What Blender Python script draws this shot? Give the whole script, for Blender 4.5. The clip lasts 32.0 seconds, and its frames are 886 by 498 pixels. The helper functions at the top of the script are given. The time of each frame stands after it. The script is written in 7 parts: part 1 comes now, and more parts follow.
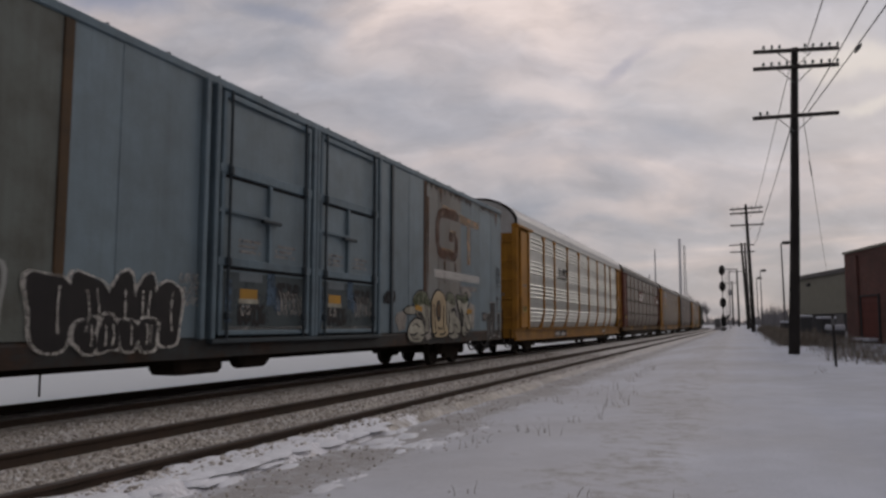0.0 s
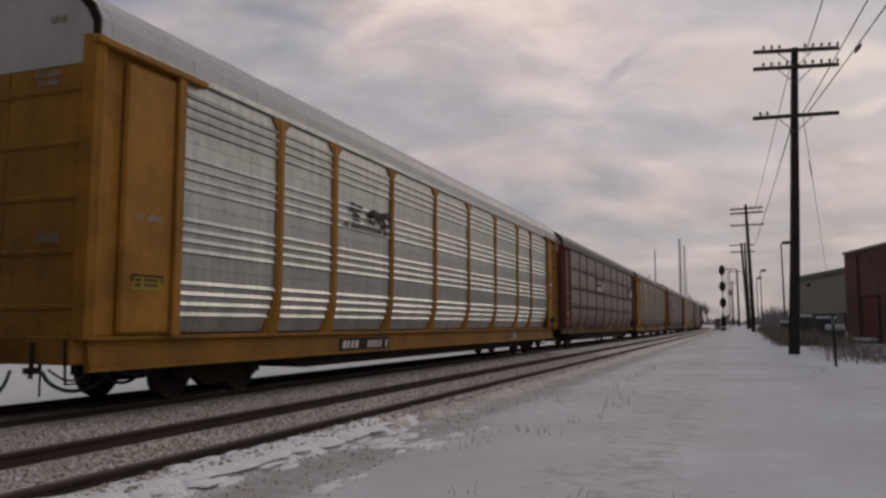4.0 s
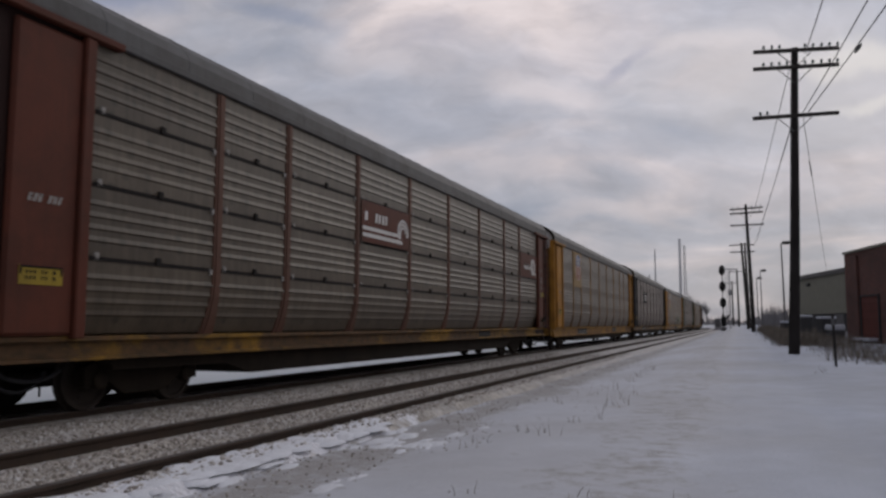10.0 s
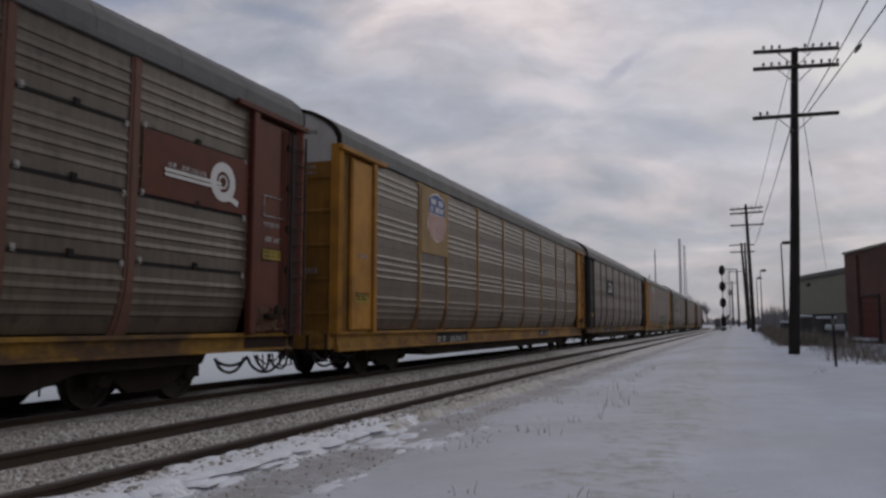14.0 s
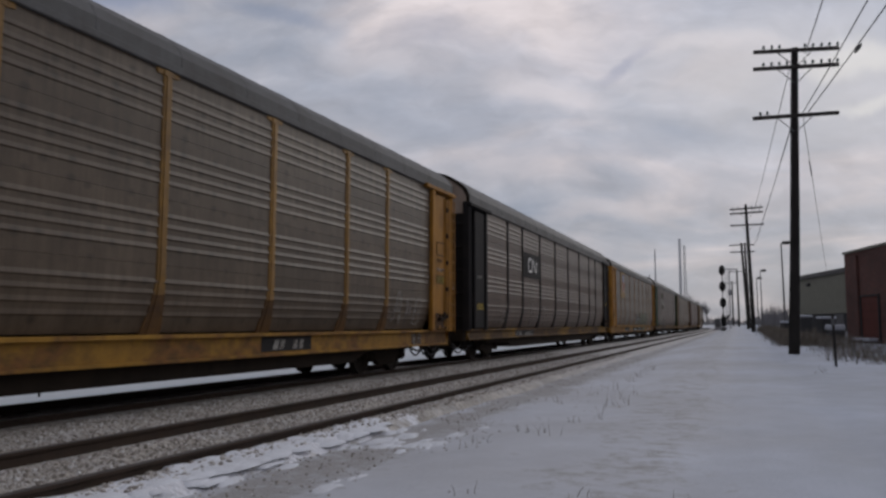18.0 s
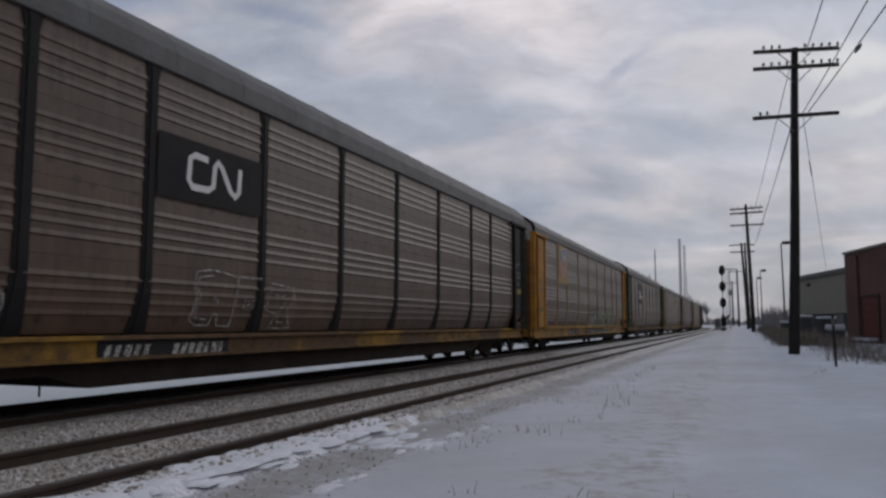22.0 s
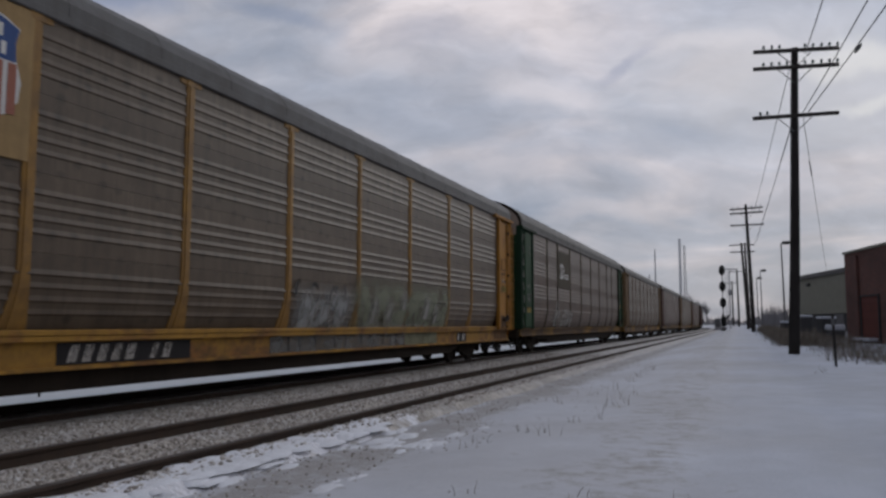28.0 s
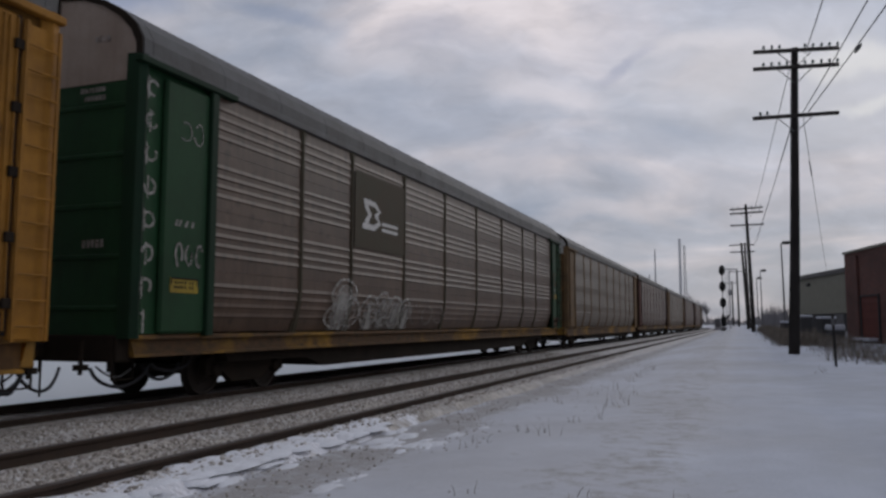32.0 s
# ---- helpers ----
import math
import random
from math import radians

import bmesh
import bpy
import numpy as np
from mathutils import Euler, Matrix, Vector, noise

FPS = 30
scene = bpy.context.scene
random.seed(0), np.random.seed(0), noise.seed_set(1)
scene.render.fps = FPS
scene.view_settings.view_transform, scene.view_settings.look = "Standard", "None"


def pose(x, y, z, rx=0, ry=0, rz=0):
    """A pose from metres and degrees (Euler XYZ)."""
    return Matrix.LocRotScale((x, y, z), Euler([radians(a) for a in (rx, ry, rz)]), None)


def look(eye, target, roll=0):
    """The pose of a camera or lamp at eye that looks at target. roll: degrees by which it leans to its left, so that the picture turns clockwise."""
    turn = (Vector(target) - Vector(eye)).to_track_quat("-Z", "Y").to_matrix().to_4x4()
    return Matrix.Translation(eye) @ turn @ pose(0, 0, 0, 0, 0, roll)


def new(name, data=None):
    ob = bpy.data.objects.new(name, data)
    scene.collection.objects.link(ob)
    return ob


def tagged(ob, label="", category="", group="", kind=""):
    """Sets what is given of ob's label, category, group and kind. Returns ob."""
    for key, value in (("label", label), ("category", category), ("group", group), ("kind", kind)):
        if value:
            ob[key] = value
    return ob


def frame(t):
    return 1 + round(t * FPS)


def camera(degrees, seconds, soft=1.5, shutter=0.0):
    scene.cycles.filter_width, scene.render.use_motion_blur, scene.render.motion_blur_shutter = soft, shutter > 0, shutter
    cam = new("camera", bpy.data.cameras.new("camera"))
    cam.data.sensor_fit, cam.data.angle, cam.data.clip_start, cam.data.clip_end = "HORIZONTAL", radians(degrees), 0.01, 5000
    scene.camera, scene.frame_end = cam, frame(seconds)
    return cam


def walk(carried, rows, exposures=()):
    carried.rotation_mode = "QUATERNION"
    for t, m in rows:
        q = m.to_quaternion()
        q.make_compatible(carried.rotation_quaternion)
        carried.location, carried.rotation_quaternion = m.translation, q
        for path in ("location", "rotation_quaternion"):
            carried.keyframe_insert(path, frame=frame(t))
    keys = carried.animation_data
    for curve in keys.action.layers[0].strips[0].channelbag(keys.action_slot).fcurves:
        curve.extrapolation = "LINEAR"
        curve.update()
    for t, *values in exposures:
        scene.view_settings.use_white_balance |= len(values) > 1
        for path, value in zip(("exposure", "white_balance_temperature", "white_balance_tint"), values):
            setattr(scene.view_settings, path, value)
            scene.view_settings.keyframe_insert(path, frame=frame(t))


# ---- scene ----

# One straight double track runs along +y; rail tops lie at z = 0. The train comes towards the camera on the far track.
cam = camera(59.55, 32.0, soft=2.7, shutter=0.2)
EYE = (0.0, 0.0, 1.19)
AIM = (-0.35464, 0.93004, 0.09616)
stand = look(EYE, [EYE[i] + AIM[i] for i in range(3)], 0.08)
walk(cam, [(0.0, stand), (32.0, stand)],
     exposures=[(0.0, 0.0, 7200, 12), (1.2, 0.0, 7500, 14), (2.5, 0.0, 7800, 16), (4.0, -0.05, 7500, 14), (6.0, -0.16, 7100, 10.5), (7.4, -0.17, 6960, 9.5), (9.0, -0.11, 6720, 10), (10.0, 0.0, 6700, 10.5), (13.0, 0.0, 6620, 9), (17.0, 0.0, 6600, 9.3), (20.0, 0.0, 6400, 7.5), (32.0, 0.0, 6380, 8.5)])

# ------------------------------------------------------------------ sky and light
SUN_EL, SUN_AZ = radians(24), radians(22)


def make_world():
    w = bpy.data.worlds.new("overcast_sky")
    scene.world = w
    w.use_nodes = True
    nt = w.node_tree
    nt.nodes.clear()
    N, L = nt.nodes.new, nt.links.new
    out = N("ShaderNodeOutputWorld")
    sky = N("ShaderNodeTexSky")
    sky.sky_type, sky.sun_disc = "NISHITA", False
    sky.sun_elevation, sky.sun_rotation = SUN_EL, SUN_AZ
    clear = N("ShaderNodeBackground")
    clear.inputs["Strength"].default_value = 0.06
    L(sky.outputs["Color"], clear.inputs["Color"])
    tc = N("ShaderNodeTexCoord")
    sep = N("ShaderNodeSeparateXYZ")
    L(tc.outputs["Generated"], sep.inputs[0])
    # clouds lie on a flat layer: divide the direction by its height
    zc = N("ShaderNodeMath"); zc.operation = "MAXIMUM"; zc.inputs[1].default_value = 0.0
    L(sep.outputs["Z"], zc.inputs[0])
    zs = N("ShaderNodeMath"); zs.operation = "ADD"; zs.inputs[1].default_value = 0.30
    L(zc.outputs[0], zs.inputs[0])
    dx = N("ShaderNodeMath"); dx.operation = "DIVIDE"
    dy = N("ShaderNodeMath"); dy.operation = "DIVIDE"
    L(sep.outputs["X"], dx.inputs[0]); L(zs.outputs[0], dx.inputs[1])
    L(sep.outputs["Y"], dy.inputs[0]); L(zs.outputs[0], dy.inputs[1])
    com = N("ShaderNodeCombineXYZ")
    L(dx.outputs[0], com.inputs[0]); L(dy.outputs[0], com.inputs[1])
    mapn = N("ShaderNodeMapping")
    mapn.inputs["Rotation"].default_value = (0, 0, radians(-24))
    mapn.inputs["Scale"].default_value = (0.85, 1.1, 1.0)
    mapn.inputs["Location"].default_value = (3.1, 1.7, 0.0)
    L(com.outputs[0], mapn.inputs[0])
    big = N("ShaderNodeTexNoise")
    big.inputs["Scale"].default_value, big.inputs["Detail"].default_value = 2.1, 6.0
    big.inputs["Roughness"].default_value, big.inputs["Distortion"].default_value = 0.50, 0.6
    L(mapn.outputs[0], big.inputs["Vector"])
    ramp = N("ShaderNodeValToRGB")
    cr = ramp.color_ramp
    cr.elements[0].position, cr.elements[0].color = 0.30, (0.262, 0.290, 0.362, 1)
    cr.elements[1].position, cr.elements[1].color = 0.70, (0.590, 0.535, 0.550, 1)
    e = cr.elements.new(0.50); e.color = (0.370, 0.375, 0.430, 1)
    e = cr.elements.new(0.60); e.color = (0.450, 0.430, 0.470, 1)
    L(big.outputs["Fac"], ramp.inputs[0])
    cloud = N("ShaderNodeBackground")
    # a few thin gaps in the deck, where the bluish upper layer shows
    right, up, fwd = Vector((0.9342, 0.3566, -0.0013)), Vector((0.0355, -0.0897, 0.9953)), Vector(AIM)
    flat = []
    for axis in (right, up, fwd):
        d = N("ShaderNodeVectorMath"); d.operation = "DOT_PRODUCT"
        d.inputs[1].default_value = axis
        L(tc.outputs["Generated"], d.inputs[0])
        flat.append(d.outputs["Value"])
    uv = N("ShaderNodeCombineXYZ")
    for k in (0, 1):
        q = N("ShaderNodeMath"); q.operation = "DIVIDE"
        L(flat[k], q.inputs[0]); L(flat[2], q.inputs[1])
        L(q.outputs[0], uv.inputs[k])
    wob = N("ShaderNodeTexNoise")
    wob.inputs["Scale"].default_value, wob.inputs["Detail"].default_value = 9.0, 6.0
    L(uv.outputs[0], wob.inputs["Vector"])
    amp = N("ShaderNodeVectorMath"); amp.operation = "MULTIPLY_ADD"
    amp.inputs[1].default_value, amp.inputs[2].default_value = (0.14, 0.07, 0), (-0.07, -0.035, 0)
    L(wob.outputs["Color"], amp.inputs[0])
    bent = N("ShaderNodeVectorMath"); bent.operation = "ADD"
    L(uv.outputs[0], bent.inputs[0]); L(amp.outputs[0], bent.inputs[1])
    deck = ramp.outputs[0]
    for turn, sx, sy, scale, lo, hi in ((-9, 1.0, 3.4, 5.0, 0.86, 1.13), (14, 1.0, 2.2, 16.0, 0.93, 1.07)):
        mp = N("ShaderNodeMapping")
        mp.inputs["Rotation"].default_value = (0, 0, radians(turn))
        mp.inputs["Scale"].default_value = (sx, sy, 1)
        L(bent.outputs[0], mp.inputs[0])
        nz = N("ShaderNodeTexNoise")
        nz.inputs["Scale"].default_value, nz.inputs["Detail"].default_value, nz.inputs["Roughness"].default_value = scale, 5.0, 0.55
        L(mp.outputs[0], nz.inputs["Vector"])
        mr = N("ShaderNodeMapRange")
        mr.inputs["From Min"].default_value, mr.inputs["From Max"].default_value = 0.3, 0.7
        mr.inputs["To Min"].default_value, mr.inputs["To Max"].default_value = lo, hi
        L(nz.outputs["Fac"], mr.inputs["Value"])
        mx = N("ShaderNodeMix"); mx.data_type, mx.blend_type = "RGBA", "MULTIPLY"
        mx.inputs[0].default_value = 1.0
        L(deck, mx.inputs[6]); L(mr.outputs[0], mx.inputs[7])
        deck = mx.outputs[2]
    for u, v, turn, a, b, k, col in ((-0.415, 0.325, -5, 0.075, 0.022, 0.60, (0.15, 0.20, 0.33, 1)), (-0.210, 0.307, -13, 0.080, 0.013, 0.55, (0.20, 0.235, 0.33, 1)), (-0.020, 0.283, 12, 0.060, 0.026, 0.40, (0.24, 0.26, 0.34, 1)), (0.47, 0.215, 4, 0.22, 0.085, 0.42, (0.53, 0.50, 0.505, 1)), (0.535, 0.253, 2, 0.095, 0.020, 0.42, (0.68, 0.65, 0.62, 1)), (0.55, 0.191, 9, 0.06, 0.011, 0.40, (0.66, 0.64, 0.62, 1)),
                                    (0.125, 0.205, -8, 0.085, 0.020, 0.55, (0.60, 0.55, 0.57, 1)), (0.232, 0.242, 38, 0.030, 0.009, 0.55, (0.27, 0.28, 0.36, 1)), (0.215, 0.052, 3, 0.080, 0.012, 0.45, (0.56, 0.51, 0.53, 1)), (0.10, 0.105, -6, 0.070, 0.016, 0.45, (0.53, 0.49, 0.52, 1)), (0.33, 0.262, 4, 0.10, 0.014, 0.45, (0.58, 0.54, 0.56, 1)), (-0.02, 0.150, -10, 0.12, 0.022, 0.30, (0.31, 0.33, 0.40, 1)), (0.27, 0.135, 6, 0.12, 0.020, 0.35, (0.33, 0.345, 0.41, 1)), (-0.11, 0.245, -15, 0.07, 0.018, 0.35, (0.50, 0.48, 0.52, 1))):
        mp = N("ShaderNodeMapping"); mp.vector_type = "TEXTURE"
        mp.inputs["Location"].default_value = (u, v, 0)
        mp.inputs["Rotation"].default_value = (0, 0, radians(turn))
        mp.inputs["Scale"].default_value = (a, b, 1)
        L(bent.outputs[0], mp.inputs[0])
        ln = N("ShaderNodeVectorMath"); ln.operation = "LENGTH"
        L(mp.outputs[0], ln.inputs[0])
        mr = N("ShaderNodeMapRange"); mr.interpolation_type = "SMOOTHSTEP"
        mr.inputs["From Min"].default_value, mr.inputs["From Max"].default_value = 0.3, 1.5
        mr.inputs["To Min"].default_value, mr.inputs["To Max"].default_value = k, 0.0
        L(ln.outputs["Value"], mr.inputs["Value"])
        mx = N("ShaderNodeMix"); mx.data_type = "RGBA"
        mx.inputs[7].default_value = col
        L(mr.outputs[0], mx.inputs[0]); L(deck, mx.inputs[6])
        deck = mx.outputs[2]
    L(deck, cloud.inputs["Color"])
    # the cloud deck is brighter towards the hidden sun
    dot = N("ShaderNodeVectorMath"); dot.operation = "DOT_PRODUCT"
    dot.inputs[1].default_value = (math.sin(SUN_AZ) * math.cos(SUN_EL), math.cos(SUN_AZ) * math.cos(SUN_EL), math.sin(SUN_EL))
    L(tc.outputs["Generated"], dot.inputs[0])
    lit = N("ShaderNodeMapRange")
    lit.inputs["From Min"].default_value, lit.inputs["From Max"].default_value = -0.4, 1.0
    lit.inputs["To Min"].default_value, lit.inputs["To Max"].default_value = 0.62, 1.38
    L(dot.outputs["Value"], lit.inputs["Value"])
    # the air thickens and dims a little towards the horizon
    low = N("ShaderNodeMapRange")
    low.inputs["From Min"].default_value, low.inputs["From Max"].default_value = 0.0, 0.28
    low.inputs["To Min"].default_value, low.inputs["To Max"].default_value = 0.74, 1.0
    L(sep.outputs["Z"], low.inputs["Value"])
    # and is brightest overhead, as every closed deck is
    high = N("ShaderNodeMapRange"); high.interpolation_type = "SMOOTHSTEP"
    high.inputs["From Min"].default_value, high.inputs["From Max"].default_value = 0.42, 0.95
    high.inputs["To Min"].default_value, high.inputs["To Max"].default_value = 1.0, 1.5
    L(sep.outputs["Z"], high.inputs["Value"])
    base = N("ShaderNodeMath"); base.operation = "MULTIPLY"
    L(lit.outputs[0], base.inputs[0]); L(high.outputs[0], base.inputs[1])
    mul = N("ShaderNodeMath"); mul.operation = "MULTIPLY"
    L(base.outputs[0], mul.inputs[0]); L(low.outputs[0], mul.inputs[1])
    L(mul.outputs[0], cloud.inputs["Strength"])
    mix = N("ShaderNodeMixShader")
    mix.inputs[0].default_value = 0.93
    L(clear.outputs[0], mix.inputs[1]); L(cloud.outputs[0], mix.inputs[2])
    L(mix.outputs[0], out.inputs[0])


make_world()
sun_data = bpy.data.lights.new("sun", "SUN")
sun_data.energy, sun_data.angle, sun_data.color = 0.35, radians(25), (1.0, 0.95, 0.9)
sun = new("sun", sun_data)
sun.matrix_world = look((math.sin(SUN_AZ) * math.cos(SUN_EL) * 50, math.cos(SUN_AZ) * math.cos(SUN_EL) * 50, math.sin(SUN_EL) * 50), (0, 0, 0))

# ------------------------------------------------------------------ materials


def node_mat(name):
    m = bpy.data.materials.new(name)
    m.use_nodes = True
    nt = m.node_tree
    return m, nt, nt.nodes["Principled BSDF"]


def coords(nt, space="Object", scale=(1, 1, 1)):
    if space == "World":
        src = nt.nodes.new("ShaderNodeNewGeometry").outputs["Position"]
    else:
        src = nt.nodes.new("ShaderNodeTexCoord").outputs["Object"]
    mp = nt.nodes.new("ShaderNodeMapping")
    mp.inputs["Scale"].default_value = scale
    nt.links.new(src, mp.inputs[0])
    return mp.outputs[0]


def noise_tex(nt, vec, scale, detail=4.0, rough=0.55):
    n = nt.nodes.new("ShaderNodeTexNoise")
    n.inputs["Scale"].default_value, n.inputs["Detail"].default_value, n.inputs["Roughness"].default_value = scale, detail, rough
    nt.links.new(vec, n.inputs["Vector"])
    return n.outputs["Fac"]


def ramp_of(nt, fac, stops):
    r = nt.nodes.new("ShaderNodeValToRGB")
    els = r.color_ramp.elements
    while len(els) < len(stops):
        els.new(0.5)
    for el, (p, c) in zip(els, stops):
        el.position, el.color = p, (*c, 1) if len(c) == 3 else c
    nt.links.new(fac, r.inputs[0])
    return r.outputs[0]


def mix_col(nt, fac, a, b, mode="MIX"):
    m = nt.nodes.new("ShaderNodeMix")
    m.data_type, m.blend_type = "RGBA", mode
    for sock, v in ((m.inputs[0], fac), (m.inputs[6], a), (m.inputs[7], b)):
        if isinstance(v, (int, float)):
            sock.default_value = v
        elif isinstance(v, tuple):
            sock.default_value = (*v, 1)
        else:
            nt.links.new(v, sock)
    return m.outputs[2]


def grey(nt, fac, lo, hi, a=0.35, b=0.65):
    return ramp_of(nt, fac, [(a, (lo, lo, lo)), (b, (hi, hi, hi))])


def bump_on(nt, bsdf, height, strength, dist):
    b = nt.nodes.new("ShaderNodeBump")
    b.inputs["Strength"].default_value, b.inputs["Distance"].default_value = strength, dist
    nt.links.new(height, b.inputs["Height"])
    nt.links.new(b.outputs[0], bsdf.inputs["Normal"])


def weathered(name, col, dirt=(0.09, 0.075, 0.06), amount=0.45, rough=0.6, metal=0.0, scale=1.5, streak=0.5, bump=0.15, vary=0.12, space="Object"):
    """Paint or metal with grime patches, vertical streaks and fine grain."""
    m, nt, bs = node_mat(name)
    v = coords(nt, space)
    patch = grey(nt, noise_tex(nt, v, scale, 6.0, 0.62), 0.0, 1.0, 0.38, 0.68)
    sv = coords(nt, space, (6.0, 6.0, 0.35))
    lines = grey(nt, noise_tex(nt, sv, 2.2, 4.0, 0.6), 0.0, 1.0, 0.46, 0.74)
    fine = noise_tex(nt, v, 38.0, 3.0)
    info = nt.nodes.new("ShaderNodeObjectInfo")
    tone = nt.nodes.new("ShaderNodeMapRange")
    tone.inputs["To Min"].default_value, tone.inputs["To Max"].default_value = 1.0 - vary, 1.0 + vary
    nt.links.new(info.outputs["Random"], tone.inputs["Value"])
    k1 = nt.nodes.new("ShaderNodeMath"); k1.operation = "MULTIPLY"; k1.inputs[1].default_value = amount
    nt.links.new(patch, k1.inputs[0])
    k2 = nt.nodes.new("ShaderNodeMath"); k2.operation = "MULTIPLY"; k2.inputs[1].default_value = streak * amount
    nt.links.new(lines, k2.inputs[0])
    c = mix_col(nt, k1.outputs[0], col, dirt)
    c = mix_col(nt, k2.outputs[0], c, dirt)
    c = mix_col(nt, 0.35, c, grey(nt, fine, 0.78, 1.0), "MULTIPLY")
    hsv = nt.nodes.new("ShaderNodeHueSaturation")
    nt.links.new(tone.outputs[0], hsv.inputs["Value"])
    nt.links.new(c, hsv.inputs["Color"])
    nt.links.new(hsv.outputs[0], bs.inputs["Base Color"])
    bs.inputs["Roughness"].default_value, bs.inputs["Metallic"].default_value = rough, metal
    bs.inputs["Specular IOR Level"].default_value = 0.14
    bump_on(nt, bs, fine, bump, 0.01)
    return m


def blotchy(name, col, worn, scale=0.8, bare=0.46):
    """Sill paint that is half gone: clean patches beside grimy or rusted ones."""
    m = weathered(name, col, worn, 0.6, 0.65, 0.0, 3.0)
    nt = m.node_tree
    bs = nt.nodes["Principled BSDF"]
    under = bs.inputs["Base Color"].links[0].from_socket
    v = coords(nt, "Object", (1.0, 1.0, 1.6))
    fac = grey(nt, noise_tex(nt, v, scale, 8.0, 0.66), 0.0, 0.95, bare, bare + 0.10)
    rust = ramp_of(nt, noise_tex(nt, v, 5.0, 4.0), [(0.35, worn), (0.65, (worn[0] * 1.9, worn[1] * 1.5, worn[2] * 1.3))])
    nt.links.new(mix_col(nt, fac, under, rust), bs.inputs["Base Color"])
    return m


def faded(name, col, dirt, cover=0.6, scale=3.0, rough=0.7):
    """Sprayed or stencilled paint worn thin, so that the sheet shows through."""
    m = weathered(name, col, dirt, 0.5, rough)
    nt = m.node_tree
    bs = nt.nodes["Principled BSDF"]
    v = coords(nt)
    a = ramp_of(nt, noise_tex(nt, v, scale, 6.0, 0.68), [(0.62 - 0.45 * cover, (1, 1, 1)), (0.88 - 0.22 * cover, (0.08, 0.08, 0.08))])
    nt.links.new(a, bs.inputs["Alpha"])
    return m


def snow_mat(name, gravel=True):
    """Thin wind-packed snow with dirt and gravel showing through in patches."""
    m, nt, bs = node_mat(name)
    v = coords(nt, "World")
    big = noise_tex(nt, v, 0.22, 5.0, 0.55)
    mid = noise_tex(nt, v, 1.6, 6.0, 0.6)
    fine = noise_tex(nt, v, 22.0, 4.0, 0.65)
    c = ramp_of(nt, big, [(0.35, (0.395, 0.408, 0.44)), (0.6, (0.480, 0.510, 0.568))])
    c = mix_col(nt, 0.5, c, grey(nt, mid, 0.80, 1.0), "MULTIPLY")
    if gravel:
        sep = nt.nodes.new("ShaderNodeSeparateXYZ")
        nt.links.new(v, sep.inputs[0])
        # snow is lighter and warmer near the line, darker and bluer further right
        aside = nt.nodes.new("ShaderNodeMath"); aside.operation = "MULTIPLY_ADD"; aside.inputs[1].default_value = 2.4
        nt.links.new(big, aside.inputs[0]); nt.links.new(sep.outputs["X"], aside.inputs[2])
        side_fac = nt.nodes.new("ShaderNodeMapRange"); side_fac.interpolation_type = "SMOOTHSTEP"
        side_fac.inputs["From Min"].default_value, side_fac.inputs["From Max"].default_value = -0.2, 3.2
        nt.links.new(aside.outputs[0], side_fac.inputs["Value"])
        tint = mix_col(nt, side_fac.outputs[0], (1.10, 1.075, 1.045), (0.83, 0.855, 0.90))
        c = mix_col(nt, 1.0, c, tint, "MULTIPLY")
        # the strip beside the ballast is half bare
        strip = nt.nodes.new("ShaderNodeValToRGB")
        mr = nt.nodes.new("ShaderNodeMapRange")
        mr.inputs["From Min"].default_value, mr.inputs["From Max"].default_value = -5.0, 5.0
        sway = nt.nodes.new("ShaderNodeMath"); sway.operation = "MULTIPLY_ADD"; sway.inputs[1].default_value = 1.5
        nt.links.new(noise_tex(nt, v, 0.8, 6.0, 0.62), sway.inputs[0])
        shift = nt.nodes.new("ShaderNodeMath"); shift.operation = "SUBTRACT"; shift.inputs[1].default_value = 0.75
        nt.links.new(sep.outputs["X"], shift.inputs[0])
        nt.links.new(shift.outputs[0], sway.inputs[2])
        nt.links.new(sway.outputs[0], mr.inputs["Value"])
        els = strip.color_ramp.elements
        els[0].position, els[0].color = 0.02, (0.05, 0.05, 0.05, 1)
        els[1].position, els[1].color = 1.0, (0.06, 0.06, 0.06, 1)
        for p, g in ((0.055, 0.16), (0.085, 0.72), (0.12, 0.80), (0.155, 0.52), (0.19, 0.24), (0.24, 0.16), (0.30, 0.22), (0.35, 0.46), (0.43, 0.49), (0.50, 0.22), (0.57, 0.06)):
            e = els.new(p); e.color = (g, g, g, 1)
        nt.links.new(mr.outputs[0], strip.inputs[0])
        beyond = nt.nodes.new("ShaderNodeMath"); beyond.operation = "GREATER_THAN"; beyond.inputs[1].default_value = -10.4
        nt.links.new(sep.outputs["X"], beyond.inputs[0])
        speck = noise_tex(nt, v, 5.0, 8.0, 0.75)
        add = nt.nodes.new("ShaderNodeMath"); add.operation = "ADD"
        near = nt.nodes.new("ShaderNodeMath"); near.operation = "MULTIPLY"
        nt.links.new(strip.outputs[0], near.inputs[0]); nt.links.new(beyond.outputs[0], near.inputs[1])
        nt.links.new(near.outputs[0], add.inputs[0])
        mm = nt.nodes.new("ShaderNodeMath"); mm.operation = "MULTIPLY_ADD"; mm.inputs[1].default_value = 0.8; mm.inputs[2].default_value = -0.4
        nt.links.new(mid, mm.inputs[0])
        nt.links.new(mm.outputs[0], add.inputs[1])
        ad2 = nt.nodes.new("ShaderNodeMath"); ad2.operation = "ADD"
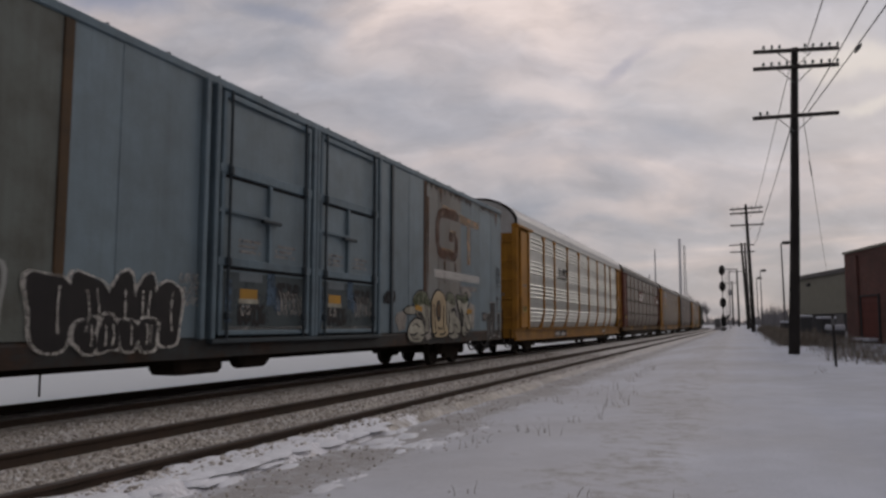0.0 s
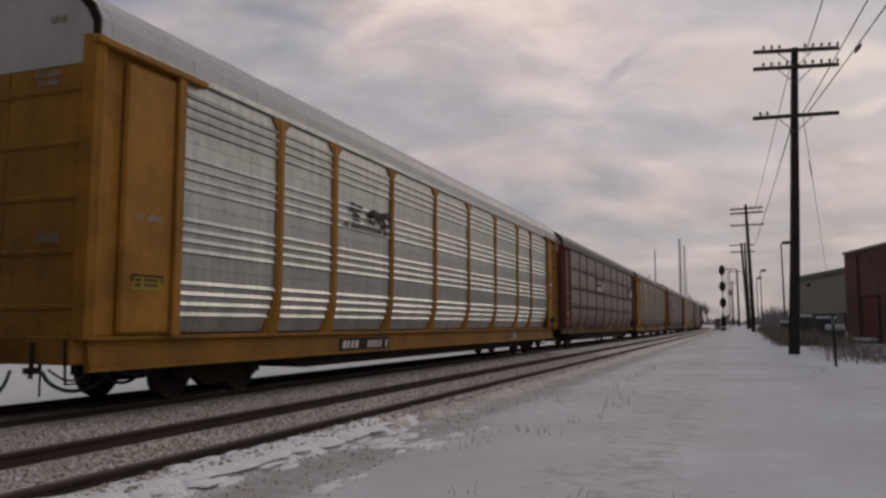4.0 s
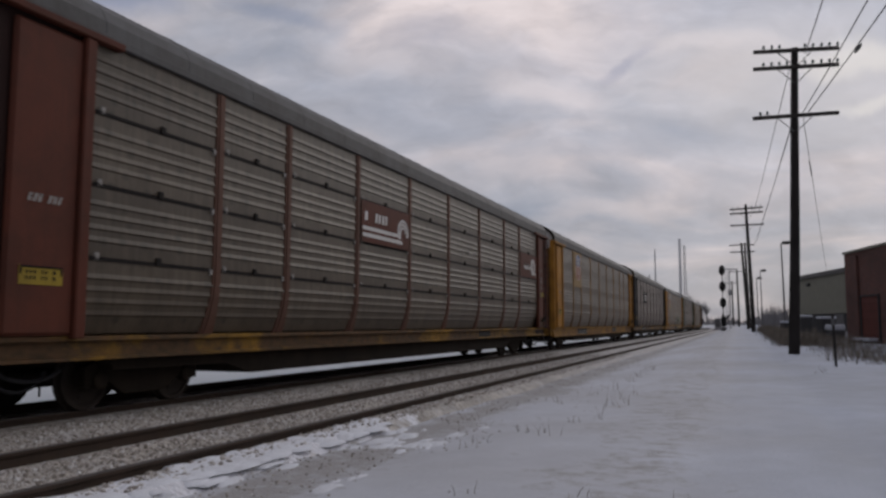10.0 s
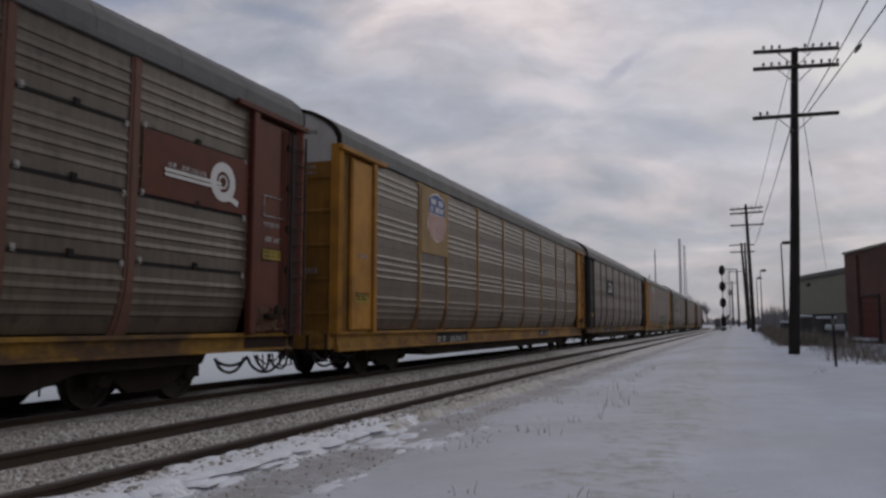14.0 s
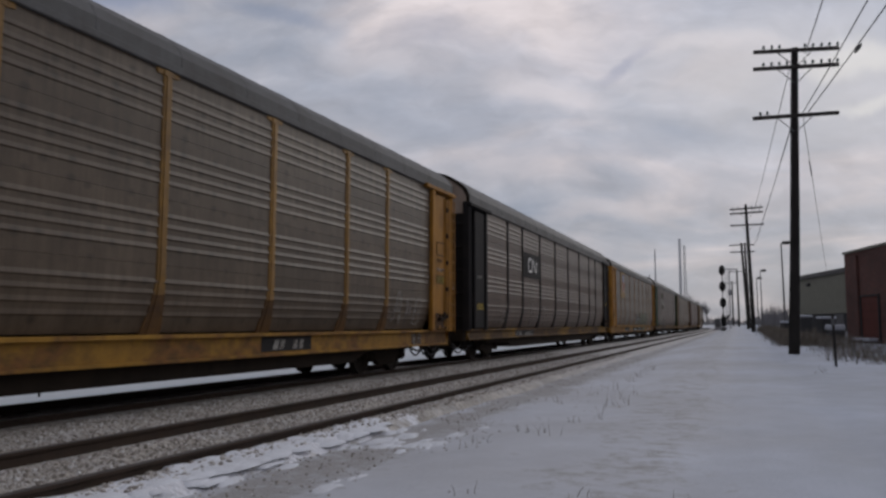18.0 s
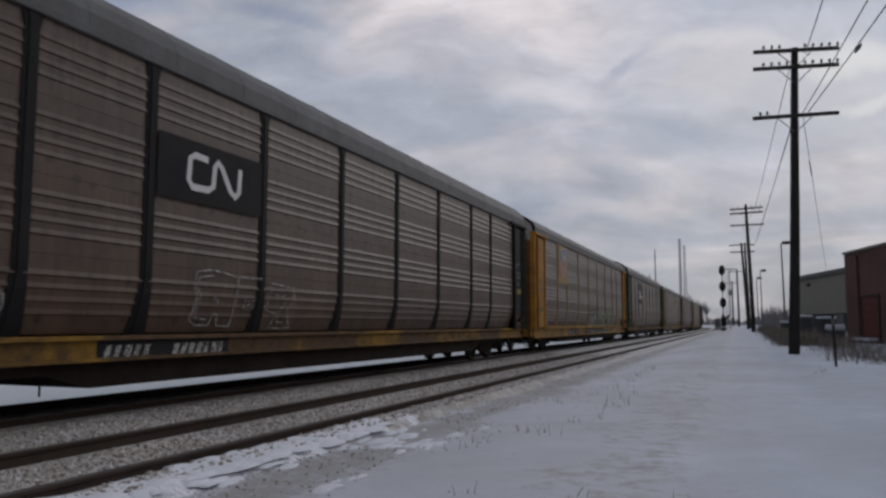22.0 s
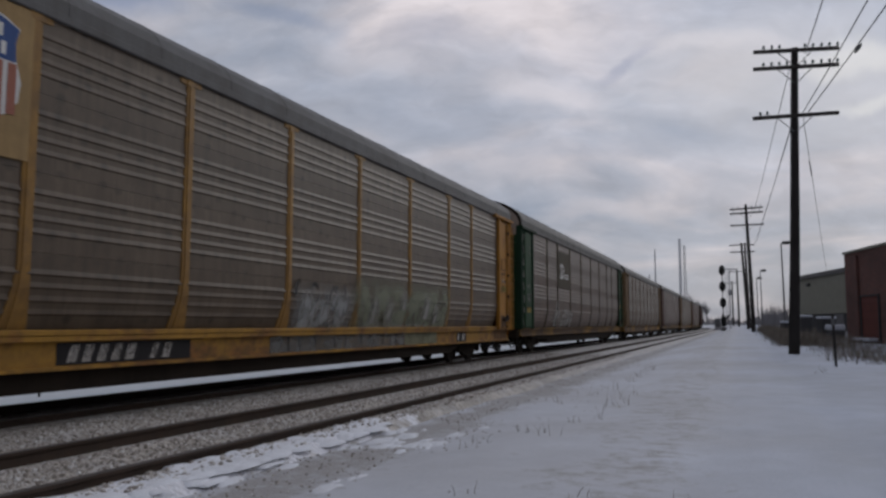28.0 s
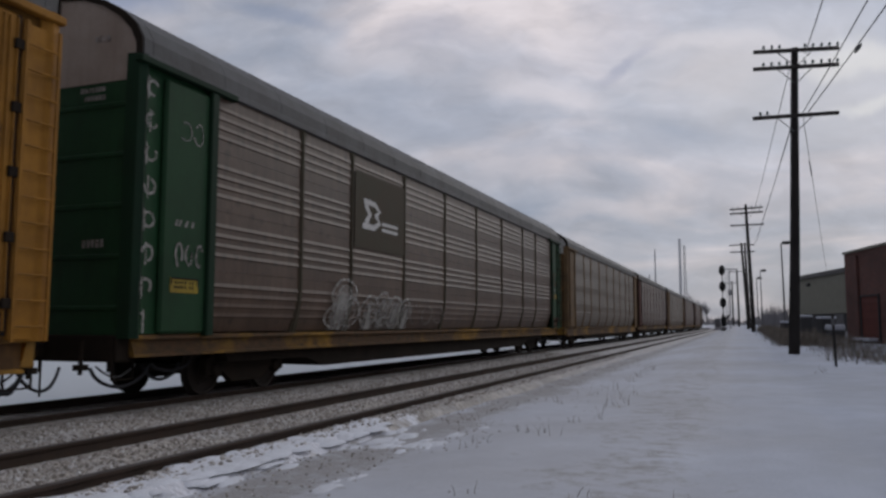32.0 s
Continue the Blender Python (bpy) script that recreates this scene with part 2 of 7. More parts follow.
        sp2 = nt.nodes.new("ShaderNodeMath"); sp2.operation = "MULTIPLY_ADD"; sp2.inputs[1].default_value = 1.6; sp2.inputs[2].default_value = -0.8
        nt.links.new(speck, sp2.inputs[0])
        nt.links.new(add.outputs[0], ad2.inputs[0]); nt.links.new(sp2.outputs[0], ad2.inputs[1])
        cover = grey(nt, ad2.outputs[0], 0.0, 0.82, 0.40, 0.74)
        stone = ramp_of(nt, noise_tex(nt, v, 55.0, 3.0, 0.6), [(0.35, (0.20, 0.188, 0.178)), (0.65, (0.36, 0.342, 0.325))])
        c = mix_col(nt, cover, c, stone)
        # snow on the far side of the line has one even tone
        c = mix_col(nt, beyond.outputs[0], (0.50, 0.53, 0.55), c)
    nt.links.new(c, bs.inputs["Base Color"])
    bs.inputs["Roughness"].default_value = 0.75
    hh = nt.nodes.new("ShaderNodeMath"); hh.operation = "ADD"
    nt.links.new(mid, hh.inputs[0]); nt.links.new(fine, hh.inputs[1])
    bump_on(nt, bs, hh.outputs[0], 0.28, 0.03)
    return m


def ballast_mat(name):
    m, nt, bs = node_mat(name)
    v = coords(nt, "World")
    vor = nt.nodes.new("ShaderNodeTexVoronoi")
    vor.inputs["Scale"].default_value = 17.0
    nt.links.new(v, vor.inputs["Vector"])
    sp = nt.nodes.new("ShaderNodeSeparateColor")
    nt.links.new(vor.outputs["Color"], sp.inputs[0])
    c = ramp_of(nt, sp.outputs[0], [(0.1, (0.30, 0.272, 0.235)), (0.9, (0.52, 0.48, 0.425))])
    c = mix_col(nt, 1.0, c, grey(nt, noise_tex(nt, v, 0.9, 6.0, 0.65), 0.62, 1.04, 0.34, 0.62), "MULTIPLY")
    # oil and brake dust darken the way of the busy track
    sx = nt.nodes.new("ShaderNodeSeparateXYZ")
    nt.links.new(v, sx.inputs[0])
    mr = nt.nodes.new("ShaderNodeMapRange")
    mr.inputs["From Min"].default_value, mr.inputs["From Max"].default_value = -11.0, -7.6
    nt.links.new(sx.outputs["X"], mr.inputs["Value"])
    oil = ramp_of(nt, mr.outputs[0], [(0.0, (0, 0, 0)), (0.12, (0.9, 0.9, 0.9)), (0.80, (0.9, 0.9, 0.9)), (0.97, (0, 0, 0))])
    thin = nt.nodes.new("ShaderNodeMath"); thin.operation = "MULTIPLY"; thin.inputs[1].default_value = 0.22
    nt.links.new(oil, thin.inputs[0])
    c = mix_col(nt, thin.outputs[0], c, (0.075, 0.068, 0.062))
    dust = grey(nt, noise_tex(nt, v, 1.3, 7.0, 0.7), 0.0, 0.7, 0.48, 0.66)
    keep = nt.nodes.new("ShaderNodeMath"); keep.operation = "MULTIPLY_ADD"; keep.inputs[1].default_value = -0.55; keep.inputs[2].default_value = 1.0
    nt.links.new(oil, keep.inputs[0])
    # the bed pales with distance along the line, between 6 m and 34 m
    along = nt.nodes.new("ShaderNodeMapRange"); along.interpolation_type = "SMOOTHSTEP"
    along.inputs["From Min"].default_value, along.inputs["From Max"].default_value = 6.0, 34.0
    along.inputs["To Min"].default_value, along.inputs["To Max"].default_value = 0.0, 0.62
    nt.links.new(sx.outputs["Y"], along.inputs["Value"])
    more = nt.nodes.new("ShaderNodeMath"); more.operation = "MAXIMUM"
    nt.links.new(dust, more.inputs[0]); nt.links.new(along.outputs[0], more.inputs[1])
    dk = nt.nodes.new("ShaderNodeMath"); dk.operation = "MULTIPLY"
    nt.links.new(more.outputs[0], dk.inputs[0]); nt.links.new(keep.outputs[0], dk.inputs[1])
    # old snow caught on the outer shoulder
    sh = nt.nodes.new("ShaderNodeMapRange")
    sh.inputs["From Min"].default_value, sh.inputs["From Max"].default_value = -4.98, -4.6
    sh.inputs["To Min"].default_value, sh.inputs["To Max"].default_value = -0.25, 0.10
    nt.links.new(sx.outputs["X"], sh.inputs["Value"])
    ends = nt.nodes.new("ShaderNodeMapRange")
    ends.inputs["From Min"].default_value, ends.inputs["From Max"].default_value = 8.0, 13.0
    ends.inputs["To Min"].default_value, ends.inputs["To Max"].default_value = 0.05, -0.30
    nt.links.new(sx.outputs["Y"], ends.inputs["Value"])
    both = nt.nodes.new("ShaderNodeMath"); both.operation = "ADD"
    nt.links.new(sh.outputs[0], both.inputs[0]); nt.links.new(ends.outputs[0], both.inputs[1])
    sha = nt.nodes.new("ShaderNodeMath"); sha.operation = "ADD"
    nt.links.new(noise_tex(nt, v, 2.2, 7.0, 0.62), sha.inputs[0]); nt.links.new(both.outputs[0], sha.inputs[1])
    caught = grey(nt, sha.outputs[0], 0.0, 0.9, 0.50, 0.60)
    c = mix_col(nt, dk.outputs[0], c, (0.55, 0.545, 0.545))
    c = mix_col(nt, caught, c, (0.74, 0.75, 0.79))
    nt.links.new(c, bs.inputs["Base Color"])
    bs.inputs["Roughness"].default_value = 0.9
    bump_on(nt, bs, vor.outputs["Distance"], 0.9, 0.03)
    return m


def sheet_mat(*args, spots=0.4):
    """Perforated car side sheet: weathered metal with rows of holes furred by dirt."""
    m = weathered(*args)
    nt = m.node_tree
    bs = nt.nodes["Principled BSDF"]
    under = bs.inputs["Base Color"].links[0].from_socket
    v = coords(nt, "Object", (0.0, 2.9, 4.1))
    vor = nt.nodes.new("ShaderNodeTexVoronoi")
    vor.inputs["Scale"].default_value, vor.inputs["Randomness"].default_value = 1.0, 0.35
    nt.links.new(v, vor.inputs["Vector"])
    dots = grey(nt, vor.outputs["Distance"], 1.0 - spots, 1.0, 0.10, 0.30)
    w = coords(nt, "Object", (0.0, 1.1, 0.22))
    run_off = grey(nt, noise_tex(nt, w, 5.0, 5.0, 0.65), 0.78, 1.06, 0.35, 0.62)
    c = mix_col(nt, 1.0, under, dots, "MULTIPLY")
    c = mix_col(nt, 1.0, c, run_off, "MULTIPLY")
    nt.links.new(c, bs.inputs["Base Color"])
    bs.inputs["Specular IOR Level"].default_value, bs.inputs["Roughness"].default_value = 0.35, args[4] - 0.06
    return m


def stone_mat(name):
    m, nt, bs = node_mat(name)
    g = nt.nodes.new("ShaderNodeNewGeometry")
    c = ramp_of(nt, g.outputs["Random Per Island"], [(0.0, (0.20, 0.175, 0.15)), (0.55, (0.40, 0.37, 0.335)), (0.85, (0.52, 0.49, 0.455)), (0.97, (0.66, 0.66, 0.65))])
    nt.links.new(c, bs.inputs["Base Color"])
    bs.inputs["Roughness"].default_value = 0.9
    return m


def island_mat(name, stops, rough=0.9):
    m, nt, bs = node_mat(name)
    g = nt.nodes.new("ShaderNodeNewGeometry")
    nt.links.new(ramp_of(nt, g.outputs["Random Per Island"], stops), bs.inputs["Base Color"])
    bs.inputs["Roughness"].default_value = rough
    return m


def running_rust(name):
    """Rust that starts at the eaves and thins out downwards in streaks."""
    m = weathered(name, (0.105, 0.062, 0.038), (0.05, 0.036, 0.028), 0.7, 0.75, 0.0, 3.0)
    nt = m.node_tree
    v = coords(nt, "Object", (1.0, 2.4, 0.30))
    sep = nt.nodes.new("ShaderNodeSeparateXYZ")
    nt.links.new(coords(nt), sep.inputs[0])
    mr = nt.nodes.new("ShaderNodeMapRange")
    mr.inputs["From Min"].default_value, mr.inputs["From Max"].default_value = 4.1, 5.0
    mr.inputs["To Min"].default_value, mr.inputs["To Max"].default_value = -0.75, 0.08
    nt.links.new(sep.outputs["Z"], mr.inputs["Value"])
    add = nt.nodes.new("ShaderNodeMath"); add.operation = "ADD"
    nt.links.new(noise_tex(nt, v, 2.0, 7.0, 0.68), add.inputs[0]); nt.links.new(mr.outputs[0], add.inputs[1])
    nt.links.new(grey(nt, add.outputs[0], 0.0, 0.85, 0.44, 0.66), nt.nodes["Principled BSDF"].inputs["Alpha"])
    return m


def dull(m, level=0.08):
    """Soot takes nearly all gloss away."""
    m.node_tree.nodes["Principled BSDF"].inputs["Specular IOR Level"].default_value = level
    return m


M = {
    "rust_eaves": running_rust("running_rust"),
    "snow": snow_mat("trampled_snow"),
    "snow_white": weathered("fresh_white_snow", (0.74, 0.76, 0.80), (0.55, 0.55, 0.57), 0.5, 0.8, 0.0, 3.0, 0.0, 0.3),
    "snow_clean": snow_mat("clean_snow", False),
    "ballast": ballast_mat("limestone_ballast"),
    "stone": stone_mat("ballast_stone"),
    "rail": weathered("rusty_rail_steel", (0.040, 0.031, 0.025), (0.070, 0.045, 0.032), 0.6, 0.85, 0.0),
    "rail_top": weathered("worn_rail_head", (0.10, 0.09, 0.085), (0.05, 0.04, 0.035), 0.5, 0.6, 0.4),
    "yellow": weathered("faded_yellow_paint", (0.375, 0.176, 0.028), (0.14, 0.070, 0.02), 0.65, 0.6),
    "yellow_post": dull(weathered("soiled_yellow_paint", (0.30, 0.165, 0.040), (0.12, 0.068, 0.032), 0.75, 0.5, 0.0, 2.2), 0.25),
    "yellow_sill": blotchy("road_grimed_yellow_sill", (0.37, 0.20, 0.038), (0.12, 0.070, 0.030), 0.7, 0.47),
    "yellow_dirty": blotchy("grimy_yellow_paint", (0.35, 0.19, 0.03), (0.060, 0.042, 0.026), 0.55, 0.44),
    "yellow_clean": weathered("golden_yellow_sill_paint", (0.315, 0.152, 0.025), (0.11, 0.058, 0.022), 0.55, 0.6, 0.0, 1.2),
    "foot_rust": weathered("rust_stained_foot", (0.17, 0.092, 0.036), (0.06, 0.038, 0.026), 0.9, 0.75, 0.0, 2.5),
    # grimy yellow, darkened further for the shade in the gaps between cars
    "yellow_end": weathered("gap_shaded_grimy_yellow", (0.24, 0.118, 0.024), (0.085, 0.046, 0.018), 0.7, 0.65),
    "maroon": weathered("oxide_red_paint", (0.118, 0.036, 0.022), (0.050, 0.024, 0.017), 0.55, 0.6),
    "maroon_dusty": weathered("dusty_oxide_red_paint", (0.140, 0.070, 0.050), (0.076, 0.048, 0.036), 0.65, 0.65),
    "maroon_dark": weathered("dark_brown_and_shaded_red", (0.036, 0.017, 0.014), (0.022, 0.014, 0.012), 0.5, 0.7),
    "black": weathered("sooty_black_paint", (0.012, 0.011, 0.012), (0.026, 0.022, 0.02), 0.5, 0.7),
    "green": weathered("forest_green_paint", (0.019, 0.064, 0.025), (0.014, 0.032, 0.016), 0.5, 0.6),
    "green_grime": weathered("grimed_green_board", (0.066, 0.060, 0.040), (0.074, 0.052, 0.035), 0.7, 0.7),
    "green_dark": weathered("dark_green_paint", (0.009, 0.030, 0.014), (0.010, 0.018, 0.011), 0.5, 0.65),
    "alu": sheet_mat("bright_galvanised_sheet", (0.445, 0.46, 0.437), (0.22, 0.22, 0.20), 0.5, 0.40, 0.5, 0.8, 0.5, 0.08, 0.06, spots=0.16),
    "galv": sheet_mat("grimy_galvanised_sheet", (0.117, 0.085, 0.056), (0.056, 0.038, 0.024), 0.8, 0.52, 0.0, 0.9, 0.7, 0.12, 0.10),
    "galv_green": sheet_mat("dull_greenish_sheet", (0.102, 0.079, 0.054), (0.048, 0.033, 0.021), 0.85, 0.52, 0.0, 0.8, 0.8, 0.12, 0.10),
    "galv_brown": sheet_mat("brown_stained_sheet", (0.107, 0.067, 0.044), (0.050, 0.030, 0.019), 0.8, 0.52, 0.0, 0.9, 0.7, 0.12, 0.10),
    "roof": weathered("dull_galvanised_roof", (0.130, 0.129, 0.127), (0.075, 0.068, 0.06), 0.6, 0.6, 0.0),
    "roof_bright": weathered("clean_galvanised_roof", (0.44, 0.45, 0.46), (0.30, 0.30, 0.30), 0.4, 0.45, 0.15),
    "gable": weathered("stained_gable_sheet", (0.36, 0.295, 0.25), (0.22, 0.165, 0.13), 0.6, 0.65),
    "gable_grey": weathered("grey_gable_sheet", (0.50, 0.50, 0.49), (0.34, 0.32, 0.29), 0.5, 0.6),
    "under": dull(weathered("sooty_underframe", (0.018, 0.014, 0.011), (0.034, 0.025, 0.018), 0.6, 0.85)),
    "wheel": weathered("dirty_wheel_steel", (0.035, 0.03, 0.027), (0.06, 0.045, 0.035), 0.5, 0.7, 0.2),
    "rubber": weathered("black_air_hose", (0.03, 0.03, 0.034), (0.06, 0.06, 0.06), 0.4, 0.6),
    "seam": weathered("dark_seam_and_shade", (0.014, 0.012, 0.012), (0.03, 0.025, 0.02), 0.3, 0.8),
    "white": weathered("chalky_white_paint", (0.66, 0.65, 0.62), (0.4, 0.37, 0.34), 0.4, 0.6),
    "white_thin": faded("thin_white_spray_and_glint", (0.42, 0.40, 0.37), (0.25, 0.22, 0.2), 0.75, 6.0),
    "white_line": faded("white_paint_line", (0.60, 0.58, 0.54), (0.3, 0.28, 0.26), 0.95, 8.0),
    "chalk": faded("faint_chalk", (0.30, 0.27, 0.25), (0.2, 0.17, 0.15), 0.45, 6.0),
    "haze_grey": faded("washed_out_grey_spray", (0.21, 0.21, 0.20), (0.14, 0.13, 0.115), 0.75, 2.2),
    "haze_olive": faded("washed_out_olive_spray", (0.20, 0.20, 0.13), (0.12, 0.11, 0.07), 0.35, 1.8),
    "haze_dark": faded("worn_black_spray", (0.03, 0.028, 0.03), (0.05, 0.04, 0.04), 0.85, 5.0),
    "board_tan": weathered("faded_board_yellow", (0.35, 0.235, 0.105), (0.17, 0.115, 0.06), 0.6, 0.65),
    "blue": weathered("shield_blue_paint", (0.045, 0.085, 0.22), (0.03, 0.05, 0.12), 0.4, 0.5),
    "red": weathered("shield_red_paint", (0.33, 0.13, 0.09), (0.25, 0.1, 0.07), 0.4, 0.5),
    "boxcar": weathered("slate_blue_paint", (0.148, 0.200, 0.228), (0.092, 0.112, 0.118), 0.5, 0.5),
    "boxcar_dark": weathered("sooty_blue_paint", (0.040, 0.054, 0.063), (0.026, 0.026, 0.026), 0.5, 0.55),
    "boxcar_sill": blotchy("grime_caked_sill", (0.032, 0.036, 0.037), (0.026, 0.019, 0.015), 0.8),
    "boxcar_seam": weathered("rust_black_joint", (0.080, 0.044, 0.027), (0.034, 0.022, 0.016), 0.7, 0.8),
    "boxcar_mid": weathered("sheltered_blue_paint", (0.125, 0.178, 0.210), (0.055, 0.066, 0.07), 0.5, 0.55),
    "boxcar_green": weathered("grey_green_paint", (0.128, 0.144, 0.132), (0.06, 0.052, 0.04), 0.6, 0.55),
    "boxcar_rust": weathered("rust_washed_panel", (0.172, 0.178, 0.172), (0.150, 0.120, 0.095), 0.6, 0.6, 0.0, 0.9, 0.9),
    "rust_wash": faded("thin_rust_wash", (0.12, 0.062, 0.032), (0.06, 0.04, 0.028), 0.42, 2.6),
    "pink_wash": faded("pale_overspray", (0.30, 0.28, 0.25), (0.2, 0.17, 0.15), 0.2, 8.0),
    "door_soot": faded("sooty_overspray", (0.055, 0.072, 0.078), (0.06, 0.07, 0.072), 0.25, 3.0),
    "blue_streak": faded("blue_overspray", (0.07, 0.12, 0.18), (0.06, 0.08, 0.1), 0.6, 3.5),
    "orange": weathered("orange_spray_paint", (0.42, 0.22, 0.03), (0.2, 0.12, 0.04), 0.5, 0.55),
    "spray_leaf": faded("leaf_green_spray_paint", (0.095, 0.125, 0.062), (0.06, 0.075, 0.045), 0.92, 5.0),
    "spray_pale": weathered("pale_grey_green_spray_paint", (0.37, 0.355, 0.29), (0.14, 0.13, 0.105), 0.8, 0.55, 0.0, 3.2),
    "rust_stain": weathered("rust_streak", (0.088, 0.055, 0.031), (0.048, 0.037, 0.027), 0.7, 0.75),
    "boxcar_pale": weathered("pale_blue_panel", (0.135, 0.165, 0.185), (0.08, 0.09, 0.09), 0.5, 0.55),
    "rust": weathered("flaking_rust", (0.15, 0.06, 0.03), (0.08, 0.035, 0.02), 0.6, 0.8),
    "logo_red": faded("flaking_red_paint", (0.105, 0.034, 0.017), (0.20, 0.10, 0.05), 1.05, 2.6),
    "logo_cream": faded("flaking_cream_paint", (0.54, 0.39, 0.25), (0.19, 0.072, 0.030), 1.05, 2.6),
    "spray_black": weathered("black_spray_paint", (0.016, 0.015, 0.016), (0.032, 0.028, 0.027), 0.4, 0.6),
    "spray_cream": weathered("cream_spray_paint", (0.42, 0.34, 0.21), (0.20, 0.14, 0.085), 0.75, 0.55),
    "spray_dark": weathered("dark_olive_outline", (0.05, 0.055, 0.04), (0.08, 0.08, 0.06), 0.5, 0.6),
    "spray_grey": weathered("grey_spray_paint", (0.26, 0.27, 0.26), (0.16, 0.16, 0.15), 0.5, 0.55),
    "pole": weathered("tarred_pole_wood", (0.040, 0.036, 0.034), (0.022, 0.02, 0.019), 0.6, 0.85, 0.0, 2.0, 1.0, 0.5),
    "arm": weathered("weathered_arm_wood", (0.060, 0.054, 0.050), (0.03, 0.028, 0.026), 0.6, 0.85),
    "glass": weathered("aqua_glass_insulator", (0.10, 0.13, 0.13), (0.06, 0.07, 0.07), 0.4, 0.2),
    "wire": weathered("dull_line_wire", (0.065, 0.065, 0.07), (0.07, 0.07, 0.07), 0.3, 0.6),
    "metal_grey": weathered("grey_post_steel", (0.16, 0.16, 0.165), (0.1, 0.09, 0.085), 0.5, 0.55, 0.3),
    # distance haze put into the colour of towers, bracket mast and cabinet
    "tower": weathered("hazed_tower_steel", (0.30, 0.30, 0.31), (0.22, 0.22, 0.23), 0.4, 0.7),
    "mast_pale": weathered("whitewashed_mast", (0.70, 0.70, 0.71), (0.5, 0.5, 0.5), 0.4, 0.7),
    "beige": weathered("beige_metal_siding", (0.25, 0.245, 0.20), (0.17, 0.16, 0.13), 0.4, 0.6),
    "dark_band": weathered("dark_dock_wall", (0.06, 0.06, 0.062), (0.04, 0.038, 0.036), 0.4, 0.8),
    "door_red": weathered("rusty_red_door", (0.125, 0.042, 0.034), (0.085, 0.034, 0.028), 0.5, 0.7),
    "weed": island_mat("dead_weed", [(0.0, (0.10, 0.075, 0.05)), (1.0, (0.26, 0.20, 0.13))]),
    "brush": island_mat("bare_brush", [(0.0, (0.088, 0.076, 0.064)), (0.7, (0.165, 0.142, 0.115)), (1.0, (0.28, 0.24, 0.19))]),
    # bare wood paled to grey: the haze of distance is put into the colour
    "wood_far": island_mat("hazed_bare_wood", [(0.0, (0.15, 0.145, 0.15)), (1.0, (0.24, 0.235, 0.245))]),
    "amber": weathered("safety_yellow_plate", (0.34, 0.245, 0.03), (0.16, 0.11, 0.03), 0.6, 0.5),
}

# ------------------------------------------------------------------ mesh helpers
MESHES = {}


def mesh_of(name, bm, material, smooth=False):
    me = bpy.data.meshes.new(name)
    bm.normal_update()
    bm.to_mesh(me)
    bm.free()
    me.materials.append(material)
    if smooth:
        me.polygons.foreach_set("use_smooth", [True] * len(me.polygons))
    return me


def part(name, bm, material, parent, label="", at=None, smooth=False):
    ob = new(name, mesh_of(name, bm, material, smooth))
    ob.parent = parent
    if at is not None:
        ob.matrix_basis = at
    if label:
        ob["label"] = label
    return ob


def piece(name, me, parent, at=None, label=""):
    """A part on a mesh that is shared with alike parts."""
    ob = new(name, me)
    ob.parent = parent
    if at is not None:
        ob.matrix_basis = at
    if label:
        ob["label"] = label
    return ob


def thing(name, label, category, group="", kind="", at=None):
    ob = new(name)
    ob.empty_display_size = 0.3
    if at is not None:
        ob.matrix_basis = at
    return tagged(ob, label, category, group, kind)


def box(bm, x0, x1, y0, y1, z0, z1, bev=0.0):
    c = bmesh.ops.create_cube(bm, size=1.0)["verts"]
    for v in c:
        v.co = Vector((x0 + (v.co.x + 0.5) * (x1 - x0), y0 + (v.co.y + 0.5) * (y1 - y0), z0 + (v.co.z + 0.5) * (z1 - z0)))
    if bev:
        es = {e for v in c for e in v.link_edges}
        bmesh.ops.bevel(bm, geom=list(es), offset=bev, segments=1, affect="EDGES")
    return bm


def solid(bm, outline, axis, a, b):
    """Prism over a closed outline. axis 'y': outline in (x, z); axis 'x': outline in (y, z); axis 'z': outline in (x, y)."""
    def at(p, q):
        return {"y": (p[0], q, p[1]), "x": (q, p[0], p[1]), "z": (p[0], p[1], q)}[axis]
    lo = [bm.verts.new(at(p, a)) for p in outline]
    hi = [bm.verts.new(at(p, b)) for p in outline]
    n = len(outline)
    bm.faces.new(lo)
    bm.faces.new(hi[::-1])
    for i in range(n):
        bm.faces.new((lo[i], hi[i], hi[(i + 1) % n], lo[(i + 1) % n]))
    return bm


def tube(bm, p, q, r0, r1=None, n=10):
    """A tapered rod from p to q."""
    p, q = Vector(p), Vector(q)
    r1 = r0 if r1 is None else r1
    rot = (q - p).to_track_quat("Z", "Y").to_matrix()
    rings = []
    for c, r in ((p, r0), (q, r1)):
        rings.append([bm.verts.new(c + rot @ Vector((r * math.cos(2 * math.pi * k / n), r * math.sin(2 * math.pi * k / n), 0))) for k in range(n)])
    for k in range(n):
        bm.faces.new((rings[0][k], rings[0][(k + 1) % n], rings[1][(k + 1) % n], rings[1][k]))
    bm.faces.new(rings[0][::-1])
    bm.faces.new(rings[1])
    return bm


def chain(bm, pts, r, n=6):
    """A bent round bar or hose through the points, as one welded tube."""
    pts = [Vector(p) for p in pts]
    rings = []
    for i, p in enumerate(pts):
        way = (pts[min(i + 1, len(pts) - 1)] - pts[max(i - 1, 0)]).normalized()
        rot = way.to_track_quat("Z", "Y").to_matrix()
        rings.append([bm.verts.new(p + rot @ Vector((r * math.cos(2 * math.pi * k / n), r * math.sin(2 * math.pi * k / n), 0))) for k in range(n)])
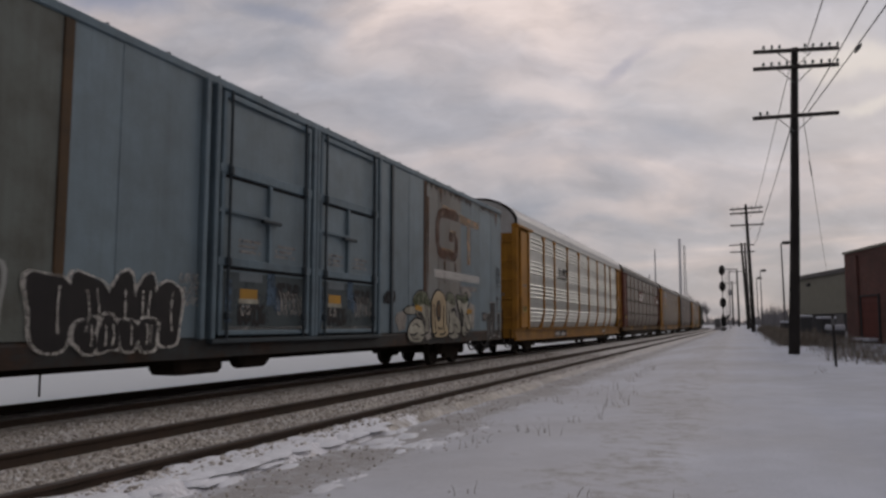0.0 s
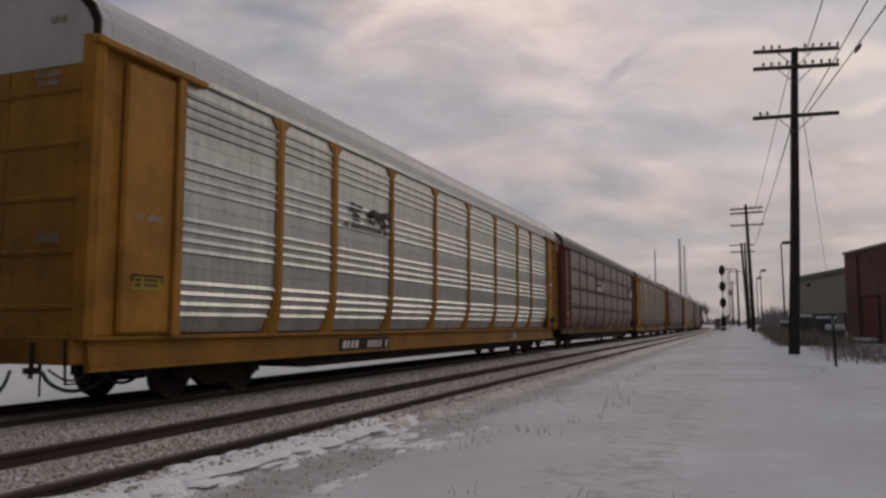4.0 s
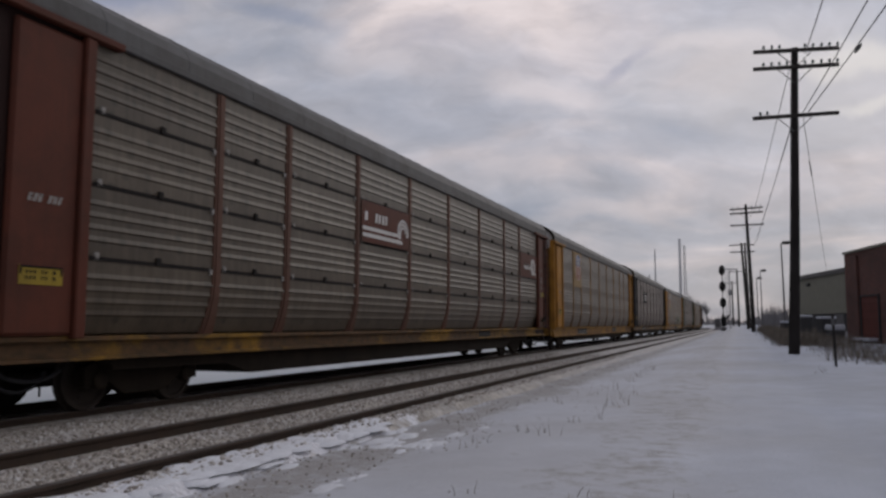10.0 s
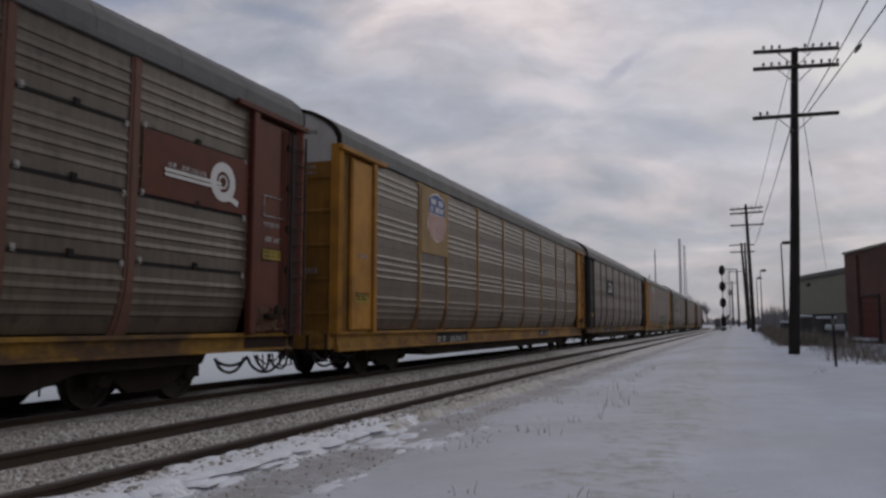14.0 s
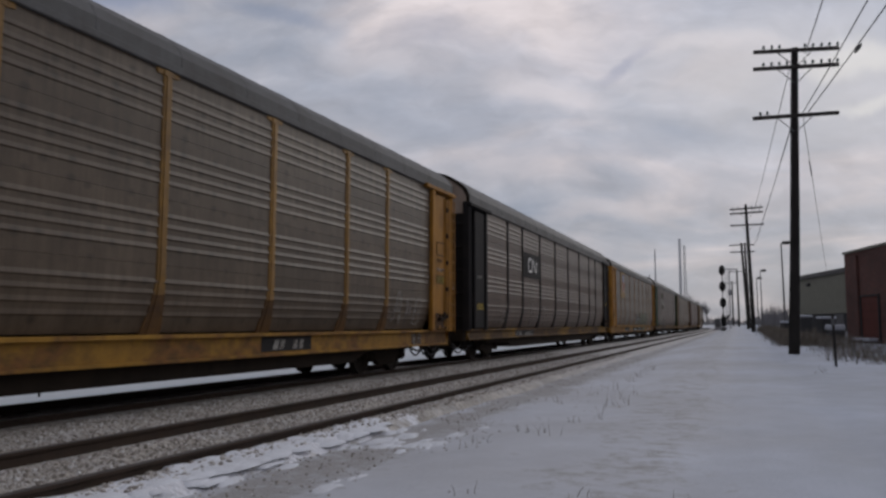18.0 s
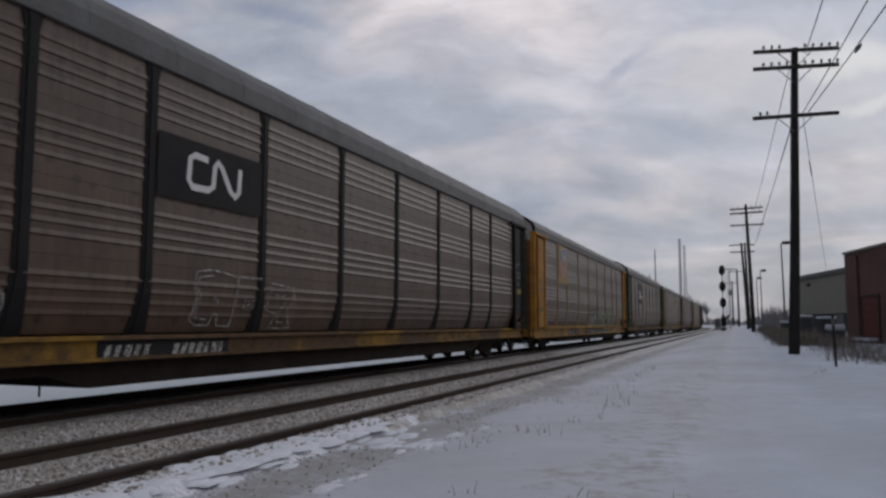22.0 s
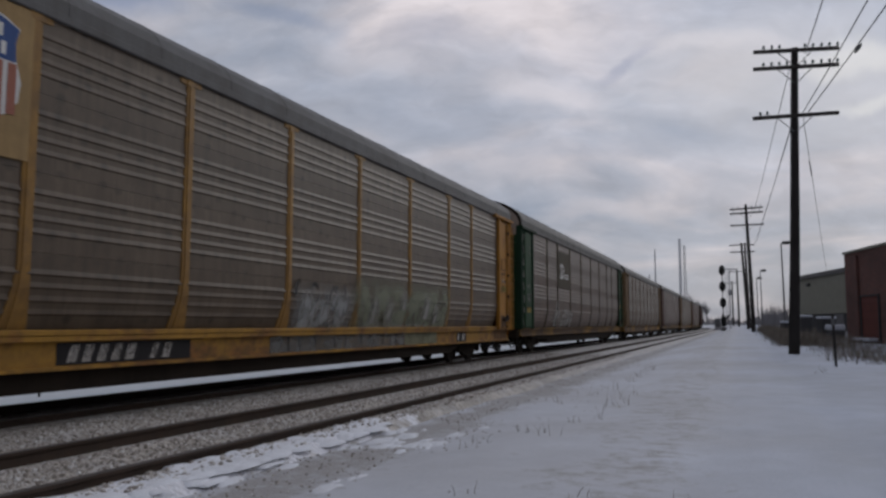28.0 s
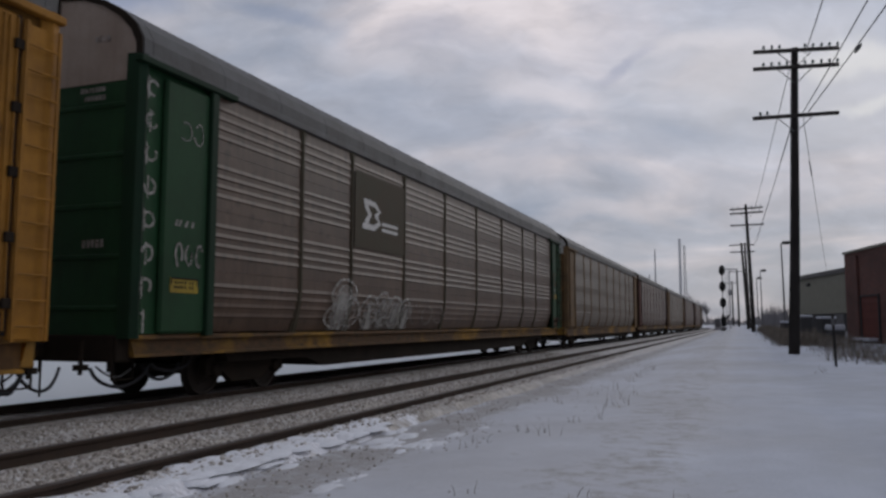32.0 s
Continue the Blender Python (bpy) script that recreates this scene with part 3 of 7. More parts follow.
    for a, b in zip(rings, rings[1:]):
        for k in range(n):
            bm.faces.new((a[k], a[(k + 1) % n], b[(k + 1) % n], b[k]))
    bm.faces.new(rings[0][::-1])
    bm.faces.new(rings[-1])
    return bm


def lathe(bm, prof, centre, axis="z", n=20):
    """Turned body: prof is (radius, height) from bottom to top."""
    rings = []
    for r, h in prof:
        ring = []
        for k in range(n):
            a = 2 * math.pi * k / n
            o = Vector((r * math.cos(a), r * math.sin(a), h))
            if axis == "x":
                o = Vector((h, r * math.cos(a), r * math.sin(a)))
            elif axis == "y":
                o = Vector((r * math.sin(a), h, r * math.cos(a)))
            ring.append(bm.verts.new(Vector(centre) + o))
        rings.append(ring)
    for a, b in zip(rings, rings[1:]):
        for k in range(n):
            bm.faces.new((a[k], a[(k + 1) % n], b[(k + 1) % n], b[k]))
    bm.faces.new(rings[0][::-1])
    bm.faces.new(rings[-1])
    return bm


def cached(key, build):
    if key not in MESHES:
        MESHES[key] = build()
    return MESHES[key]


# ------------------------------------------------------------------ plan of the line
NEAR_TRACK, FAR_TRACK = -5.595, -9.266
BEND = 168.0           # beyond this the line curves gently to the left
RADIUS = 620.0


def on_line(x, y):
    """Place and heading (degrees to the left) at the distance y along a line that starts at the offset x."""
    if y <= BEND:
        return x, y, 0.0
    a = (y - BEND) / RADIUS
    r = RADIUS + x
    return -RADIUS + r * math.cos(a), BEND + r * math.sin(a), math.degrees(a)


def run(t):
    """How far the train has come since it set the nearest coupling level with the camera."""
    u = t / 32.0
    return -27.9358 + u * (165.0526 + u * (-14.5785 + u * (20.894 - 9.2004 * u)))


def rise(y):
    """Height of the snowy verge along the line."""
    pts = [(-400, -0.2), (5, -0.16), (15, -0.08), (32, 0.05), (81, 0.46), (110, 0.55), (160, 0.72), (250, 0.8), (6000, 0.8)]
    for (a, za), (b, zb) in zip(pts, pts[1:]):
        if y <= b:
            return za + (zb - za) * max(0.0, (y - a)) / (b - a)
    return 0.8


def ground_z(x, y):
    px, _, _ = on_line(0.0, y)
    x = x - px
    if x < -10.72:
        return -0.24 - 0.3 * min(1.0, max(0.0, (-11.2 - x) / 4.0)) + 0.10 * noise.noise((x * 0.05, y * 0.05, 3.0))
    if x < -4.45:
        return -0.62
    edge = -0.20
    top = rise(y)
    k = min(1.0, max(0.0, (x + 4.0) / 3.0))
    z = edge + (top - edge) * k * k * (3 - 2 * k)
    z += 0.035 * noise.noise((x * 0.6, y * 0.35, 0.0)) + 0.012 * noise.noise((x * 3.0, y * 3.0, 5.0))
    if abs(x + 0.3) < 0.25 or abs(x - 1.2) < 0.25:
        z -= 0.02
    return z


def build_ground():
    xs = [-3000, -1200, -500, -220, -110, -60, -35, -22, -16, -13.5, -12.0, -11.2, -10.73, -10.71, -8, -5, -4.6, -4.44] + [-4.44 + 0.16 * i for i in range(1, 61)] + [5.7, 6.5, 8, 10, 13, 18, 26, 40, 70, 130, 300, 800, 3000]
    ys = [-300, -120, -50, -20, -8, -2] + [0.2 * i for i in range(0, 60)] + [12 + 0.5 * i for i in range(0, 40)] + [32 + 2 * i for i in range(0, 26)] + [84 + 8 * i for i in range(0, 30)] + [340, 420, 560, 800, 1300, 2400, 4500]
    verts = [(x, y, ground_z(x, y)) for y in ys for x in xs]
    nx = len(xs)
    faces = [(j * nx + i, j * nx + i + 1, (j + 1) * nx + i + 1, (j + 1) * nx + i) for j in range(len(ys) - 1) for i in range(nx - 1)]
    me = bpy.data.meshes.new("ground")
    me.from_pydata(verts, [], faces)
    me.materials.append(M["snow"])
    me.polygons.foreach_set("use_smooth", [True] * len(me.polygons))
    tagged(new("ground", me), "thin trampled snow over gravel beside the railway", "ground", kind="structure")


def sweep(bm, section, x0, ys):
    """Sweep an (x, z) section along the line."""
    rings = []
    for y in ys:
        ring = []
        for dx, z in section:
            px, py, _ = on_line(x0 + dx, y)
            ring.append(bm.verts.new((px, py, z)))
        rings.append(ring)
    n = len(section)
    for a, b in zip(rings, rings[1:]):
        for k in range(n):
            bm.faces.new((a[k], a[(k + 1) % n], b[(k + 1) % n], b[k]))
    bm.faces.new(rings[0])
    bm.faces.new(rings[-1][::-1])


# height of the ballast across both tracks
BED = [(-11.6, -0.68), (-10.75, -0.26), (-10.35, -0.15), (-10.2, -0.13), (-8.6, -0.13), (-8.44, -0.085), (-7.9, -0.12), (-7.1, -0.155), (-6.5, -0.145), (-5.0, -0.155), (-4.78, -0.09), (-4.4, -0.12), (-3.9, -0.45)]


def bed_z(x):
    for (a, za), (b, zb) in zip(BED, BED[1:]):
        if a <= x <= b:
            return za + (zb - za) * (x - a) / (b - a)
    return -0.68


LINE_YS = [-60, BEND] + [BEND + 12 * i for i in range(1, 26)]


def build_tracks():
    bm = bmesh.new()
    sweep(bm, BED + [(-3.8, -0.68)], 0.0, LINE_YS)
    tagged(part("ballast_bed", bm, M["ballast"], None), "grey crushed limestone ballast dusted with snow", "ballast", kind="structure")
    # rail: foot, web and head in one section
    rail = [(-0.07, -0.175), (0.07, -0.175), (0.07, -0.16), (0.012, -0.145), (0.010, -0.045), (0.036, -0.035), (0.036, -0.006), (-0.036, -0.006), (-0.036, -0.035), (-0.010, -0.045), (-0.012, -0.145), (-0.07, -0.16)]
    head = [(-0.034, -0.006), (0.034, -0.006), (0.030, 0.0), (-0.030, 0.0)]
    for c, label in ((NEAR_TRACK, "rusty steel rail of the empty track"), (FAR_TRACK, "steel rail under the freight train")):
        for s in (-0.7525, 0.7525):
            r = thing("rail", label, "rail", "rails of the double track", at=pose(0, 0, 0))
            b1 = bmesh.new(); sweep(b1, rail, c + s, LINE_YS); part("rail_body", b1, M["rail"], r)
            b2 = bmesh.new(); sweep(b2, head, c + s, LINE_YS); part("running_surface", b2, M["rail_top"], r, "worn shiny rail head")


build_ground()
build_tracks()

# ------------------------------------------------------------------ running gear of the cars
WHEEL_R = 0.42


def wheelset_mesh():
    bm = bmesh.new()
    tube(bm, (-0.98, 0, 0), (0.98, 0, 0), 0.085, n=12)
    for s in (-1, 1):
        prof = [(0.10, 0.66), (0.16, 0.69), (0.33, 0.70), (0.36, 0.685), (0.45, 0.685), (0.45, 0.71), (WHEEL_R + 0.004, 0.725), (WHEEL_R - 0.003, 0.82), (0.36, 0.82), (0.34, 0.775), (0.17, 0.76), (0.13, 0.83), (0.085, 0.83)]
        if s < 0:
            prof = [(r, -h) for r, h in prof][::-1]
        lathe(bm, prof, (0, 0, 0), "x", 24)
        for k in range(4):
            a = math.pi / 2 * k
            tube(bm, (s * 0.765, 0.25 * math.cos(a), 0.25 * math.sin(a)), (s * 0.79, 0.25 * math.cos(a), 0.25 * math.sin(a)), 0.03, n=8)
    return mesh_of("wheelset", bm, M["wheel"])


def sideframe_mesh():
    bm = bmesh.new()
    out = [(-1.14, 0.34), (-1.14, 0.60), (-0.98, 0.66), (-0.62, 0.66), (-0.42, 0.76), (0.42, 0.76), (0.62, 0.66), (0.98, 0.66), (1.14, 0.60), (1.14, 0.34), (0.98, 0.34), (0.98, 0.50), (0.78, 0.50), (0.78, 0.44), (0.42, 0.20), (-0.42, 0.20), (-0.78, 0.44), (-0.78, 0.50), (-0.98, 0.50), (-0.98, 0.34)]
    solid(bm, out, "x", -0.07, 0.07)
    bmesh.ops.triangulate(bm, faces=[f for f in bm.faces if len(f.verts) > 4])
    return mesh_of("sideframe", bm, M["under"])


def truck(car, y, group):
    tr = part("truck", box(bmesh.new(), -1.05, 1.05, -0.22, 0.22, 0.42, 0.66, 0.03), M["under"], car, "grimy cast-steel truck", at=pose(0, y, 0))
    for s in (-1, 1):
        piece("sideframe", cached("sideframe", sideframe_mesh), tr, pose(s * 0.985, 0, 0))
        for k in (-1, 1):
            def cap():
                bm = bmesh.new()
                lathe(bm, [(0.13, -0.06), (0.13, 0.05), (0.09, 0.075)], (0, 0, 0), "x", 12)
                return mesh_of("bearing_cap", bm, M["under"])
            piece("bearing_cap", cached("bearing_cap", cap), tr, pose(s * 1.04, k * 0.89, WHEEL_R))
        def spring():
            bm = bmesh.new()
            for dy in (-0.14, 0.0, 0.14):
                for i in range(7):
                    lathe(bm, [(0.045, 0.0), (0.06, 0.012), (0.045, 0.024)], (0, dy, i * 0.028), "z", 8)
            return mesh_of("spring", bm, M["rust"])
        piece("spring", cached("spring", spring), tr, pose(s * 0.985, 0, 0.24))
    sets = [piece("wheelset", cached("wheelset", wheelset_mesh), tr, pose(0, k * 0.89, WHEEL_R)) for k in (-1, 1)]
    return sets


def coupler(car, y, s):
    bm = bmesh.new()
    box(bm, -0.11, 0.11, min(y, y + s * 0.5), max(y, y + s * 0.5), 0.72, 0.92, 0.02)
    box(bm, -0.19, 0.16, min(y + s * 0.42, y + s * 0.72), max(y + s * 0.42, y + s * 0.72), 0.68, 0.96, 0.05)
    part("coupler", bm, M["under"], car, "worn knuckle coupler")
    for x, far, drop in ((0.45, 0.64, 0.30),):
        bm = bmesh.new()
        pts = [(x + 0.05 * math.sin(i * 0.4), y + s * (0.05 + far * i / 12), 0.58 - drop * math.sin(math.pi * i / 12) ** 0.8) for i in range(13)]
        chain(bm, pts, 0.024, 6)
        part("air_hose", bm, M["rubber"], car, "sagging black air hose")
    bm = bmesh.new()
    pts = [(1.05, y - s * (0.75 - 0.75 * i / 10), 0.60 - 0.16 * math.sin(math.pi * i / 10)) for i in range(11)]
    chain(bm, pts, 0.016, 5)
    part("uncoupling_rod", bm, M["metal_grey"], car)
    for x, y0, y1, z0, drop in ((1.05, -1.95, -1.05, 0.60, 0.13), (0.95, -1.80, -1.00, 0.58, 0.24), (1.05, -1.02, 0.10, 0.58, 0.28)):
        bm = bmesh.new()
        chain(bm, [(x, y + s * (y0 + (y1 - y0) * i / 14), z0 - drop * math.sin(math.pi * i / 14) ** 0.6) for i in range(15)], 0.026, 7)
        part("air_hose", bm, M["rubber"], car, "sagging black air hose")
    bm = bmesh.new()
    chain(bm, [(1.30, y - s * 0.42, 0.98), (1.32, y - s * 0.40, 0.42), (1.32, y - s * 0.02, 0.42), (1.30, y, 0.98)], 0.02, 6)
    part("step_iron", bm, M["under"], car, "bent corner step")
    bm = bmesh.new()
    tube(bm, (1.0, y + s * 0.20, 0.95), (1.0, y + s * 0.22, 0.50), 0.03, n=8)
    box(bm, 0.94, 1.08, min(y + s * 0.14, y + s * 0.30), max(y + s * 0.14, y + s * 0.30), 0.56, 0.64, 0.01)
    part("angle_cock", bm, M["under"], car, "hose valve under the end sill")


# ------------------------------------------------------------------ autorack cars
HALF_W, HALF_L = 1.563, 13.6
POSTS = [4.47, 6.52, 9.33, 12.2, 15.03, 17.85, 20.68, 22.7]
PANEL_0, PANEL_1 = 1.80, 25.42


def tuck(z):
    """How far the sides draw in towards the deck."""
    return 0.0 if z > 1.85 else 0.19 * ((1.85 - z) / 0.85) ** 1.6


TIERS = [(1.055, 2.024), (2.028, 2.983), (2.987, 3.940), (3.944, 4.888)]
RIB_0, RIB_STEP, TIER_STEP = 1.331, 0.157, 0.957


def panel_mesh(w, z0, z1, material, depth=0.02):
    def build():
        # four pressed ribs across the middle of each tier of sheets, plain metal between
        prof = [(z0, 0.0)]
        for i in range(4):
            for k in range(4):
                c = RIB_0 + TIER_STEP * i + RIB_STEP * k
                if z0 < c - 0.06 and c + 0.05 < z1:
                    prof += [(c - 0.050, 0.0), (c - 0.036, depth), (c - 0.026, depth), (c + 0.030, 0.0)]
        prof.append((z1, 0.0))
        bm = bmesh.new()
        rows = []
        for z, dx in prof:
            rows.append([bm.verts.new((dx - tuck(z), y, z)) for y in (-w / 2, w / 2)])
        for a, b in zip(rows, rows[1:]):
            bm.faces.new((a[0], a[1], b[1], b[0]))
        back = [bm.verts.new((-0.05 - tuck(z), y, z)) for z in (z0, z1) for y in (-w / 2, w / 2)]
        bm.faces.new((back[0], back[2], back[3], back[1]))
        bm.faces.new((rows[0][1], rows[0][0], back[0], back[1]))
        bm.faces.new((rows[-1][0], rows[-1][1], back[3], back[2]))
        return mesh_of("side_panel", bm, material)
    return cached(("panel", round(w, 3), z0, z1, material.name, depth), build)


def post_mesh(material, bracket, flare, half_w, low=1.0, high=4.89, name="post", depth=0.016):
    def build():
        bm = bmesh.new()
        zs = [z for z in (1.0, 1.15, 1.35, 1.6, 1.9, 4.70, 4.80, 4.82, 4.89) if low <= z <= high]
        for i in range(len(zs) - 1):
            a, b = zs[i], zs[i + 1]
            def half(z):
                if z < 1.9:
                    return half_w + flare * ((1.9 - z) / 0.9) ** 1.3
                if 0.1 < bracket < 0.18:          # a squared T-shaped cap
                    return half_w + (bracket if z > 4.81 else 0.0)
                if z > 4.70 and bracket:
                    return half_w + bracket * (z - 4.70) / 0.19
                return half_w
            quad = []
            for z in (a, b):
                h = half(z)
                o, d = -tuck(z), depth + 0.003
                quad.append([bm.verts.new(c) for c in ((o - 0.03, -h, z), (o + d, -h + 0.012, z), (o + d, -h * 0.45, z), (o + d + 0.016, -h * 0.38, z), (o + d + 0.016, h * 0.38, z), (o + d, h * 0.45, z), (o + d, h - 0.012, z), (o - 0.03, h, z))])
            p, q = quad
            for k in range(7):
                bm.faces.new((p[k], p[k + 1], q[k + 1], q[k]))
            if i == len(zs) - 2:
                bm.faces.new(q)
        bmesh.ops.remove_doubles(bm, verts=bm.verts, dist=0.0005)
        return mesh_of(name, bm, material)
    return cached((name, material.name, bracket, flare, half_w, low, depth), build)


ROOF = [(1.565, 4.98), (1.562, 5.18), (1.45, 5.37), (1.22, 5.56), (0.86, 5.75), (0.45, 5.87), (0.0, 5.91)]


def roof_line(k):
    """The roof's half section; k swells it, as the cars differ in height."""
    return [(x, 4.98 + (z - 4.98) * k) for x, z in ROOF]


def roof_mesh(material, k):
    def build():
        half = roof_line(k)
        prof = half + [(-x, z) for x, z in half[-2::-1]]
        inner = [(x * 0.975, z - 0.04) for x, z in prof]
        bm = bmesh.new()
        solid(bm, prof + inner[::-1], "y", -HALF_L + 0.12, HALF_L - 0.12)
        bmesh.ops.triangulate(bm, faces=[f for f in bm.faces if len(f.verts) > 4])
        # standing seams across the sheets
        for i in range(17):
            y = -HALF_L + 0.3 + i * (2 * HALF_L - 0.6) / 16
            for a, b in zip(prof, prof[1:]):
                tube(bm, (a[0], y, a[1]), (b[0], y, b[1]), 0.006, n=4)
        return mesh_of("roof", bm, material)
    return cached(("roof", material.name, k), build)


def autorack(label, style, detail=2):
    """A tri-level car carrier. detail 2: all parts; 1: as seen from afar."""
    g = "cars of the freight train"
    car = thing("autorack_car", label, "railcar", g)
    fr, pa = style["frame"], style["panel"]
    # without its own paint a ladder takes the end's; this shades the oxide-red one
    climb = style.get("ladder", style["end"])
    yy = lambda s: s - HALF_L
    # deck and sills
    part("underframe", solid(bmesh.new(), [(-HALF_L + 0.5, 0.74), (-HALF_L + 2.5, 0.74), (-HALF_L + 2.6, 0.56), (-8.5, 0.54), (-7.8, 0.345), (7.8, 0.345), (8.5, 0.54), (HALF_L - 2.6, 0.56), (HALF_L - 2.5, 0.74), (HALF_L - 0.5, 0.74), (HALF_L - 0.5, 0.93), (-HALF_L + 0.5, 0.93)], "x", -1.30, 1.30), M["under"], car)
    part("deck", box(bmesh.new(), -1.36, 1.36, -HALF_L + 0.1, HALF_L - 0.1, 0.92, 1.02, 0.01), M["under"], car)
    for s in (1, -1):
        bm = bmesh.new()
        x = s * (HALF_W - 0.19)
        b = style.get("sill_z", 0.61)
        sec = [(0.0, b), (0.10, b), (0.10, b + 0.04), (0.03, b + 0.05), (0.03, 0.96), (0.12, 0.97), (0.12, 1.03), (0.0, 1.03)]
        solid(bm, [(x + s * a, z) for a, z in sec], "y", -HALF_L + 0.25, HALF_L - 0.25)
        bmesh.ops.triangulate(bm, faces=[f for f in bm.faces if len(f.verts) > 4])
        bmesh.ops.recalc_face_normals(bm, faces=bm.faces)
        part("side_sill", bm, style["sill"], car, style.get("sill_label", ""))
        if style.get("rub"):
            part("rub_rail", box(bmesh.new(), *sorted((x + s * 0.06, x + s * 0.135)), -HALF_L + 1.7, HALF_L - 1.7, 1.035, 1.11, 0.012), style["sill"], car)
    # sides
    edges = [PANEL_0] + POSTS + [PANEL_1]
    for a, b in zip(edges, edges[1:]):
        w, c = b - a - 0.04, (a + b) / 2
        for z0, z1 in TIERS:
            piece("side_panel", panel_mesh(w, z0, z1, pa, style.get("depth", 0.016)), car, pose(HALF_W - 0.05, yy(c), 0))
        piece("side_panel", panel_mesh(w, 1.055, 4.888, pa), car, pose(-HALF_W + 0.05, yy(c), 0, 0, 0, 180))
    # near-black sheet added behind the panels, so that their gaps stay dark
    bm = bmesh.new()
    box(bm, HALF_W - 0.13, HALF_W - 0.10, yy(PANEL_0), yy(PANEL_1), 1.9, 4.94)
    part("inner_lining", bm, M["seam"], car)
    pm = post_mesh(fr, style.get("bracket", 0.0), style.get("flare", 0.10), style.get("post", 0.11), 1.6 if "foot" in style and detail > 1 else 1.0, depth=style.get("depth", 0.016))
    foot = post_mesh(style["foot"], 0.0, style["flare"], style["post"], 1.0, 1.6, "post_foot") if "foot" in style else None
    for p in POSTS:
        piece("post", pm, car, pose(HALF_W - 0.05, yy(p), 0))
        if foot and detail > 1:
            piece("post_foot", foot, car, pose(HALF_W - 0.05, yy(p), 0), "rust-stained foot")
        piece("post", pm, car, pose(-HALF_W + 0.05, yy(p), 0, 0, 0, 180))
    # top rails and roof
    for s in (1, -1):
        part("top_rail", box(bmesh.new(), *sorted((s * (HALF_W - 0.09), s * (HALF_W + 0.01))), -HALF_L + 0.2, HALF_L - 0.2, 4.892, 5.01, 0.015), style["top"], car)
    roof = roof_line(style.get("swell", 0.97))
    piece("roof", roof_mesh(style["roof"], style.get("swell", 0.97)), car, label="ribbed sheet-metal roof")
    # ends: gable, door leaves, corner columns, side door posts
    for s in (-1, 1):
        ye = s * (HALF_L - 0.12)
        gable = [(1.49, 4.64), (1.53, 4.98)] + roof[1:]
        gable = [(x * 0.985, z - 0.02) for x, z in gable]
        gable = gable + [(-x, z) for x, z in gable[-2::-1]]
        bm = bmesh.new()
        solid(bm, gable, "y", ye - 0.03, ye + 0.03)
        bmesh.ops.recalc_face_normals(bm, faces=bm.faces)
        part("gable", bm, style["gable"], car, style.get("gable_label", ""))
        bm = bmesh.new()
        arc = roof + [(-x, z) for x, z in roof[-2::-1]]
        solid(bm, arc + [(x * 0.94, z - 0.07) for x, z in arc[::-1]], "y", *sorted((ye + s * 0.03, ye + s * 0.055)))
        bmesh.ops.recalc_face_normals(bm, faces=bm.faces)
        part("roof_trim", bm, style["column"] if style.get("trim") else M["under"], car)
        for k in (-1, 1):
            bm = bmesh.new()
            y0 = HALF_L - 0.16
            prof = [(s * y0, 1.03), (s * (y0 + 0.06), 1.03)]
            for i in range(5):
                z = 1.4 + i * 0.72
                prof += [(s * (y0 + 0.06), z - 0.04), (s * (y0 + 0.085), z - 0.02), (s * (y0 + 0.085), z + 0.02), (s * (y0 + 0.06), z + 0.04)]
            prof += [(s * (y0 + 0.06), 4.63), (s * y0, 4.63)]
            solid(bm, prof, "x", *sorted((k * 0.01, k * 1.40)))
            bmesh.ops.recalc_face_normals(bm, faces=bm.faces)
            part("end_door", bm, style["end"], car, style.get("end_label", ""))
            # column at the corner
            bm = bmesh.new()
            sec = [(k * (HALF_W - 0.20), s * (HALF_L - 0.02)), (k * (HALF_W - 0.02), s * (HALF_L - 0.06)), (k * (HALF_W + 0.02), s * (HALF_L - 0.18)), (k * (HALF_W - 0.06), s * (HALF_L - 0.30)), (k * (HALF_W - 0.2), s * (HALF_L - 0.24))]
            solid(bm, sec, "z", 0.98, 4.97)
            bmesh.ops.recalc_face_normals(bm, faces=bm.faces)
            part("corner_column", bm, style["column"], car)
            # plated bay between column and sheets
            y0, y1 = s * (HALF_L - 0.62), s * (HALF_L - PANEL_0 + 0.18)
            bm = bmesh.new()
            box(bm, *sorted((k * (HALF_W - 0.10), k * (HALF_W + 0.0))), *sorted((y0, y1)), 1.04, 4.78, 0.04)
            part("side_plate", bm, style["plate"], car)
            bm = bmesh.new()
            box(bm, *sorted((k * (HALF_W - 0.14), k * (HALF_W - 0.09))), *sorted((s * (HALF_L - 0.26), y1)), 1.04, 4.92)
            part("recess", bm, style["end"], car)
            bm = bmesh.new()
            yp = s * (HALF_L - PANEL_0 + 0.10)
            box(bm, *sorted((k * (HALF_W - 0.08), k * (HALF_W + 0.05))), yp - 0.09, yp + 0.09, 1.0, 4.84, 0.02)
            part("door_post", bm, style["column"], car)
            bm = bmesh.new()
            box(bm, *sorted((k * (HALF_W - 0.06), k * (HALF_W + 0.07))), *sorted((s * (HALF_L - 0.02), s * (HALF_L - 2.25))), 4.84, 4.94, 0.015)
            part("door_track", bm, style["column"], car)
        # ladder by the far corner
        if s > 0 and detail > 1:
            for k in (1,):
                part("ladder_panel", box(bmesh.new(), HALF_W - 0.09, HALF_W - 0.02, HALF_L - 0.56, HALF_L - 0.10, 1.0, 4.72, 0.01), climb, car)
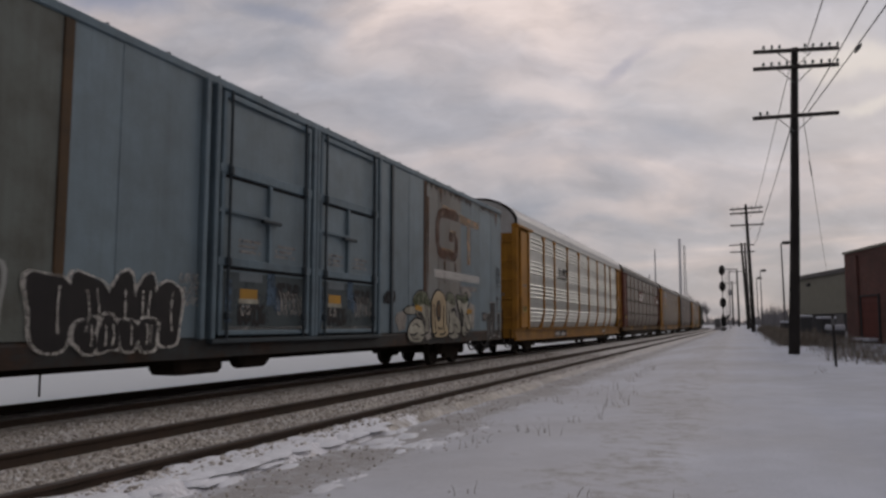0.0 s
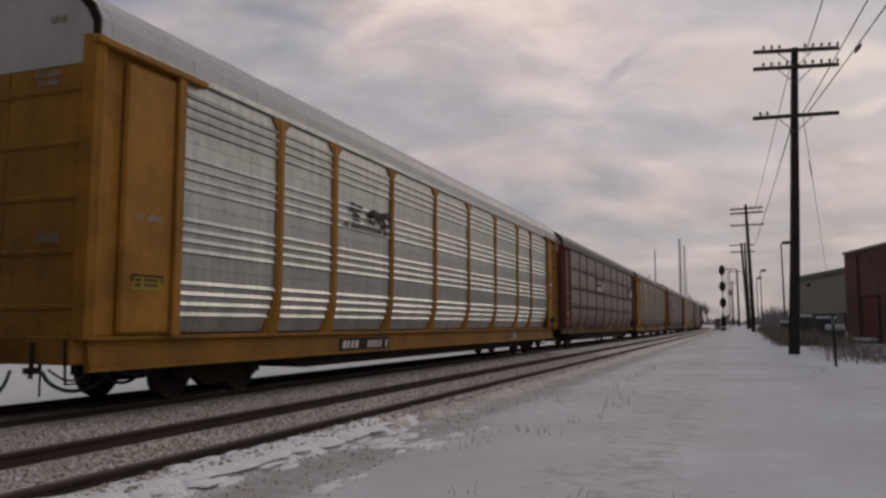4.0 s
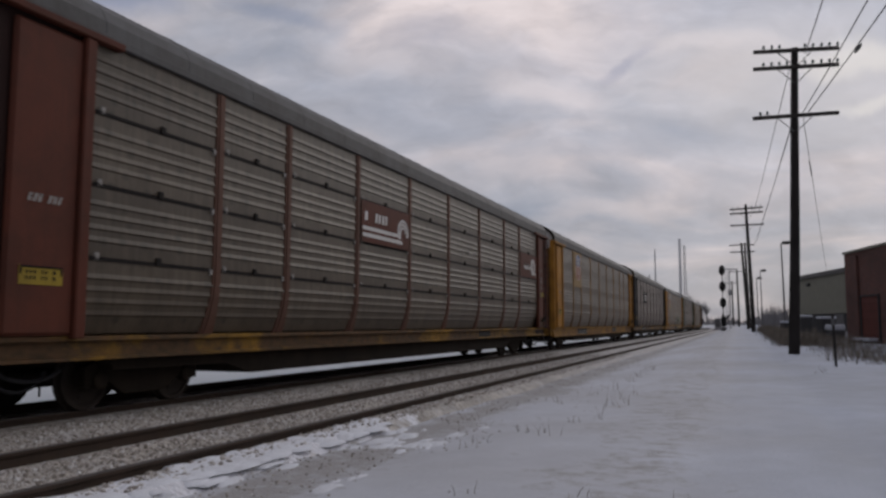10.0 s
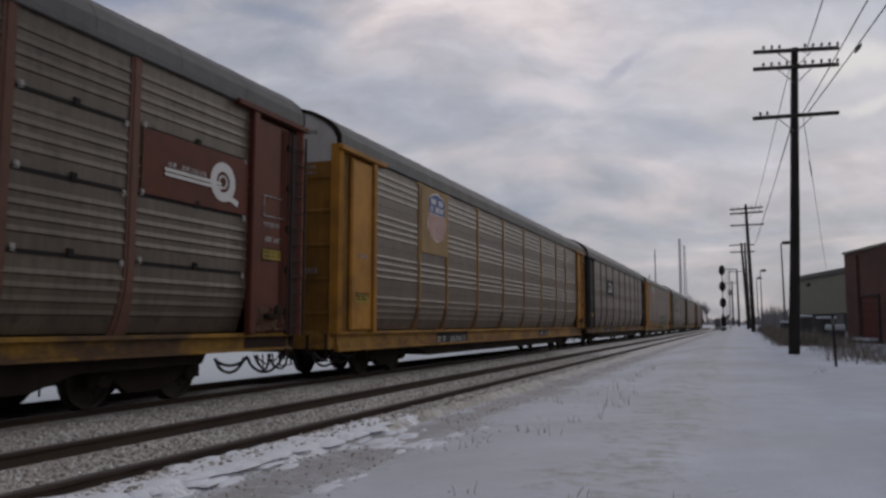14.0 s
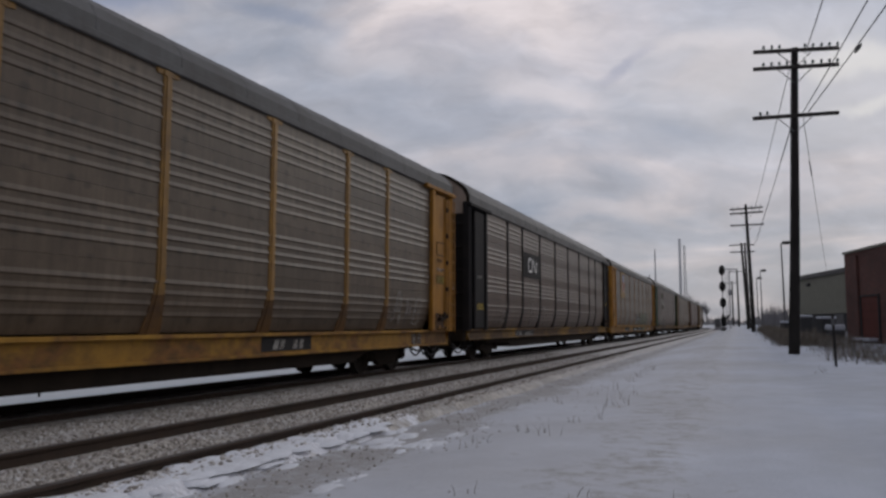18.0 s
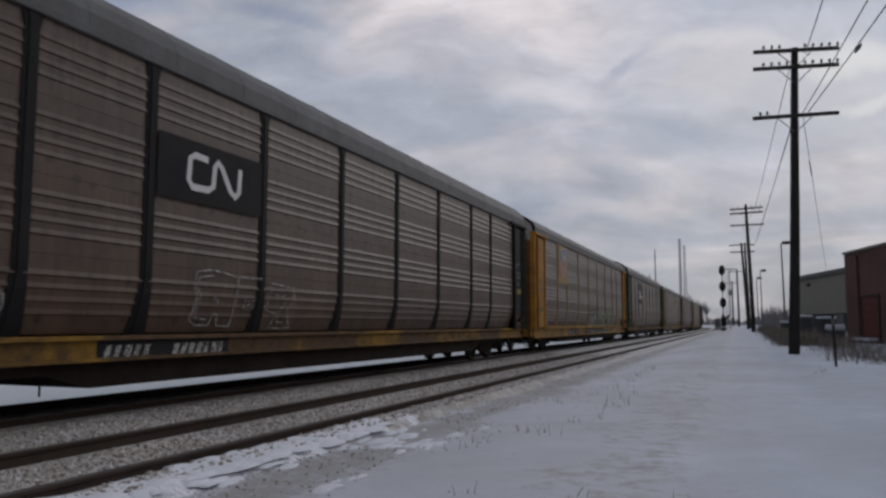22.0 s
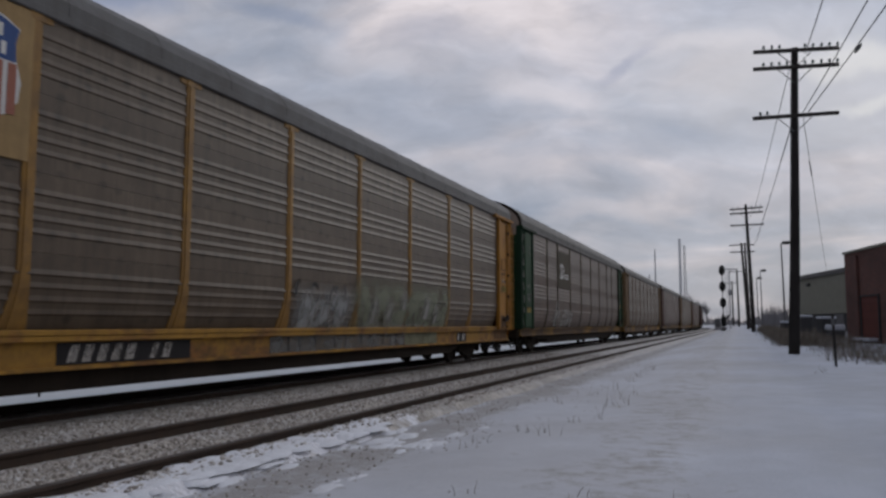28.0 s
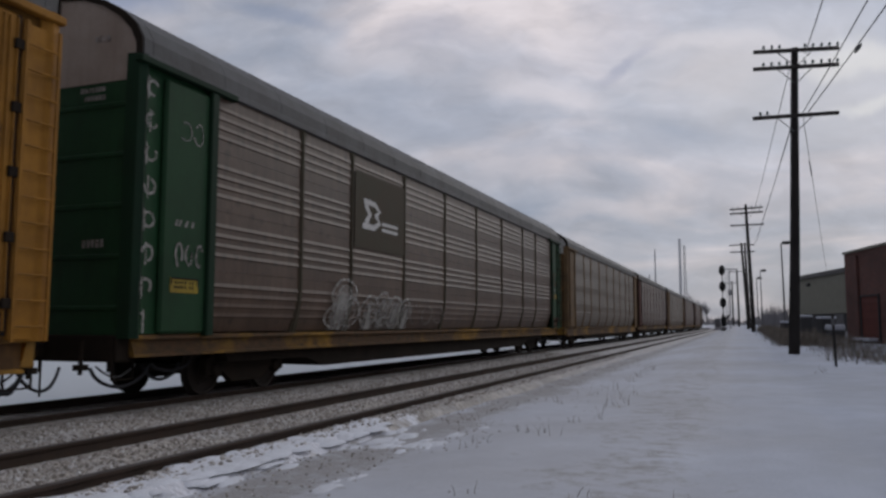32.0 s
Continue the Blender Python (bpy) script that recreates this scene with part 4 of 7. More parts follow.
                for yo in (0.66, 0.76, 0.84):
                    part("plate_rib", box(bmesh.new(), HALF_W, HALF_W + 0.025, HALF_L - yo - 0.012, HALF_L - yo + 0.012, 1.1, 4.72, 0.005), style["column"], car)
                for yc, zc, wd, ht, ph in ((1.20, 1.32, 0.28, 0.20, 0.4), (0.85, 1.22, 0.24, 0.20, 2.1), (1.42, 1.16, 0.22, 0.14, 1.2)):
                    edge = [(HALF_L - yc + wd * math.cos(a) * (1 + 0.2 * math.sin(3 * a + ph)), zc + ht * math.sin(a) * (1 + 0.25 * math.cos(2 * a + ph))) for a in [0.3927 * j for j in range(16)]]
                    bm = solid(bmesh.new(), [(min(q, HALF_L - 0.64), max(r, 1.06)) for q, r in edge], "x", HALF_W + 0.001, HALF_W + 0.005 + 0.001 * ph)
                    bmesh.ops.recalc_face_normals(bm, faces=bm.faces)
                    part("rust_patch", bm, M["rust_wash"], car, "rusty smear round the hand brake")
                for yo in (0.10, 0.56):
                    part("ladder_rail", box(bmesh.new(), HALF_W + 0.03, HALF_W + 0.06, HALF_L - yo - 0.02, HALF_L - yo + 0.02, 0.98, 4.72), climb, car)
                def rung():
                    b = bmesh.new()
                    tube(b, (0, -0.23, 0), (0, 0.23, 0), 0.014, n=6)
                    return mesh_of("rung", b, climb)
                for i in range(12):
                    piece("rung", cached(("rung", climb.name), rung), car, pose(HALF_W + 0.045, HALF_L - 0.33, 1.15 + i * 0.3))
        bm = bmesh.new()
        box(bm, -1.38, 1.38, *sorted((s * (HALF_L - 0.30), s * (HALF_L - 0.02))), 0.66, 1.03, 0.02)
        part("end_sill", bm, style["sill"] if style.get("end_sill") else M["under"], car)
        coupler(car, s * HALF_L, s)
    sets = []
    for s in (-1, 1):
        sets += truck(car, s * (HALF_L - 3.5), g)
    return car, sets


def plate(car, name, y, z, outline, material, off=0.006, label="", x=HALF_W):
    """A flat painted or riveted shape on the car's side, outline in (y, z) about its place."""
    bm = bmesh.new()
    solid(bm, [(y + a, z + b) for a, b in outline], "x", x + off - 0.004, x + off)
    bmesh.ops.recalc_face_normals(bm, faces=bm.faces)
    return part(name, bm, material, car, label)


def rect(w, h):
    return [(-w / 2, -h / 2), (w / 2, -h / 2), (w / 2, h / 2), (-w / 2, h / 2)]


def oval(w, h, n=18):
    return [(w / 2 * math.cos(2 * math.pi * k / n), h / 2 * math.sin(2 * math.pi * k / n)) for k in range(n)]


FOLLOW = [False]         # autorack sides draw in towards the deck, and paint follows them


def loop(bm, outer, inner, x0, x1, closed=True):
    """A flat band between two outlines in (y, z), as one welded piece."""
    n = len(outer)
    rows = [[bm.verts.new((x - (tuck(p[1]) if FOLLOW[0] else 0.0), *p)) for p in line] for x in (x0, x1) for line in (outer, inner)]
    for k in range(n if closed else n - 1):
        j = (k + 1) % n
        a, b, c, d = rows
        bm.faces.new((c[k], c[j], d[j], d[k]))
        bm.faces.new((a[k], b[k], b[j], a[j]))
        bm.faces.new((a[k], a[j], c[j], c[k]))
        bm.faces.new((b[k], d[k], d[j], b[j]))
    bmesh.ops.recalc_face_normals(bm, faces=bm.faces)
    return bm


def ribbon(pts, w, x, off, bm=None):
    """A painted stroke through the points (y, z), as one welded band."""
    bm = bm or bmesh.new()
    left, right = [], []
    for k, (a, b) in enumerate(pts):
        p, q = pts[max(0, k - 1)], pts[min(len(pts) - 1, k + 1)]
        v = Vector((q[0] - p[0], q[1] - p[1]))
        n = Vector((-v.y, v.x)).normalized() * w / 2 if v.length > 1e-6 else Vector((0, w / 2))
        left.append((a + n.x, b + n.y))
        right.append((a - n.x, b - n.y))
    return loop(bm, left, right, x + off - 0.004, x + off, False)


# ------------------------------------------------------------------ boxcar
BOX_L = 12.75


def boxcar():
    car = thing("boxcar", "long slate-blue boxcar with double doors, rust and graffiti", "railcar", "cars of the freight train")
    part("underframe", box(bmesh.new(), -0.5, 0.5, -BOX_L + 0.3, BOX_L - 0.3, 0.50, 0.96, 0.02), M["under"], car)
    part("core", box(bmesh.new(), -1.49, 1.49, -BOX_L + 0.06, BOX_L - 0.06, 0.92, 5.10), M["boxcar_dark"], car)
    for s in (1, -1):
        sec = [(0, 0.66), (0.06, 0.66), (0.06, 0.92), (0.03, 0.98), (0, 0.98)]
        bm = bmesh.new()
        solid(bm, [(s * (1.49 + a), z) for a, z in sec], "y", -BOX_L, BOX_L)
        bmesh.ops.recalc_face_normals(bm, faces=bm.faces)
        part("side_sill", bm, M["boxcar_sill"], car, "grime-caked sill")
        part("top_plate", box(bmesh.new(), *sorted((s * 1.48, s * 1.585)), -BOX_L, BOX_L, 5.0, 5.14, 0.02), M["boxcar_mid"], car)
    # side sheets, with riveted laps between them
    bays = [(-BOX_L, -9.4, "boxcar_green"), (-9.4, -6.12, "boxcar_green"), (-5.95, -3.45, "boxcar"), (2.92, 3.56, "boxcar"), (3.68, 5.66, "boxcar"), (5.78, 8.6, "boxcar_rust"), (8.6, 10.4, "boxcar"), (10.4, BOX_L, "boxcar")]
    for y0, y1, m in bays:
        n = max(1, round((y1 - y0) / 0.95))
        for i in range(n):
            a, b = y0 + (y1 - y0) * i / n, y0 + (y1 - y0) * (i + 1) / n
            part("side_sheet", box(bmesh.new(), 1.49, 1.552 + 0.006 * (i % 2), a + 0.003, b - 0.003, 0.98, 5.0), M[m], car, "rust-washed side sheet" if m == "boxcar_rust" else "")
    part("far_side", box(bmesh.new(), -1.552, -1.49, -BOX_L, BOX_L, 0.98, 5.0), M["boxcar"], car)
    for y, w, x in ((-6.03, 0.16, 1.572), (5.74, 0.22, 1.568), (3.62, 0.12, 1.60)):
        part("joint_strip", box(bmesh.new(), 1.49, x, y - w / 2, y + w / 2, 0.98, 5.0, 0.01), M["rust_stain" if y < 0 else "boxcar_seam" if y > 5 else "boxcar_dark"], car, "rust-streaked vertical joint" if y != 3.62 else "")
    for y in (-3.38, -3.12, -0.10, 0.03, 2.86):
        part("door_post", box(bmesh.new(), 1.49, 1.64, y - 0.055, y + 0.055, 0.95, 5.02, 0.015), M["boxcar_mid"], car)
    # a pair of plug doors with frames, bars and lock rods
    for y0, y1, mid in ((-2.98, -0.24, -1.58), (0.14, 2.72, 1.35)):
        door = part("door", box(bmesh.new(), 1.50, 1.565, y0, y1, 1.0, 4.95, 0.01), M["boxcar"], car, "blue plug door with lock rods")
        bars_at = [(y0, y0 + 0.09, 1.0, 4.95), (y1 - 0.09, y1, 1.0, 4.95), (y0, y1, 4.85, 4.95), (y0, y1, 1.0, 1.08), (y0 - 0.05, y1 + 0.05, 3.60, 3.76), (y0 - 0.05, y1 + 0.05, 2.11, 2.25), (y0 - 0.05, mid, 2.97, 3.04), (mid - 0.045, mid + 0.045, 2.2, 3.6)]
        for a, b, c, d in bars_at:
            part("door_bar", box(bmesh.new(), 1.56, 1.625, a, b, c, d, 0.012), M["boxcar_mid"], door)
        # near-black strips stand in for the shade under and beside the bars
        for a, b, c, d in ((y0 + 0.09, y1 - 0.09, 3.555, 3.60), (y0 + 0.09, y1 - 0.09, 2.065, 2.11), (y0 + 0.09, y0 + 0.125, 1.08, 4.85), (y1 - 0.125, y1 - 0.09, 1.08, 4.85), (mid + 0.045, mid + 0.075, 2.25, 3.555)):
            part("door_gasket", box(bmesh.new(), 1.562, 1.572, a, b, c, d), M["seam"], door, "black strip for the shade under and beside the bar")
        for yr in (y0 + 0.18, y1 - 0.24):
            bm = bmesh.new()
            lathe(bm, [(0.026, 0.9), (0.026, 1.25), (0.055, 1.27), (0.055, 1.36), (0.026, 1.38), (0.026, 2.1), (0.055, 2.12), (0.055, 2.24), (0.026, 2.26), (0.026, 3.58), (0.055, 3.6), (0.055, 3.72), (0.026, 3.74), (0.026, 4.98)], (1.65, yr, 0), "z", 8)
            part("lock_rod", bm, M["boxcar_dark"], door)
        bm = bmesh.new()
        box(bm, 1.60, 1.68, mid - 0.28, mid + 0.28, 2.92, 2.98, 0.01)
        part("door_handle", bm, M["boxcar_dark"], door)
        part("door_rail", box(bmesh.new(), 1.55, 1.67, y0 - 0.2, y1 + 0.2, 0.88, 0.95, 0.01), M["boxcar_dark"], car)
    for y, w in ((-1.61, 2.6), (1.43, 2.44)):
        plate(car, "soot_patch", y, 1.55, rect(w, 0.96), M["door_soot"], 0.003, "sooty sprayed-over lower door", x=1.565)
    for o in (0.0, -2.98):
        for y, z, w, h, m in ((0.92, 1.96, 0.66, 0.15, "boxcar_pale"), (0.86, 1.68, 0.50, 0.17, "orange"), (0.86, 1.56, 0.56, 0.08, "spray_pale"), (1.52, 1.80, 0.24, 0.60, "blue_streak"), (1.72, 1.62, 0.22, 0.42, "blue_streak"), (0.30, 1.56, 0.16, 0.7, "blue_streak"), (1.45, 1.11, 2.3, 0.06, "haze_grey")):
            plate(car, "paint_patch", y + o, z, rect(w, h), M[m], 0.006, x=1.565)
        scrawl(car, 0.56 + o, 1.16, 0.80, 0.34, 5, "spray_black", 90, "black sprayed scribble", 1.535, 0.07)
        scrawl(car, 0.62 + o, 1.32, 0.30, 0.18, 2, "white_thin", 91, "white sprayed scribble", 1.539, 0.035)
        scrawl(car, 1.72 + o, 1.30, 0.82, 0.50, 6, "white_thin", 92, "white sprayed scribble", 1.537, 0.024)
        scrawl(car, 1.70 + o, 1.62, 0.70, 0.30, 5, "spray_black", 93, "black sprayed scribble", 1.535, 0.06)
        for k in range(3):
            bars(car, 0.56 + o, 2.36 + 0.09 * k, 0.64 - 0.1 * (k % 2), 0.05, 9, "chalk", 60 + k, 1.565, 0.006, slant=0.0)
            bars(car, 1.64 + o, 2.36 + 0.09 * k, 0.66 - 0.12 * (k % 2), 0.05, 9, "chalk", 70 + k, 1.565, 0.006, slant=0.0)
    # roof with cross ribs
    bm = bmesh.new()
    solid(bm, [(1.58, 5.10), (1.5, 5.17), (0, 5.30), (-1.5, 5.17), (-1.58, 5.10)], "y", -BOX_L, BOX_L)
    for i in range(22):
        y = -BOX_L + 0.2 + i * (2 * BOX_L - 0.4) / 21
        tube(bm, (1.52, y, 5.165), (0, y, 5.31), 0.03, n=4)
    part("roof", bm, M["boxcar_dark"], car)
    for s in (-1, 1):
        bm = bmesh.new()
        box(bm, -1.5, 1.5, *sorted((s * (BOX_L - 0.06), s * BOX_L)), 0.66, 5.12)
        for i in range(6):
            box(bm, -1.35, 1.35, *sorted((s * BOX_L, s * (BOX_L + 0.04))), 1.3 + i * 0.6, 1.5 + i * 0.6, 0.02)
        part("end_wall", bm, M["boxcar_dark"], car)
        coupler(car, s * BOX_L, s)
        for i in range(5):
            bm = bmesh.new()
            tube(bm, (1.60, s * (BOX_L - 0.12), 1.2 + 0.42 * i), (1.60, s * (BOX_L - 0.60), 1.2 + 0.42 * i), 0.014, n=6)
            part("rung", bm, M["boxcar_dark"], car)
        # end platform rail and hoses
        bm = bmesh.new()
        chain(bm, [(1.35, s * (BOX_L + 0.02), 1.75), (1.45, s * (BOX_L + 0.5), 1.7), (1.45, s * (BOX_L + 0.55), 0.7)], 0.018)
        part("grab_rail", bm, M["under"], car)
    # tanks under the middle
    bm = bmesh.new()
    for y in (-3.25, -2.82):
        box(bm, 0.75, 1.38, y - 0.34, y + 0.36, 0.40, 0.85, 0.08)
    part("brake_gear", bm, M["under"], car)
    bm = bmesh.new()
    lathe(bm, [(0.1, -1.88), (0.18, -1.80), (0.18, -1.10), (0.1, -1.02)], (1.15, 0, 0.60), "y", 14)
    part("air_tank", bm, M["under"], car)
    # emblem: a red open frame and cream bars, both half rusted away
    def shape(name, outline, material, label="", off=1.566):
        bm = solid(bmesh.new(), outline, "x", off - 0.006, off)
        bmesh.ops.triangulate(bm, faces=[f for f in bm.faces if len(f.verts) > 4])
        bmesh.ops.recalc_face_normals(bm, faces=bm.faces)
        return part(name, bm, M[material], car, label)
    band = [(8.36, 4.33), (7.3, 4.32), (6.98, 4.30), (6.76, 4.20), (6.65, 4.02), (6.63, 3.72), (6.64, 3.42), (6.74, 3.24), (6.96, 3.13), (7.4, 3.11), (7.98, 3.12), (8.12, 3.20), (8.16, 3.38), (8.14, 3.58), (8.02, 3.68), (7.54, 3.69)]
    part("emblem_frame", ribbon(band, 0.28, 1.566, 0.0), M["logo_red"], car, "flaking rust-red frame-shaped emblem")
    for y0, z0, y1 in ((6.95, 4.49, 8.2), (6.95, 3.29, 7.9), (7.6, 3.86, 8.2)):
        part("emblem_edge", ribbon([(y0, z0), (y1, z0 - 0.01)], 0.05, 1.566, 0.003), M["logo_cream"], car, "worn cream edge of the emblem")
    shape("emblem_bar", [(8.46, 4.17), (10.26, 4.17), (10.27, 4.37), (8.46, 4.45)], "logo_cream", "faded cream emblem bar")
    shape("emblem_bar", [(9.13, 4.16), (9.13, 3.04), (9.28, 2.97), (9.42, 3.02), (9.42, 4.16)], "logo_cream", "faded cream emblem bar")
    shape("rust_run", [(5.80, 4.1), (12.72, 4.1), (12.72, 4.995), (5.80, 4.995)], "rust_eaves", "rust running down from the eaves", 1.5625)
    for y0, z1, z0, w in ((7.2, 2.95, 2.3, 0.08), (8.1, 2.95, 2.5, 0.06), (6.9, 4.95, 4.55, 0.1), (5.95, 4.6, 1.9, 0.06), (12.25, 2.1, 1.55, 0.06), (12.15, 4.95, 4.5, 0.1)):
        shape("rust_run", [(y0 - w, z1), (y0 - w * 0.6, (z0 + z1) / 2), (y0, z0), (y0 + w * 0.7, (z0 + z1) / 2), (y0 + w, z1)], "rust_wash", "thin rust run", 1.5645)
    bm = bmesh.new()
    for i in range(46):
        y = 6.43 + i * 0.085
        box(bm, 1.559, 1.567, y, y + 0.040, 2.46, 2.68)
    part("lettering_bar", bm, M["white"], car, "row of faded white lettering bars")["kind"] = "stuff"
    # graffiti
    bubble_tag(car, -6.42, 0.80, [0.62, 0.58, 0.48, 0.42, 0.48], 1.08, ["spray_black"], "white_line", 1.572, 7, "black bubble graffiti with white outline")
    bubble_tag(car, -5.75, 0.78, [0.36, 0.36, 0.36, 0.36], 0.52, ["spray_black"], "white_line", 1.580, 17, "black bubble graffiti with white outline")
    bubble_tag(car, -9.6, 0.95, [0.5, 0.55, 0.6, 0.6, 0.5], 1.05, ["boxcar_green"], "spray_grey", 1.572, 9, "grey outline graffiti")

    def blob(ctrl, fill, line="spray_black", cap=None, cut=1.55, off=1.572, edge=0.035, label="grey-green bubble graffiti with dark outline"):
        """A swollen sprayed shape through control points: outline, fill and a darker cap above the cut."""
        n = len(ctrl)
        out = []
        for i in range(n):
            p0, p1, p2, p3 = (Vector(ctrl[(i + k) % n]) for k in (-1, 0, 1, 2))
            for j in range(4):
                u = j / 4
                out.append(0.5 * ((2 * p1) + (p2 - p0) * u + (2 * p0 - 5 * p1 + 4 * p2 - p3) * u * u + (3 * p1 - p0 - 3 * p2 + p3) * u ** 3))
        mid = sum(out, Vector((0, 0))) / len(out)
        inner = [p + (mid - p).normalized() * edge for p in out]
        e = shape("graffiti_outline", [tuple(p) for p in out], line, label, off)
        bm = solid(bmesh.new(), [tuple(p) for p in inner], "x", off, off + 0.003)
        bmesh.ops.triangulate(bm, faces=[f for f in bm.faces if len(f.verts) > 4])
        bmesh.ops.recalc_face_normals(bm, faces=bm.faces)
        part("graffiti_fill", bm, M[fill], e)
        if cap:
            top = [(p.x, max(p.y, cut + 0.05 * math.sin(7 * p.x))) for p in (q + (mid - q).normalized() * 0.015 for q in inner)]
            bm = solid(bmesh.new(), top, "x", off + 0.003, off + 0.006)
            bmesh.ops.triangulate(bm, faces=[f for f in bm.faces if len(f.verts) > 4])
            bmesh.ops.recalc_face_normals(bm, faces=bm.faces)
            part("graffiti_cap", bm, M[cap], e)
        return e

    def strokes(e, lines, m="spray_black", w=0.035, off=0.012):
        for ln in lines:
            part("graffiti_stroke", ribbon(ln, w, 1.572, off), M[m], e)
    for y0, z0, w, h in ((4.22, 1.26, 0.62, 0.50), (9.55, 1.45, 0.6, 0.8), (9.0, 2.1, 0.9, 0.35), (6.0, 0.92, 0.5, 0.3)):
        shape("graffiti_cloud", [(y0 + 0.5 * w * math.cos(a) * (1 + 0.2 * math.sin(3 * a + w * 9)), z0 + 0.5 * h * math.sin(a) * (1 + 0.18 * math.cos(4 * a + h * 5))) for a in [0.35 * k for k in range(18)]], "pink_wash", "thin overspray round the graffiti", 1.5645)
    # swollen figure with a rounded head, an arm and a belly
    e = blob([(4.91, 1.84), (5.3, 2.06), (5.78, 2.04), (6.12, 1.75), (6.1, 1.36), (5.98, 0.95), (5.66, 0.98), (5.45, 1.31), (5.15, 1.38), (5.0, 1.63)], "spray_pale", cap="spray_leaf", cut=1.66, edge=0.05)
    strokes(e, [[(5.62, 1.78), (5.76, 1.6), (5.78, 1.3), (5.7, 1.05)], [(5.92, 1.62), (5.94, 1.3), (5.88, 1.05)]], w=0.03)
    strokes(e, [[(5.22, 1.46), (5.44, 1.44), (5.6, 1.3), (5.66, 1.12)]], w=0.10)
    e = blob([(4.34, 1.54), (4.65, 1.65), (5.03, 1.63), (5.09, 1.45), (4.71, 1.41), (4.45, 1.44)], "spray_pale", off=1.578, edge=0.04)
    e = blob([(4.67, 1.17), (5.04, 1.36), (5.51, 1.28), (5.74, 0.98), (5.5, 0.71), (4.85, 0.71), (4.53, 0.9)], "spray_pale", off=1.582, edge=0.05)
    strokes(e, [[(4.86, 1.14), (5.10, 1.20), (5.34, 1.10)], [(4.75, 0.90), (4.95, 0.80), (5.3, 0.80)]], w=0.03, off=0.018)
    # cream ring with a dark slot
    e = blob([(6.18, 1.83), (6.58, 2.13), (7.08, 2.04), (7.31, 1.71), (7.27, 1.29), (7.48, 0.92), (7.1, 0.78), (6.35, 0.84), (6.18, 1.36)], "spray_cream", off=1.576, edge=0.05, label="cream bubble graffiti with dark outline")
    shape("graffiti_slot", [(6.50, 1.62), (6.60, 1.80), (6.74, 1.84), (6.85, 1.70), (6.87, 1.40), (6.78, 1.26), (6.64, 1.26), (6.52, 1.40)], "spray_black", "black slot in the graffiti", 1.582)
    shape("graffiti_slot", [(6.60, 1.58), (6.68, 1.72), (6.76, 1.66), (6.78, 1.42), (6.68, 1.34)], "foot_rust", "", 1.585)
    strokes(e, [[(6.34, 1.72), (6.40, 1.35), (6.46, 1.02)], [(7.08, 1.70), (7.06, 1.30), (7.12, 1.0)], [(6.62, 1.10), (6.80, 1.04), (6.96, 1.10)]], off=0.016, w=0.045)
    # two hooked shapes
    e = blob([(7.33, 2.01), (7.81, 2.08), (8.0, 1.82), (7.92, 1.60), (8.02, 1.44), (8.35, 1.34), (8.54, 1.03), (8.19, 0.74), (7.53, 0.80), (7.28, 1.29)], "spray_pale", cap="spray_leaf", cut=1.78, off=1.573, edge=0.05)
    strokes(e, [[(7.48, 1.0), (7.56, 1.3), (7.50, 1.62)], [(7.8, 1.16), (8.1, 1.16), (8.3, 1.02)], [(7.52, 1.76), (7.72, 1.82)]], w=0.035)
    strokes(e, [[(7.70, 1.54), (7.92, 1.62), (8.10, 1.50)]], w=0.10)
    e = blob([(8.15, 2.05), (8.6, 2.02), (9.06, 2.16), (9.2, 1.9), (9.08, 1.74), (9.26, 1.64), (9.48, 1.45), (9.49, 1.07), (8.91, 0.80), (8.62, 0.92), (8.53, 1.3), (8.25, 1.74)], "spray_pale", cap="spray_leaf", cut=1.84, off=1.577, edge=0.05)
    strokes(e, [[(8.72, 1.10), (8.74, 1.4), (8.60, 1.62)], [(9.0, 1.50), (9.22, 1.36), (9.26, 1.15)], [(8.40, 1.90), (8.7, 1.88)]], off=0.018, w=0.035)
    strokes(e, [[(8.52, 1.66), (8.62, 1.40), (8.60, 1.10)], [(8.88, 1.22), (9.0, 1.02), (9.2, 0.98)]], off=0.019, w=0.09)
    for k in range(7):
        y0 = 4.7 + 0.68 * k
        part("graffiti_stroke", ribbon([(y0, 0.93 - 0.03 * (k % 2)), (y0 + 0.28, 0.90), (y0 + 0.46, 0.96)], 0.05, 1.590, 0.006), M["spray_black"], car, "black smear over the sill edge")
    shape("graffiti_arrow", [(5.02, 1.56), (5.5, 1.5), (5.52, 1.62), (5.1, 1.68)], "orange", "orange dab in the graffiti", 1.582)
    shape("graffiti_arrow", [(8.98, 1.56), (9.18, 1.66), (9.52, 1.62), (9.5, 1.50), (9.1, 1.48)], "orange", "orange dab in the graffiti", 1.588)
    for k in range(3):
        scrawl(car, 3.20 + 0.03 * k, 1.64 + 0.04 * k, 0.58, 0.26, 4 + k, "spray_black", 71 + 5 * k, "small black tag", 1.536 + 0.002 * k, 0.028)
    for k in range(3):
        scrawl(car, -3.86, 1.44 + 0.17 * k, 0.46, 0.16, 4, "white_thin", 95 + k, "small white tag", 1.536, 0.022)
    scrawl(car, 12.12, 2.5, 0.4, 0.65, 3, "spray_black", 72, "thin black tag by the corner", 1.536, 0.02)
    bars(car, 8.46, 2.18, 1.6, 0.14, 12, "chalk", 73, 1.558, 0.006, slant=0.0)
